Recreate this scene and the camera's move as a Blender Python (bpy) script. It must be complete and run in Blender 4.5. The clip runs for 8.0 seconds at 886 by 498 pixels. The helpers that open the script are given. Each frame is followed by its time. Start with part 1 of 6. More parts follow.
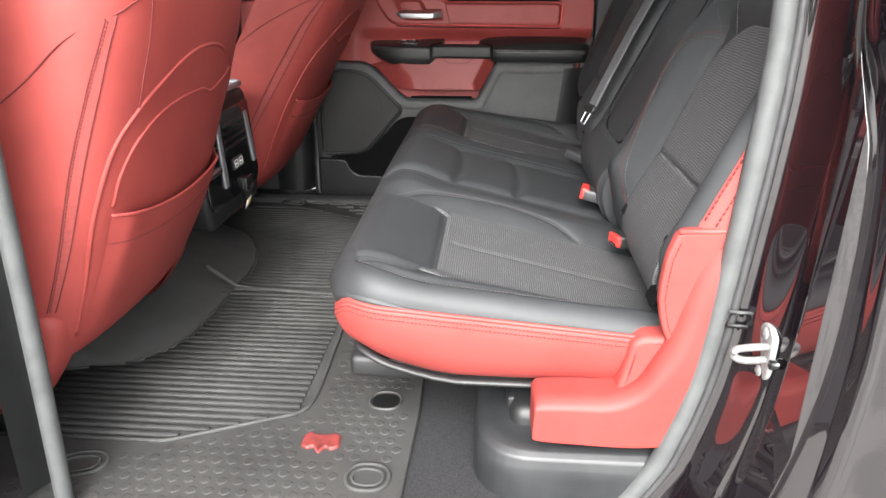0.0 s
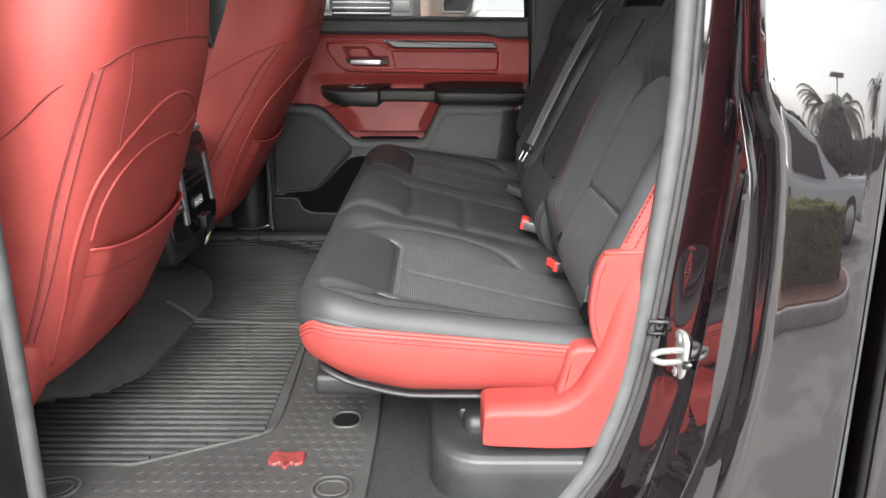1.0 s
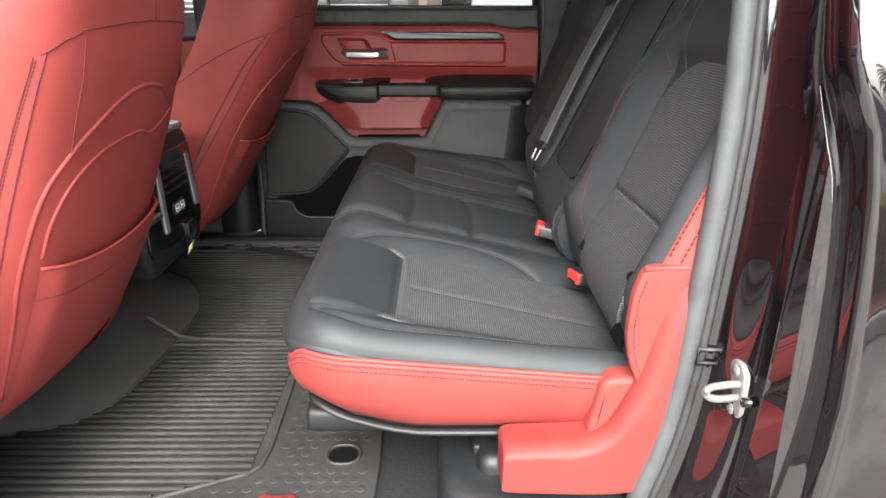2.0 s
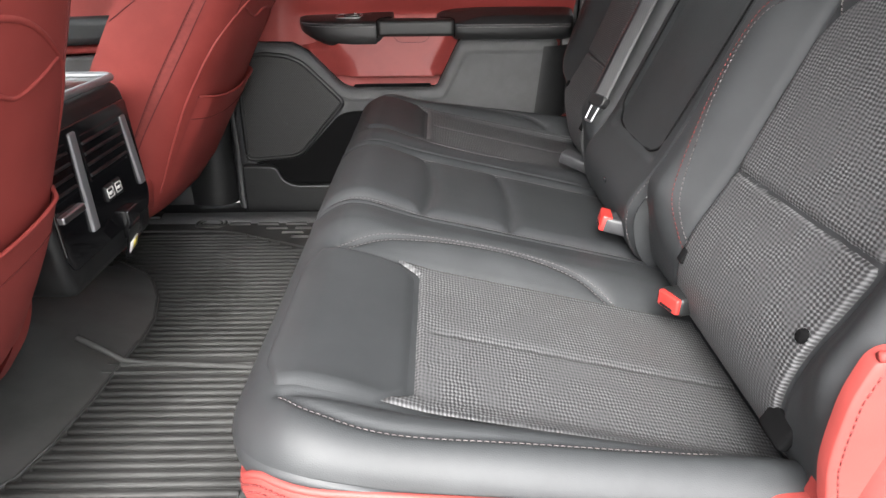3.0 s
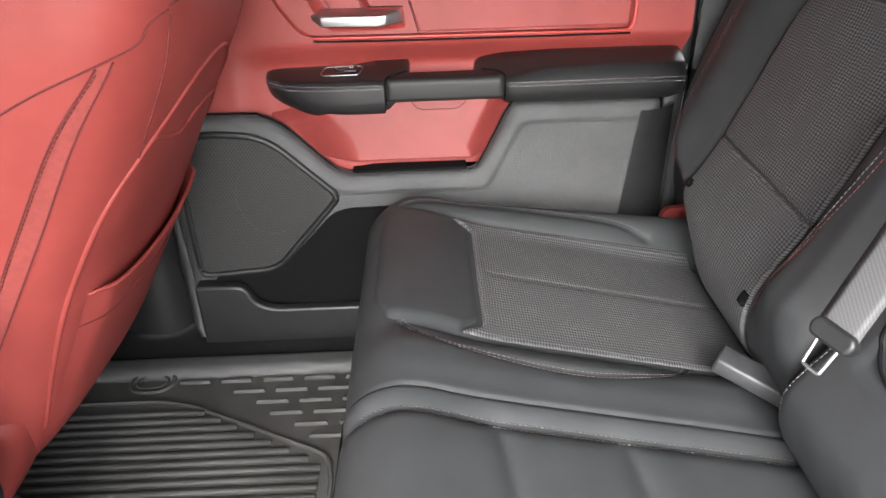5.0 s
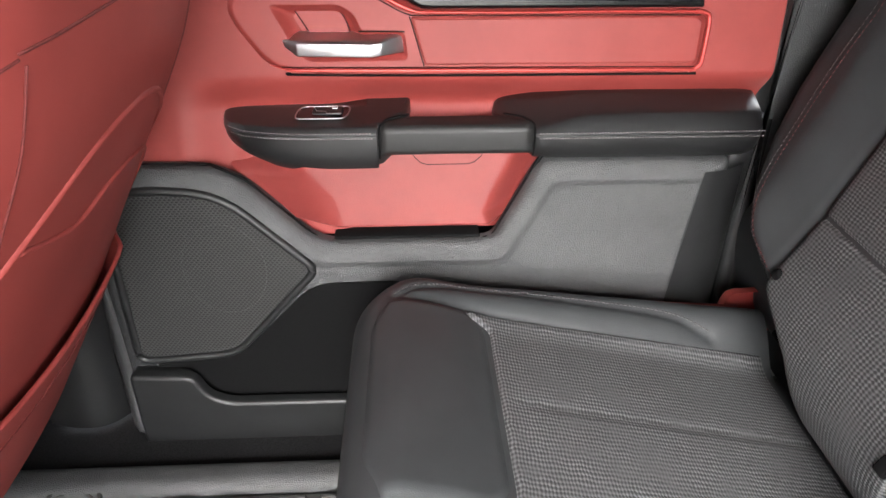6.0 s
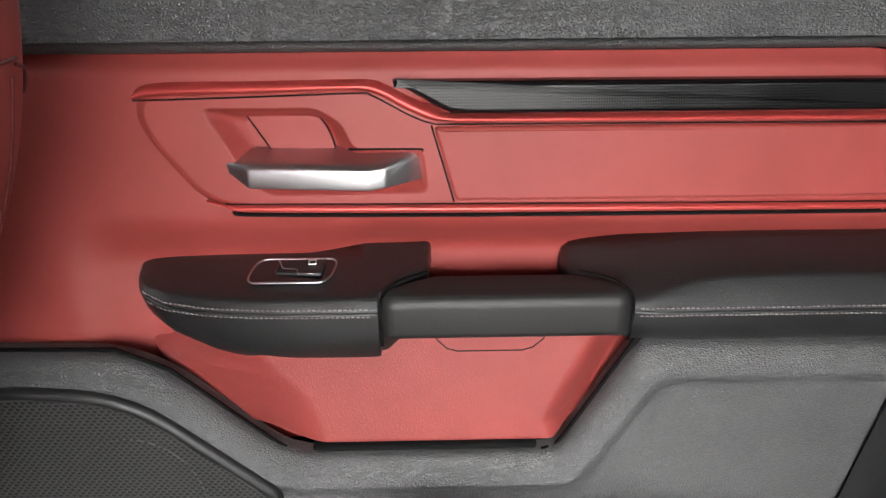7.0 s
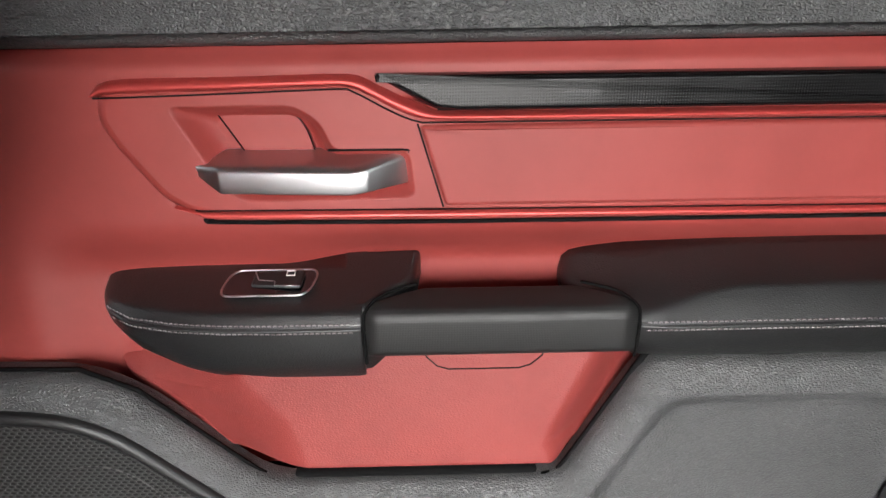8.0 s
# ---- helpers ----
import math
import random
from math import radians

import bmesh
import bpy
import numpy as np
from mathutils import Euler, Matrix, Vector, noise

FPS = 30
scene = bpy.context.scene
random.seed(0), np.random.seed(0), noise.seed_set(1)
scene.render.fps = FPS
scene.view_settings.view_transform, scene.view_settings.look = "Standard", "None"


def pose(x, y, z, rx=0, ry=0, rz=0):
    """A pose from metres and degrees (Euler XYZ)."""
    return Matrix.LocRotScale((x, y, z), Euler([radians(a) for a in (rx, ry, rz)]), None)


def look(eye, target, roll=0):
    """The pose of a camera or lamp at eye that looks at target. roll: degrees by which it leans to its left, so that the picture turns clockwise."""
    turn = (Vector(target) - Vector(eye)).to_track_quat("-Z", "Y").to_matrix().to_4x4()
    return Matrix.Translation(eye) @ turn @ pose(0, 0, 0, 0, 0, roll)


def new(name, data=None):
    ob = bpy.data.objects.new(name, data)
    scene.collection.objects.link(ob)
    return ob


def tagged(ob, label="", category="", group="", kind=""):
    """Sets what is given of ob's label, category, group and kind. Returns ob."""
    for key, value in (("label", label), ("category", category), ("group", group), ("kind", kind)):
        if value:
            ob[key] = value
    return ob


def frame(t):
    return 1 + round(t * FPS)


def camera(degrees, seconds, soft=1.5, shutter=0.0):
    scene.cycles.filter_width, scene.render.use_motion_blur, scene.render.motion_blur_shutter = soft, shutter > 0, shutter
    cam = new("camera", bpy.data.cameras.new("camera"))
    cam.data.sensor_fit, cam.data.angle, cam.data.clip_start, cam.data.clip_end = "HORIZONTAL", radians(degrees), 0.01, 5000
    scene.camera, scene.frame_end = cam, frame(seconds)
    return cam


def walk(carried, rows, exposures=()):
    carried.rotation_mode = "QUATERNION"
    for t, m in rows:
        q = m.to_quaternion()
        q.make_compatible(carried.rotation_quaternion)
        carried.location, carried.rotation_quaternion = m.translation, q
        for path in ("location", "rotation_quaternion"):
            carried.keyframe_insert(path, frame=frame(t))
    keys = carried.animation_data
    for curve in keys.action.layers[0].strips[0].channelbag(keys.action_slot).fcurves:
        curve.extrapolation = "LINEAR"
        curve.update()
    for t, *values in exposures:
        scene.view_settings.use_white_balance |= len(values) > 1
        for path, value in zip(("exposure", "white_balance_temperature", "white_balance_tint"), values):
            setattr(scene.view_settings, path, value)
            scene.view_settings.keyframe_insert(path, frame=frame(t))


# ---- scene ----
cam = camera(66.0, 8.0)
PATH = [
    (0, (0.296, -0.758, 1.364), (0.155, 1.083, 0.595), 0.0),
    (0.5, (0.291, -0.845, 1.39), (0.273, 1.028, 0.69), 0.5),
    (1, (0.289, -0.877, 1.39), (0.304, 1.009, 0.724), 0.5),
    (1.5, (0.285, -0.849, 1.387), (0.306, 1.037, 0.721), 0.3),
    (1.7, (0.282, -0.806, 1.376), (0.303, 1.081, 0.714), 0.2),
    (2.8, (0.242, -0.386, 1.317), (0.243, 1.456, 0.538), -0.3),
    (3, (0.235, -0.294, 1.307), (0.244, 1.528, 0.482), -0.5),
    (3.5, (0.248, -0.102, 1.31), (0.229, 1.687, 0.418), -1.6),
    (4, (0.221, 0.106, 1.32), (0.171, 1.895, 0.428), -2.2),
    (4.5, (0.167, 0.345, 1.405), (0.113, 2.117, 0.479), -2.4),
    (4.7, (0.159, 0.392, 1.45), (0.129, 2.134, 0.468), -2.5),
    (5.8, (0.118, 0.673, 1.453), (0.229, 2.387, 0.428), 0.3),
    (6, (0.116, 0.755, 1.428), (0.2, 2.48, 0.419), 0.2),
    (6.5, (0.113, 0.997, 1.411), (0.174, 2.755, 0.46), -0.0),
    (7, (0.115, 1.139, 1.402), (0.148, 2.92, 0.492), -0.3),
    (7.5, (0.12, 1.188, 1.374), (0.143, 2.98, 0.485), -0.5),
    (8, (0.128, 1.178, 1.38), (0.147, 2.974, 0.5), -0.8),
]
EXPOSURES = ((0.0, 3.06), (0.5, 2.69), (1.0, 2.73), (1.7, 2.72), (3.0, 3.22), (4.0, 3.67), (4.5, 3.96), (6.0, 4.28), (6.5, 4.09), (7.0, 4.00), (8.0, 4.00))
walk(cam, [(t, look(eye, target, roll)) for t, eye, target, roll in PATH], EXPOSURES)

# ---- sky and sun: a bright overcast afternoon ----
world = bpy.data.worlds.new("overcast")
scene.world = world
world.use_nodes = True
wn = world.node_tree
sky = wn.nodes.new("ShaderNodeTexSky")
sky.sky_type, sky.sun_disc = "NISHITA", False
sky.sun_elevation, sky.sun_rotation = radians(42), radians(185)
sky.air_density, sky.dust_density = 1.0, 4.0
grey = wn.nodes.new("ShaderNodeHueSaturation")
grey.inputs["Saturation"].default_value = 0.16
wn.links.new(sky.outputs[0], grey.inputs["Color"])
wn.links.new(grey.outputs[0], wn.nodes["Background"].inputs["Color"])
wn.nodes["Background"].inputs["Strength"].default_value = 0.15
sun = new("sun", bpy.data.lights.new("sun", "SUN"))
sun.data.energy, sun.data.angle, sun.data.color = 0.41, radians(40), (1.0, 0.985, 0.97)
sun.matrix_world = look((-0.6, -6.6, 5.9), (0, 0, 0))


# ---- materials ----
def mat(name, color, rough=0.5, metal=0.0, coat=0.0, spec=0.5):
    m = bpy.data.materials.new(name)
    m.use_nodes = True
    b = m.node_tree.nodes["Principled BSDF"]
    b.inputs["Base Color"].default_value = (*color, 1)
    b.inputs["Roughness"].default_value = rough
    b.inputs["Metallic"].default_value = metal
    b.inputs["Coat Weight"].default_value = coat
    b.inputs["Coat Roughness"].default_value = 0.05
    b.inputs["Specular IOR Level"].default_value = spec
    return m


def node(m, kind, **values):
    n = m.node_tree.nodes.new(kind)
    for k, v in values.items():
        n.inputs[k].default_value = v
    return n


def wire(m, a, b):
    m.node_tree.links.new(a, b)


def coords(m):
    return node(m, "ShaderNodeNewGeometry").outputs["Position"]


def blotch(m, color, other, scale, lo=0.4, hi=0.65, detail=4.0):
    """Mixes two tones of the base colour by a noise."""
    b = m.node_tree.nodes["Principled BSDF"]
    n = node(m, "ShaderNodeTexNoise", Scale=scale, Detail=detail, Roughness=0.6)
    wire(m, coords(m), n.inputs["Vector"])
    r = node(m, "ShaderNodeMapRange")
    r.inputs["From Min"].default_value, r.inputs["From Max"].default_value = lo, hi
    wire(m, n.outputs["Fac"], r.inputs["Value"])
    x = m.node_tree.nodes.new("ShaderNodeMix")
    x.data_type = "RGBA"
    x.inputs[6].default_value, x.inputs[7].default_value = (*color, 1), (*other, 1)
    wire(m, r.outputs[0], x.inputs[0])
    wire(m, x.outputs[2], b.inputs["Base Color"])
    return x


def rough_noise(m, lo, hi, scale):
    b = m.node_tree.nodes["Principled BSDF"]
    n = node(m, "ShaderNodeTexNoise", Scale=scale, Detail=3.0)
    wire(m, coords(m), n.inputs["Vector"])
    r = node(m, "ShaderNodeMapRange")
    r.inputs["From Min"].default_value, r.inputs["From Max"].default_value = 0.3, 0.7
    r.inputs["To Min"].default_value, r.inputs["To Max"].default_value = lo, hi
    wire(m, n.outputs["Fac"], r.inputs["Value"])
    wire(m, r.outputs[0], b.inputs["Roughness"])


def relief(m, height, strength, distance):
    b = m.node_tree.nodes["Principled BSDF"]
    u = node(m, "ShaderNodeBump", Strength=strength, Distance=distance)
    wire(m, height, u.inputs["Height"])
    wire(m, u.outputs[0], b.inputs["Normal"])


def grain(m, scale=330.0, strength=0.4, distance=0.0005, stretch=0.7):
    """Leather grain: flat pebbles drawn out along the panel, parted by narrow creases."""
    wide = node(m, "ShaderNodeMapping")
    wide.inputs["Scale"].default_value = (stretch, 1.0, 1.15)
    wire(m, coords(m), wide.inputs["Vector"])
    n = node(m, "ShaderNodeTexNoise", Scale=scale * 0.8, Detail=2.0)
    wire(m, wide.outputs[0], n.inputs["Vector"])
    bend = node(m, "ShaderNodeVectorMath")
    bend.operation = "MULTIPLY_ADD"
    wire(m, n.outputs["Color"], bend.inputs[0])
    bend.inputs[1].default_value = (0.9 / scale,) * 3
    wire(m, wide.outputs[0], bend.inputs[2])
    v = node(m, "ShaderNodeTexVoronoi", Scale=scale)
    v.feature = "DISTANCE_TO_EDGE"
    wire(m, bend.outputs[0], v.inputs["Vector"])
    pebble = math_node(m, "MULTIPLY", math_node(m, "MINIMUM", v.outputs["Distance"], 0.42), 1.6)
    relief(m, math_node(m, "ADD", pebble, math_node(m, "MULTIPLY", n.outputs["Fac"], 0.3)), strength, distance)


def math_node(m, op, a, b=None):
    n = node(m, "ShaderNodeMath")
    n.operation = op
    for i, v in enumerate((a, b)):
        if v is None:
            continue
        if isinstance(v, (int, float)):
            n.inputs[i].default_value = v
        else:
            wire(m, v, n.inputs[i])
    return n.outputs[0]


def weave(m, u, v, pitch, dark, light, sharp=0.55, low=None, patchy=0.0):
    """Woven cells along two world axes (u, v are weights of x, y, z)."""
    p = coords(m)
    if patchy:
        w = node(m, "ShaderNodeTexNoise", Scale=60.0, Detail=3.0)
        wire(m, p, w.inputs["Vector"])
        slip = node(m, "ShaderNodeVectorMath")
        slip.operation = "MULTIPLY_ADD"
        wire(m, w.outputs["Color"], slip.inputs[0])
        slip.inputs[1].default_value = (0.005, 0.005, 0.005)
        wire(m, p, slip.inputs[2])
        p = slip.outputs[0]

    def wave(axis):
        d = node(m, "ShaderNodeVectorMath")
        d.operation = "DOT_PRODUCT"
        wire(m, p, d.inputs[0])
        d.inputs[1].default_value = axis
        return math_node(m, "SINE", math_node(m, "MULTIPLY_ADD", d.outputs["Value"], 2 * math.pi / pitch))

    h = math_node(m, "MULTIPLY", wave(u), wave(v))
    if patchy:
        n = node(m, "ShaderNodeTexNoise", Scale=26.0, Detail=3.0, Roughness=0.6)
        wire(m, p, n.inputs["Vector"])
        k = node(m, "ShaderNodeMapRange")
        k.inputs["From Min"].default_value, k.inputs["From Max"].default_value = 0.35, 0.65
        k.inputs["To Min"].default_value, k.inputs["To Max"].default_value = 1.0 - patchy, 1.0
        wire(m, n.outputs["Fac"], k.inputs["Value"])
        h = math_node(m, "MULTIPLY", h, k.outputs[0])
    r = node(m, "ShaderNodeMapRange")
    r.inputs["From Min"].default_value, r.inputs["From Max"].default_value = -sharp if low is None else low, sharp
    wire(m, h, r.inputs["Value"])
    x = m.node_tree.nodes.new("ShaderNodeMix")
    x.data_type = "RGBA"
    x.inputs[6].default_value, x.inputs[7].default_value = (*dark, 1), (*light, 1)
    wire(m, r.outputs[0], x.inputs[0])
    wire(m, x.outputs[2], m.node_tree.nodes["Principled BSDF"].inputs["Base Color"])
    return r.outputs[0]


def perforate(m, wide, high, hole, web):
    """Rows of offset rounded holes in a sheet seen along y."""
    p = coords(m)

    def wave(axis):
        d = node(m, "ShaderNodeVectorMath")
        d.operation = "DOT_PRODUCT"
        wire(m, p, d.inputs[0])
        d.inputs[1].default_value = axis
        return math_node(m, "COSINE", math_node(m, "MULTIPLY", d.outputs["Value"], 2 * math.pi))

    h = math_node(m, "ADD", math_node(m, "ADD", wave((1 / wide, 0, 0.5 / high)), wave((1 / wide, 0, -0.5 / high))), wave((0, 0, 1 / high)))
    r = node(m, "ShaderNodeMapRange")
    r.inputs["From Min"].default_value, r.inputs["From Max"].default_value = 0.3, -0.5
    wire(m, h, r.inputs["Value"])
    x = m.node_tree.nodes.new("ShaderNodeMix")
    x.data_type = "RGBA"
    x.inputs[6].default_value, x.inputs[7].default_value = (*hole, 1), (*web, 1)
    wire(m, r.outputs[0], x.inputs[0])
    wire(m, x.outputs[2], m.node_tree.nodes["Principled BSDF"].inputs["Base Color"])
    return r.outputs[0]


RED, RED2 = (0.262, 0.045, 0.039), (0.231, 0.038, 0.033)
red_leather = mat("red_leather", RED, 0.54, 0.0, 0.0, 0.26)
blotch(red_leather, RED, RED2, 9.0)
grain(red_leather, 600, 0.25, 0.0003)
seam_red = mat("seam_red", (0.17, 0.045, 0.040), 0.7)
blotch(seam_red, (0.245, 0.039, 0.034), (0.21, 0.034, 0.029), 120)
red_vinyl = mat("red_vinyl", RED, 0.52, 0.0, 0.0, 0.34)
blotch(red_vinyl, (0.262, 0.041, 0.036), (0.236, 0.036, 0.031), 14.0)
grain(red_vinyl, 620, 0.18, 0.0002)
red_grained = mat("red_grained", RED, 0.46, 0.0, 0.0, 0.34)
blotch(red_grained, (0.208, 0.035, 0.031), (0.184, 0.030, 0.027), 14.0)
grain(red_grained, 520, 0.6, 0.0004)
red_plastic = mat("red_plastic", (0.40, 0.062, 0.055), 0.50, 0.0, 0.0, 0.36)
blotch(red_plastic, (0.262, 0.040, 0.035), (0.236, 0.035, 0.030), 12.0)
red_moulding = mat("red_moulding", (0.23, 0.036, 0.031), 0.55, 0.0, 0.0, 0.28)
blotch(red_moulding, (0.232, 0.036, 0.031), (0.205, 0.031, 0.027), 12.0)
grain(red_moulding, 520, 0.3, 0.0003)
red_chrome = mat("red_chrome", (0.44, 0.055, 0.05), 0.30, 0.45)
rough_noise(red_chrome, 0.32, 0.42, 60)
red_thread = mat("red_thread", (0.30, 0.03, 0.03), 0.8)
blotch(red_thread, (0.13, 0.016, 0.015), (0.085, 0.011, 0.010), 300)
grey_thread = mat("grey_thread", (0.17, 0.15, 0.155), 0.8)
blotch(grey_thread, (0.085, 0.076, 0.076), (0.052, 0.042, 0.043), 120)
pale_thread = mat("pale_thread", (0.2, 0.19, 0.19), 0.8)
blotch(pale_thread, (0.21, 0.195, 0.195), (0.13, 0.105, 0.108), 120)
black_leather = mat("black_leather", (0.024, 0.0265, 0.029), 0.54, 0.0, 0.0, 0.40)
blotch(black_leather, (0.0250, 0.0266, 0.0280), (0.0200, 0.0214, 0.0226), 16)
grain(black_leather, 600, 0.30, 0.0003)
armrest_leather = mat("armrest_leather", (0.010, 0.0105, 0.011), 0.37, 0.0, 0.0, 0.85)
blotch(armrest_leather, (0.0085, 0.0087, 0.0091), (0.0062, 0.0064, 0.0067), 16)
grain(armrest_leather, 560, 0.5, 0.0004)
black_trim = mat("black_trim", (0.022, 0.022, 0.023), 0.45)
blotch(black_trim, (0.013, 0.0134, 0.0138), (0.009, 0.0093, 0.0096), 20)
grain(black_trim, 620, 0.35, 0.0004)
grey_trim = mat("grey_trim", (0.065, 0.066, 0.068), 0.45, spec=0.8)
blotch(grey_trim, (0.042, 0.0425, 0.0435), (0.031, 0.0315, 0.0325), 18)
grain(grey_trim, 460, 0.9, 0.0009)
grip_trim = mat("grip_trim", (0.05, 0.048, 0.048), 0.5, spec=0.4)
relief(grip_trim, weave(grip_trim, (1, 0, 0.6), (1, 0, -0.6), 0.0024, (0.0085, 0.0085, 0.0085), (0.0155, 0.015, 0.015)), 0.3, 0.0002)
rubber = mat("rubber", (0.030, 0.030, 0.031), 0.5)
blotch(rubber, (0.036, 0.036, 0.037), (0.024, 0.024, 0.025), 30)
seal_rubber = mat("seal_rubber", (0.06, 0.063, 0.063), 0.55)
blotch(seal_rubber, (0.066, 0.069, 0.069), (0.050, 0.053, 0.053), 25)
mat_rubber = mat("mat_rubber", (0.045, 0.045, 0.045), 0.68, spec=0.3)
blotch(mat_rubber, (0.046, 0.046, 0.0447), (0.032, 0.032, 0.031), 11)
grain(mat_rubber, 400, 0.25, 0.0004)
mat_smooth = mat("mat_smooth", (0.078, 0.078, 0.076), 0.42)
blotch(mat_smooth, (0.066, 0.066, 0.064), (0.052, 0.052, 0.050), 14)
grain(mat_smooth, 400, 0.25, 0.0004)
mat_tread = mat("mat_tread", (0.045, 0.045, 0.044), 0.5)
blotch(mat_tread, (0.041, 0.041, 0.0395), (0.030, 0.030, 0.029), 9)
grain(mat_tread, 300, 0.3, 0.0005)
bin_plastic = mat("bin_plastic", (0.030, 0.031, 0.032), 0.45)
blotch(bin_plastic, (0.021, 0.022, 0.023), (0.014, 0.015, 0.016), 15)
grain(bin_plastic, 620, 0.3, 0.0004)
emblem_red = mat("emblem_red", (0.42, 0.05, 0.045), 0.4)
blotch(emblem_red, (0.19, 0.034, 0.031), (0.09, 0.020, 0.018), 60)
carpet = mat("carpet", (0.018, 0.018, 0.019), 0.95, spec=0.1)
blotch(carpet, (0.024, 0.024, 0.025), (0.012, 0.012, 0.013), 500)
# near-black for joints and slots; door pocket shade is put into this colour
pocket_black = mat("joint_shade_black", (0.0035, 0.0035, 0.0037), 0.9, spec=0.12)
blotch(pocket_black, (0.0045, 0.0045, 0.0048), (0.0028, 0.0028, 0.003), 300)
seat_cloth = mat("seat_cloth", (0.05, 0.05, 0.052), 0.6)
ch = weave(seat_cloth, (1, 0.62, 0), (1, -0.62, 0), 0.0076, (0.012, 0.0122, 0.0128), (0.150, 0.150, 0.153), 0.9, -0.4, 0.75)
relief(seat_cloth, ch, 0.6, 0.001)
back_cloth = mat("back_cloth", (0.05, 0.05, 0.052), 0.6)
ch = weave(back_cloth, (0, 0.62, 1), (0, -0.62, 1), 0.0076, (0.012, 0.0122, 0.0128), (0.150, 0.150, 0.153), 0.9, -0.4, 0.75)
relief(back_cloth, ch, 0.6, 0.001)
carbon = mat("carbon", (0.02, 0.02, 0.022), 0.25, 0.0, 0.18, 0.25)
relief(carbon, weave(carbon, (1, 0, 0.9), (1, 0, -0.9), 0.0040, (0.0010, 0.0010, 0.0012), (0.017, 0.017, 0.018), 0.9, 0.2), 0.15, 0.0002)
grille_mesh = mat("grille_mesh", (0.02, 0.02, 0.02), 0.5)
relief(grille_mesh, perforate(grille_mesh, 0.0062, 0.0036, (0.0010, 0.0010, 0.0010), (0.038, 0.0375, 0.037)), 0.7, 0.0008)
satin = mat("satin_metal", (0.50, 0.50, 0.51), 0.34, 1.0)
rough_noise(satin, 0.33, 0.37, 40)
silver_paint = mat("silver_paint", (0.30, 0.30, 0.31), 0.38, 0.6)
rough_noise(silver_paint, 0.32, 0.46, 50)
white_metal = mat("white_metal", (0.60, 0.61, 0.60), 0.35, 0.35)
blotch(white_metal, (0.27, 0.275, 0.27), (0.18, 0.18, 0.175), 60)
gloss_black = mat("gloss_black", (0.006, 0.006, 0.007), 0.12, 0.0, 0.5)
rough_noise(gloss_black, 0.08, 0.2, 20)
paint = mat("car_paint", (0.005, 0.0035, 0.0045), 0.22, 0.0, 1.0)
rough_noise(paint, 0.16, 0.28, 14)
paint.node_tree.nodes["Principled BSDF"].inputs["Coat Roughness"].default_value = 0.015
paint.node_tree.nodes["Principled BSDF"].inputs["Coat IOR"].default_value = 2.1
paint.node_tree.nodes["Principled BSDF"].inputs["Specular IOR Level"].default_value = 0.15
belt_web = mat("belt_webbing", (0.20, 0.20, 0.205), 0.7)
relief(belt_web, weave(belt_web, (1, 0.4, 1), (-1, 0.4, 1), 0.004, (0.052, 0.052, 0.054), (0.088, 0.088, 0.090)), 0.3, 0.0003)
buckle_red = mat("buckle_red", (0.75, 0.045, 0.025), 0.35)
blotch(buckle_red, (0.52, 0.034, 0.028), (0.45, 0.028, 0.023), 80)
buckle_grey = mat("buckle_grey", (0.13, 0.13, 0.135), 0.45)
blotch(buckle_grey, (0.036, 0.036, 0.038), (0.026, 0.026, 0.028), 60)
headliner_mat = mat("headliner_cloth", (0.07, 0.07, 0.07), 0.95, spec=0.1)
blotch(headliner_mat, (0.065, 0.0645, 0.0635), (0.050, 0.0495, 0.0485), 300)
label_white = mat("label_white", (0.75, 0.75, 0.72), 0.5)
label_yellow = mat("label_yellow", (0.75, 0.60, 0.10), 0.5)


def pane_glass(name, tint):
    """A thin pane: tinted see-through with a clear reflection that grows at a slant."""
    m = mat(name, tint, 0.02)
    tree = m.node_tree
    see = tree.nodes.new("ShaderNodeBsdfTransparent")
    see.inputs["Color"].default_value = (*tint, 1)
    shine = tree.nodes.new("ShaderNodeBsdfGlossy")
    shine.inputs["Roughness"].default_value = 0.01
    f = tree.nodes.new("ShaderNodeFresnel")
    f.inputs["IOR"].default_value = 1.5
    mix = tree.nodes.new("ShaderNodeMixShader")
    tree.links.new(f.outputs[0], mix.inputs[0])
    tree.links.new(see.outputs[0], mix.inputs[1])
    tree.links.new(shine.outputs[0], mix.inputs[2])
    tree.links.new(mix.outputs[0], tree.nodes["Material Output"].inputs["Surface"])
    return m


glass = pane_glass("privacy_glass", (0.19, 0.197, 0.193))
clear_glass = pane_glass("clear_glass", (0.86, 0.89, 0.87))
asphalt = mat("asphalt", (0.075, 0.073, 0.070), 0.85)
blotch(asphalt, (0.200, 0.192, 0.178), (0.140, 0.134, 0.126), 0.7, 0.47, 0.53)
concrete = mat("concrete", (0.42, 0.41, 0.39), 0.85)
blotch(concrete, (0.45, 0.44, 0.42), (0.34, 0.33, 0.31), 3)
mulch = mat("mulch", (0.12, 0.065, 0.042), 0.95)
blotch(mulch, (0.26, 0.14, 0.095), (0.12, 0.065, 0.045), 22)
leaf = mat("leaf", (0.085, 0.12, 0.035), 0.6)
blotch(leaf, (0.26, 0.28, 0.12), (0.18, 0.20, 0.085), 6)
leaf_tree = leaf.node_tree
through_leaf = leaf_tree.nodes.new("ShaderNodeBsdfTranslucent")
through_leaf.inputs["Color"].default_value = (0.30, 0.34, 0.10, 1)
both = leaf_tree.nodes.new("ShaderNodeMixShader")
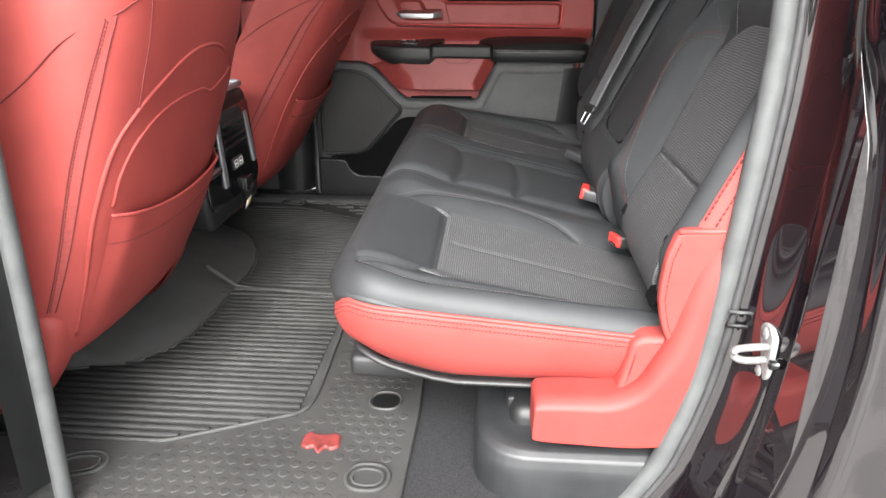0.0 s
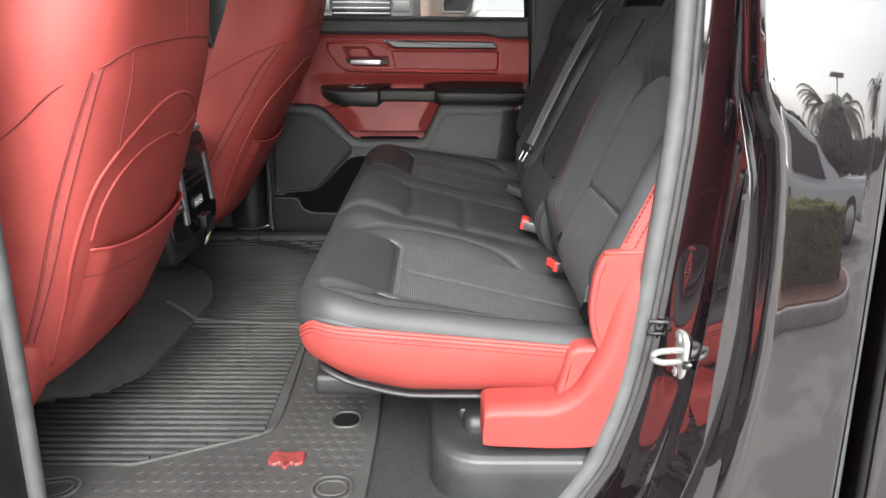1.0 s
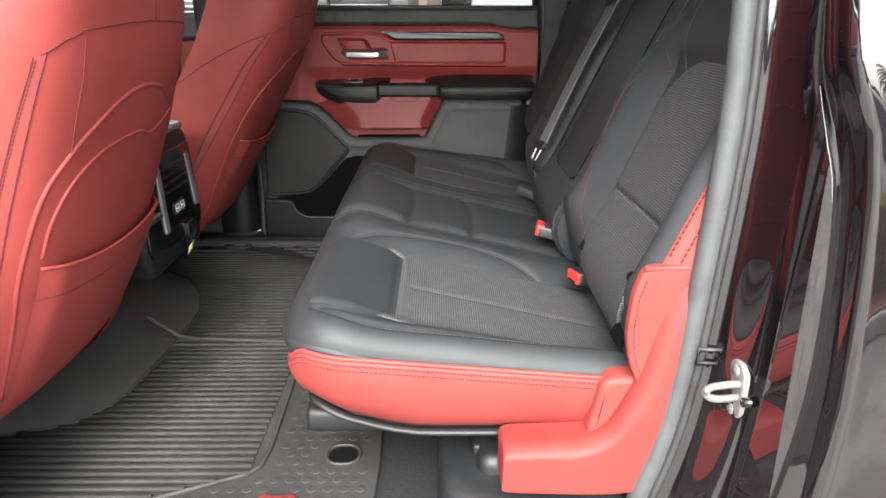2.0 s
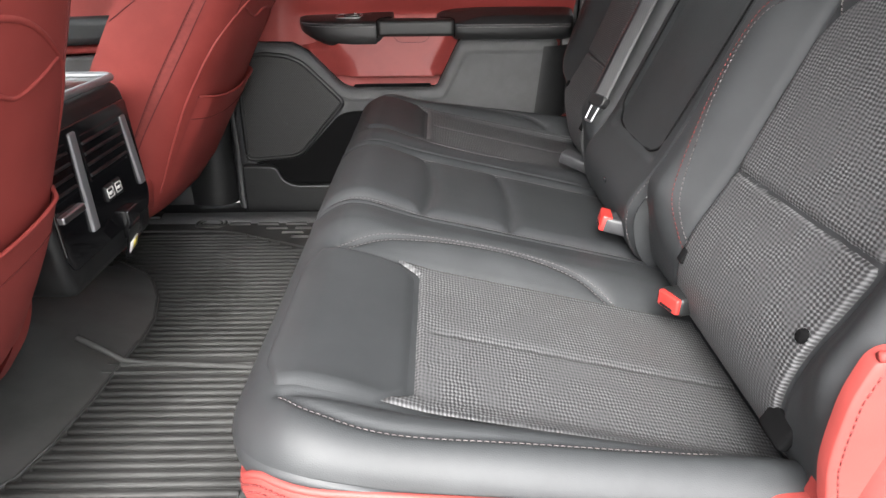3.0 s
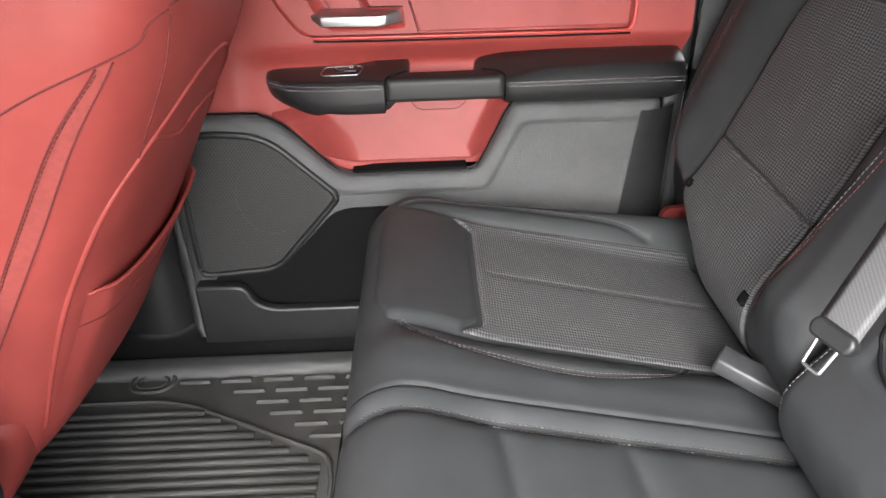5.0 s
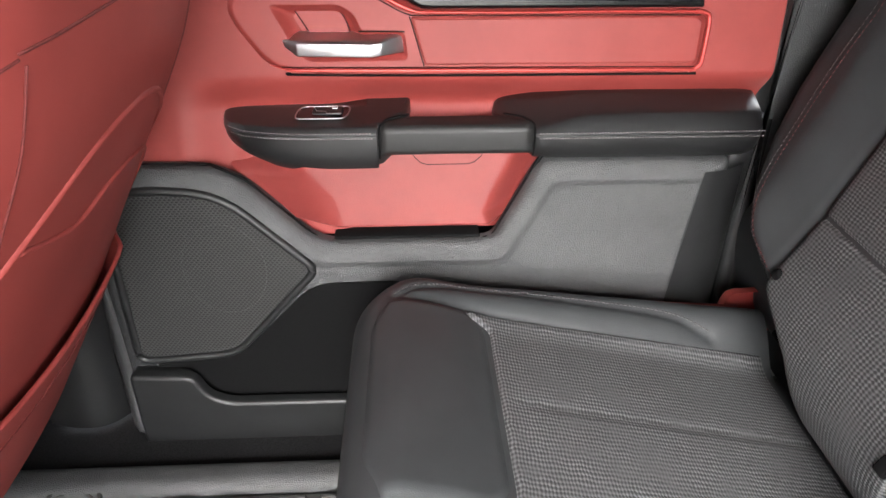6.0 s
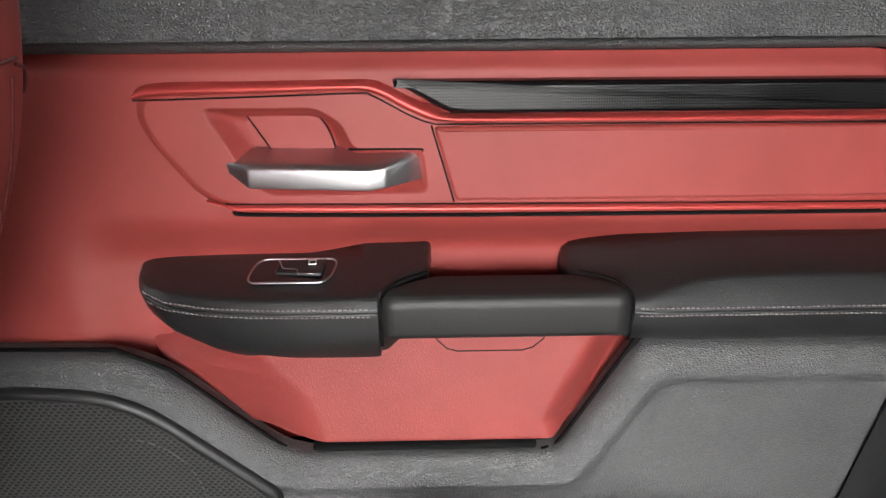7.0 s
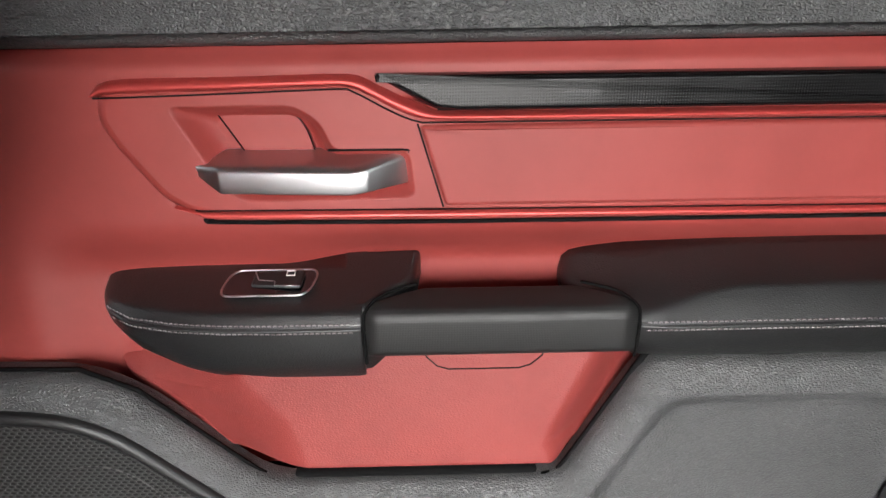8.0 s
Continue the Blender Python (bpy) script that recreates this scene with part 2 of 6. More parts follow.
both.inputs[0].default_value = 0.45
leaf_tree.links.new(leaf_tree.nodes["Principled BSDF"].outputs[0], both.inputs[1])
leaf_tree.links.new(through_leaf.outputs[0], both.inputs[2])
leaf_tree.links.new(both.outputs[0], leaf_tree.nodes["Material Output"].inputs["Surface"])
palm_leaf = mat("palm_leaf", (0.05, 0.07, 0.03), 0.6)
blotch(palm_leaf, (0.06, 0.08, 0.03), (0.035, 0.05, 0.022), 4)
bark = mat("bark", (0.16, 0.125, 0.095), 0.9)
blotch(bark, (0.19, 0.15, 0.11), (0.10, 0.08, 0.06), 9)
stucco = mat("stucco", (0.45, 0.33, 0.28), 0.9)
blotch(stucco, (0.48, 0.35, 0.30), (0.40, 0.29, 0.245), 2)
white_paint = mat("white_car_paint", (0.70, 0.71, 0.71), 0.25, 0.0, 0.8)
rough_noise(white_paint, 0.2, 0.3, 10)
red_paint = mat("red_car_paint", (0.35, 0.03, 0.03), 0.25, 0.0, 0.8)
rough_noise(red_paint, 0.2, 0.3, 10)
lamp_red = mat("tail_lamp_red", (0.55, 0.01, 0.01), 0.15, 0.0, 0.6)
rough_noise(lamp_red, 0.1, 0.2, 20)


# ---- mesh tools ----
def smooth_step(v, a, b):
    u = min(1.0, max(0.0, (v - a) / (b - a)))
    return u * u * (3 - 2 * u)


def bump(v, c, w):
    return math.exp(-((v - c) / w) ** 2)


def empty(name, at=(0, 0, 0)):
    ob = new(name)
    ob.location = at
    ob.empty_display_size = 0.05
    return ob


def part(name, bm, material, parent=None, label="", smooth=True):
    """Links a bmesh as one mesh object under a thing or a part. Its vertices are in world places."""
    me = bpy.data.meshes.new(name)
    bmesh.ops.recalc_face_normals(bm, faces=bm.faces)
    if smooth and not any(f.smooth for f in bm.faces):
        for f in bm.faces:
            f.smooth = True
    bm.to_mesh(me)
    bm.free()
    for m in material if isinstance(material, (list, tuple)) else (material,):
        me.materials.append(m)
    ob = new(name, me)
    if parent is not None:
        ob.parent = parent
        at = Vector((0, 0, 0))
        p = parent
        while p is not None:
            at += p.location
            p = p.parent
        me.transform(Matrix.Translation(-at))
    if label:
        ob["label"] = label
    return ob


def crease(ob, degrees=35):
    ob.data.set_sharp_from_angle(angle=radians(degrees))
    return ob


def sheet(fn, nu, nv, closed_u=False):
    """A grid of fn(u, v), u and v from 0 to 1."""
    bm = bmesh.new()
    rows = []
    for j in range(nv + 1):
        rows.append([bm.verts.new(fn(i / nu, j / nv)) for i in range(nu + (0 if closed_u else 1))])
    for j in range(nv):
        for i in range(nu):
            k = (i + 1) % len(rows[0])
            bm.faces.new((rows[j][i], rows[j][k], rows[j + 1][k], rows[j + 1][i]))
    return bm


def smooth_line(points, n=8, closed=False):
    """A smooth curve through points (Catmull-Rom)."""
    p = [Vector(q) for q in points]
    out = []
    count = len(p) if closed else len(p) - 1
    for i in range(count):
        a = p[i - 1] if closed or i > 0 else p[0] * 2 - p[1]
        b, c = p[i], p[(i + 1) % len(p)]
        d = p[(i + 2) % len(p)] if closed or i + 2 < len(p) else c * 2 - b
        for k in range(n):
            t = k / n
            out.append(0.5 * (2 * b + (c - a) * t + (2 * a - 5 * b + 4 * c - d) * t * t + (3 * b - a - 3 * c + d) * t ** 3))
    if not closed:
        out.append(p[-1])
    return out


def tube(points, radius, sides=8, closed=False, bm=None, flat=1.0, up=(0, 0, 1)):
    """A round bar along points; flat squeezes it along up."""
    bm = bm or bmesh.new()
    pts = [Vector(p) for p in points]
    rings = []
    for i, p in enumerate(pts):
        a = pts[i - 1] if closed or i > 0 else p
        b = pts[(i + 1) % len(pts)] if closed or i + 1 < len(pts) else p
        t = (b - a).normalized()
        s = t.cross(Vector(up))
        if s.length < 1e-4:
            s = t.cross(Vector((1, 0, 0)))
        s.normalize()
        w = s.cross(t).normalized()
        r = radius(i / max(1, len(pts) - 1)) if callable(radius) else radius
        rings.append([bm.verts.new(p + (s * math.cos(g) + w * math.sin(g) * flat) * r) for g in (2 * math.pi * k / sides for k in range(sides))])
    n = len(rings) if closed else len(rings) - 1
    for i in range(n):
        x, y = rings[i], rings[(i + 1) % len(rings)]
        for k in range(sides):
            bm.faces.new((x[k], x[(k + 1) % sides], y[(k + 1) % sides], y[k]))
    if not closed:
        bm.faces.new(rings[0])
        bm.faces.new(rings[-1][::-1])
    return bm


def stitches(points, pitch=0.006, radius=0.0008, lift=(0, 0, 0)):
    """A row of single thread stitches along a line."""
    pts = [Vector(p) + Vector(lift) for p in points]
    bm = bmesh.new()
    run, want = 0.0, pitch
    start = pts[0]
    for a, b in zip(pts, pts[1:]):
        length = (b - a).length
        while run + length >= want:
            q = a + (b - a) * ((want - run) / length)
            d = q - start
            tube([start + d * 0.12, start + d * 0.5 + Vector((0, 0, 0.0004)), start + d * 0.80], radius, 5, bm=bm)
            start = q
            want += pitch
        run += length
    return bm


def rounded(points, r, seg=5):
    """A polygon (2D) with rounded corners; r may be a list, a corner each."""
    out = []
    n = len(points)
    for i, p in enumerate(points):
        p = Vector(p)
        a, b = Vector(points[i - 1]), Vector(points[(i + 1) % n])
        ri = r[i] if isinstance(r, (list, tuple)) else r
        if ri <= 0:
            out.append(p)
            continue
        u, v = (a - p), (b - p)
        ri = min(ri, u.length * 0.48, v.length * 0.48)
        s, e = p + u.normalized() * ri, p + v.normalized() * ri
        for k in range(seg + 1):
            t = k / seg
            out.append((1 - t) ** 2 * s + 2 * t * (1 - t) * p + t * t * e)
    return out


def slab(outline, place, depth, edge=0.003, seg=2, bm=None, run=None):
    """A plate: outline in 2D, place(u, v, w) gives the world point at depth w. The front edge is rounded over."""
    bm = bm or bmesh.new()
    n = len(outline)
    pts = [Vector(p) for p in outline]
    area = sum(pts[i].x * pts[(i + 1) % n].y - pts[(i + 1) % n].x * pts[i].y for i in range(n))
    sign = 1 if area > 0 else -1

    def inset(d):
        res = []
        for i in range(n):
            a, p, b = pts[i - 1], pts[i], pts[(i + 1) % n]
            e1, e2 = (p - a), (b - p)
            if e1.length < 1e-7:
                e1 = e2
            if e2.length < 1e-7:
                e2 = e1
            e1, e2 = e1.normalized(), e2.normalized()
            m = Vector((-e1.y - e2.y, e1.x + e2.x)) * sign
            m = m.normalized() if m.length > 1e-6 else Vector((-e1.y, e1.x)) * sign
            c = max(0.5, m.dot(Vector((-e1.y, e1.x)) * sign))
            res.append(p + m * (d / c))
        return res

    rings = [(pts, 0.0)]
    for k in range(seg + 1):
        g = math.pi / 2 * k / seg
        rings.append((inset((run or edge) * (1 - math.cos(g))), depth - edge + edge * math.sin(g)))
    loops = [[bm.verts.new(place(p.x, p.y, w)) for p in ring] for ring, w in rings]
    for a, b in zip(loops, loops[1:]):
        for i in range(n):
            bm.faces.new((a[i], a[(i + 1) % n], b[(i + 1) % n], b[i])).smooth = True
    f = bm.faces.new(loops[-1])
    bmesh.ops.triangulate(bm, faces=[f])
    return bm


def offset_poly(points, d):
    """A 2D polygon moved in by d, corner by corner."""
    n = len(points)
    pts = [Vector(p) for p in points]
    area = sum(pts[i].x * pts[(i + 1) % n].y - pts[(i + 1) % n].x * pts[i].y for i in range(n))
    s = 1 if area > 0 else -1
    res = []
    for i in range(n):
        e1, e2 = (pts[i] - pts[i - 1]).normalized(), (pts[(i + 1) % n] - pts[i]).normalized()
        n1, n2 = Vector((-e1.y, e1.x)) * s, Vector((-e2.y, e2.x)) * s
        m = n1 + n2
        res.append(pts[i] + m * (d / max(0.25, 1 + n1.dot(n2))))
    return res


def terrace(points, r, place, steps, hole=None, hole_steps=()):
    """A moulded plate in steps of (inset, depth); hole: a polygon let into its face, going down in steps of (inset, depth)."""
    bm = bmesh.new()

    def ring(poly, d, w):
        return [bm.verts.new(place(p.x, p.y, w)) for p in rounded(offset_poly(poly, d), r if poly is points else hole_r, 4)]

    def bridge(a, b):
        for i in range(len(a)):
            bm.faces.new((a[i], a[(i + 1) % len(a)], b[(i + 1) % len(b)], b[i])).smooth = True

    hole_r = 0.008
    loops = [ring(points, d, w) for d, w in steps]
    for a, b in zip(loops, loops[1:]):
        bridge(a, b)
    top = loops[-1]
    if hole is None:
        f = bm.faces.new(top)
        bmesh.ops.triangulate(bm, faces=[f])
        return bm
    inner = [ring(hole, d, w) for d, w in hole_steps]
    for a, b in zip(inner, inner[1:]):
        bridge(a, b)
    f = bm.faces.new(inner[-1])
    bmesh.ops.triangulate(bm, faces=[f])
    edges = []
    for loop in (top, inner[0]):
        for i in range(len(loop)):
            a, b = loop[i], loop[(i + 1) % len(loop)]
            edges.append(bm.edges.get((a, b)) or bm.edges.new((a, b)))
    bmesh.ops.triangle_fill(bm, edges=edges, use_beauty=True)
    return bm


def box(lo, hi, edge=0.004, seg=2):
    """A box with rounded edges."""
    bm = bmesh.new()
    bmesh.ops.create_cube(bm, size=1)
    for v in bm.verts:
        v.co = Vector(((lo[i] + hi[i]) / 2 + v.co[i] * (hi[i] - lo[i])) for i in range(3))
    if edge:
        bmesh.ops.bevel(bm, geom=bm.edges[:], offset=edge, segments=seg, affect="EDGES", profile=0.5)
    return bm


def moved(bm, m):
    bmesh.ops.transform(bm, matrix=m, verts=bm.verts[:])
    return bm


def lathe(profile, sides=24, axis_at=(0, 0, 0)):
    """Turns (radius, height) round the vertical."""
    o = Vector(axis_at)
    return sheet(lambda u, v: o + Vector((profile[round(v * (len(profile) - 1))][0] * math.cos(2 * math.pi * u),
                                          profile[round(v * (len(profile) - 1))][0] * math.sin(2 * math.pi * u),
                                          profile[round(v * (len(profile) - 1))][1])), sides, len(profile) - 1, True)


# ---- ground: one sheet, rising gently on the far side of the lot ----
def lot_z(x, y):
    return 0.055 * max(0.0, min(14.0, y - 3.5))


def ground_at(u, v):
    a, b = (u * 2 - 1), (v * 2 - 1)
    x, y = 400 * a * abs(a) ** 2, 400 * b * abs(b) ** 2
    return Vector((x, y, lot_z(x, y)))


tagged(part("ground", sheet(ground_at, 60, 120), asphalt), "worn patched grey asphalt of a car park", "ground", kind="structure")

MID = 0.845           # the truck's middle line
# ---- cab shell ----
floor = tagged(part("floor", box((-1.9, 0.02, 0.50), (1.15, 1.67, 0.585), 0.01), carpet), "black carpet of the truck's cab floor", "floor", kind="structure")
roof_ob = part("ceiling", sheet(lambda u, v: Vector((-1.0 + 2.0 * u, -0.02 + 1.73 * v, 1.86 + 0.05 * math.sin(math.pi * v) + 0.02 * math.sin(math.pi * u))), 12, 12), headliner_mat)
tagged(roof_ob, "dark grey cloth headliner", "ceiling", kind="structure")
roof_ob.modifiers.new("thickness", "SOLIDIFY").thickness = 0.04
# rear wall under and round the back window
rw = part("wall_rear", box((0.98, 0.0, 0.5), (1.04, 1.69, 1.42), 0.01), black_trim)
tagged(rw, "black cloth-covered rear wall of the cab", "wall", kind="structure")
part("window_post", box((0.95, 0.0, 1.42), (1.02, 0.22, 1.90), 0.01), black_trim, rw)
part("window_post", box((0.95, 1.47, 1.42), (1.02, 1.69, 1.90), 0.01), black_trim, rw)
pane = part("window_pane", box((0.985, 0.21, 1.41), (0.99, 1.48, 1.90), 0), clear_glass, rw)
# firewall, dashboard and windscreen ahead
dash = empty("dashboard", (-1.35, MID, 0.9))
tagged(dash, "black moulded dashboard with a padded top", "dashboard")
part("dash_body", sheet(lambda u, v: Vector((-1.75 + (0.42 + 0.06 * math.sin(v * math.pi)) * math.cos(-1.3 + 2.6 * u), 0.04 + 1.61 * v, 1.0 + 0.26 * math.sin(-1.3 + 2.6 * u))), 14, 16), black_trim, dash)
tagged(part("wall_front", box((-1.95, 0.0, 0.5), (-1.88, 1.69, 1.25), 0.01), black_trim), "black firewall behind the dashboard", "wall", kind="structure")
for y0, y1 in ((-0.04, 0.03), (1.66, 1.73)):
    tagged(part("pillar_front", tube([(-1.85, (y0 + y1) / 2, 1.22), (-1.45, (y0 + y1) / 2, 1.55), (-1.0, (y0 + y1) / 2, 1.86)], 0.045, 10), headliner_mat), "slim grey windscreen pillar", "pillar", kind="structure")
ws = part("windscreen", sheet(lambda u, v: Vector((-1.9 + 0.9 * v, 0.0 + 1.69 * u, 1.22 + 0.66 * v)), 4, 4), clear_glass)
tagged(ws, "raked clear windscreen glass", "windscreen", kind="structure")


# ---- far rear door ----
def on_door(x, z, w=0.0):
    """The door's inner face: it leans out above the map pocket. w: how far proud towards the cab."""
    y = 1.665 + 0.10 * (z - 1.15)
    return Vector((x, y - w, z))


def on_low(x, z, w=0.0):
    """The lower panel, which stands further in."""
    y = 1.645 - 0.02 * (z - 0.95)
    return Vector((x, y - w, z))


def poly3(points, place, w):
    return [place(p[0], p[1], w) for p in points]


door = empty("door_1", (0.15, 1.70, 0.55))
tagged(door, "closed truck rear door with red and grey trim panels", "door", kind="structure")
part("door_shell", box((-0.36, 1.705, 0.48), (0.64, 1.78, 1.335), 0.008), paint, door, "glossy black painted door shell")
belt_pts = [(-0.36, 1.300), (0.462, 1.301), (0.500, 1.291), (0.53, 1.288), (0.612, 1.288), (0.612, 1.352), (-0.36, 1.352)]
part("belt_panel", slab(rounded(belt_pts, 0.003), on_door, 0.022, 0.010, 4), grey_trim, door, "dark grey grained belt-line trim")
part("belt_gap", box((-0.355, 1.6830, 1.286), (0.605, 1.7035, 1.312), 0.001, 1), pocket_black, door)
part("window_seal", box((-0.35, 1.672, 1.350), (0.615, 1.70, 1.362), 0.004), rubber, door)
def panel_back(x, z):
    """The red panel curls in above the armrest and lies deeper under the handle insert."""
    curl = 0.040 * smooth_step(1.172 - z, 0.0, 0.055) * (0.6 * smooth_step(x, -0.20, -0.13) + 0.4 * smooth_step(x, 0.0, 0.07))
    cup = 0.024 * smooth_step(x, -0.070, -0.050) * smooth_step(0.125 - x, 0.0, 0.01) * smooth_step(z, 1.184, 1.192) * smooth_step(1.262 - z, 0.0, 0.008)
    return curl + cup
def upper_at(u, v):
    x, z = -0.36 + 0.971 * u, 0.93 + 0.368 * v
    over = 0.010 * smooth_step(x, 0.45, 0.53)
    z = min(z, 1.2985 - over)
    lip = 0.008 * smooth_step(z, 1.284 - over, 1.299 - over)
    return on_door(x, z, 0.008 - lip - panel_back(x, z))
part("upper_panel", sheet(upper_at, 150, 130), red_vinyl, door, "smooth red vinyl upper panel")
# grey lower panel with its stepped upper edge, and the darker field let into it
low = [(-0.345, 0.505), (0.511, 0.505), (0.563, 1.060), (0.293, 1.061), (0.230, 0.933), (-0.021, 0.933), (-0.116, 1.033), (-0.160, 1.056), (-0.345, 1.060)]
part("lower_panel", terrace(low, [0.02, 0.02, 0.015, 0.02, 0.018, 0.030, 0.05, 0.05, 0.01], on_low, [(0, 0.0), (0, 0.015), (0.004, 0.023), (0.012, 0.0295), (0.024, 0.0335), (0.028, 0.0338), (0.033, 0.0312), (0.038, 0.0306)]), grey_trim, door, "grained dark grey lower panel")
def rear_flank_at(u, v):
    """The panel's rear end turns away towards the door's edge."""
    z = 0.56 + 0.484 * v
    x0, x1 = XR0 + SLR * (1.04 - z), XR1
    return on_low(x0 + (x1 - x0) * u, z, 0.0352 * math.cos(math.pi / 2 * u) ** 0.8 + 0.0004)
XR0, XR1, SLR = 0.521, 0.592, -0.096
part("rear_edge_trim", sheet(rear_flank_at, 16, 20), black_trim, door)
part("door_end_cap", box((0.578, 1.664, 0.50), (0.632, 1.703, 1.10), 0.005), black_trim, door)
# red pocket panel under the armrest: a broad face between two slanting flanks
def pocket_xz(x, z, lift=0.0):
    edge_l, edge_r = -0.021 - 0.98 * (z - 0.936), 0.231 + 0.50 * (z - 0.936)
    fold_l = float(np.interp(z, [0.962, 0.980, 1.010, 1.050, 1.08], [0.018, 0.016, 0.006, -0.030, -0.066]))
    fold_r = float(np.interp(z, [0.962, 0.985, 1.010, 1.068, 1.08], [0.222, 0.212, 0.222, 0.252, 0.258]))
    a = min(1.0, max(0.0, (x - edge_l) / (fold_l - edge_l)))
    b = min(1.0, max(0.0, (edge_r - x) / (edge_r - fold_r)))
    a, b = (smooth_step(k, -0.25, 1.12) / smooth_step(1.0, -0.25, 1.12) for k in (a, b))
    w = -0.020 + 0.056 * (0.36 + 0.64 * min(a, 1.0)) * (0.3 + 0.7 * min(b, 1.0)) - 0.020 * (z - 0.952) / 0.108
    w = -0.034 + (w + 0.034) * smooth_step(z, 0.9595, 0.9665) - 0.8 * max(0.0, edge_l - 0.012 - x) - 0.050 * smooth_step(z, 1.030, 1.075) * smooth_step(-0.03 - x, 0.0, 0.06)
    return on_low(x, z, 0.002 + w + lift)
def pocket_at(u, v):
    z = 0.930 + 0.147 * v
    return pocket_xz(-0.045 - 0.98 * (z - 0.943) + (0.296 + 1.49 * (z - 0.943)) * u, z)
part("pocket_panel", sheet(pocket_at, 120, 70), red_grained, door, "red vinyl pocket panel under the armrest")
part("panel_gap", tube(poly3([(-0.345, 1.060), (-0.160, 1.057), (-0.118, 1.035), (-0.034, 0.947), (-0.018, 0.934), (0.004, 0.9305)], on_low, 0.0120), 0.0022, 6), pocket_black, door)
part("panel_gap", tube(poly3([(0.215, 0.9305), (0.230, 0.935), (0.238, 0.948), (0.294, 1.062), (0.306, 1.0665)], on_low, 0.0120), 0.0028, 6), pocket_black, door)
part("pocket_gap", box((-0.002, 1.6345, 0.928), (0.214, 1.672, 0.9372), 0.004, 2), pocket_black, door)
cut = [pocket_xz(x, 0.952 + 0.108 * v, 0.0004) for x, v in ((0.114, 1.13), (0.119, 1.05), (0.127, 0.98), (0.136, 0.955), (0.192, 0.955), (0.201, 0.98), (0.210, 1.05), (0.214, 1.13))]
part("access_cover_joint", tube(cut, 0.0006, 5), pocket_black, door)

# loudspeaker with its rim
spk = [(-0.312, 1.020), (-0.245, 1.030), (-0.150, 1.022), (-0.036, 0.905), (-0.034, 0.890), (-0.158, 0.752), (-0.185, 0.742), (-0.318, 0.732)]
spk_r = rounded(spk, [0.012, 0.02, 0.05, 0.02, 0.02, 0.04, 0.02, 0.02])
rim = part("speaker_rim", tube(poly3(spk_r, on_low, 0.0345), 0.0065, 8, True), black_trim, door)
part("speaker_seat", slab(spk_r, lambda x, z, w: on_low(x, z, w + 0.0235), 0.0115, 0.001, 1), black_trim, door)
def inset2(points, k, c):
    return [Vector(c).lerp(Vector(p), k) for p in points]
SPC = (-0.19, 0.885)
part("speaker_grille", slab(inset2(spk_r, 0.955, SPC), lambda x, z, w: on_low(x, z, w + 0.0335 + 0.004 * bump(math.hypot(x + 0.165, z - 0.90), 0.0, 0.05)), 0.002, 0.001, 1), grille_mesh, door, "perforated black loudspeaker grille")
part("speaker_cone", slab([Vector((-0.160 + 0.060 * math.cos(2 * math.pi * k / 40), 0.900 + 0.076 * math.sin(2 * math.pi * k / 40))) for k in range(40)], lambda x, z, w: on_low(x, z, w + 0.0352), 0.0012, 0.0006, 1), grille_mesh, door)

# bottle pocket low in the door
opening = rounded([(-0.300, 0.725), (-0.158, 0.742), (-0.045, 0.862), (-0.01, 0.872), (0.09, 0.873), (0.17, 0.845), (0.20, 0.76), (0.20, 0.600), (-0.225, 0.600), (-0.300, 0.640)], 0.02)
# sheet on the panel's face; the open pocket's shade is put into its colour
part("door_pocket_shade", slab(opening, lambda x, z, w: on_low(x, z, w + 0.0325), 0.0018, 0.001, 1), pocket_black, door, "near-black sheet painted as the door pocket's shaded opening")
bin_wall = part("door_pocket_bin", slab(rounded([(-0.335, 0.495), (0.58, 0.490), (0.58, 0.660), (-0.185, 0.664), (-0.216, 0.680), (-0.230, 0.720), (-0.330, 0.724)], [0.085, 0.02, 0.01, 0.03, 0.03, 0.02, 0.01]), lambda x, z, w: on_low(x, z, w + 0.046), 0.018, 0.007, 4), black_trim, door, "moulded bottle pocket")
part("pocket_end", slab(rounded([(-0.335, 0.495), (-0.225, 0.495), (-0.238, 0.715), (-0.330, 0.722)], [0.05, 0.01, 0.02, 0.01]), on_low, 0.056, 0.012, 4), black_trim, bin_wall)
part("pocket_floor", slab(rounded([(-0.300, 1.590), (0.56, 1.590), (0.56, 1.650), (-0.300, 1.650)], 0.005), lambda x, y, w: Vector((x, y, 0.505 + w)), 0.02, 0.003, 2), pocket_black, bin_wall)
part("lower_seal", tube([on_low(-0.350, 1.05, 0.012), on_low(-0.352, 0.75, 0.014), on_low(-0.348, 0.60, 0.03), on_low(-0.325, 0.535, 0.045), on_low(-0.26, 0.495, 0.05), on_low(0.0, 0.488, 0.05), on_low(0.58, 0.488, 0.05)], 0.012, 8), rubber, door)

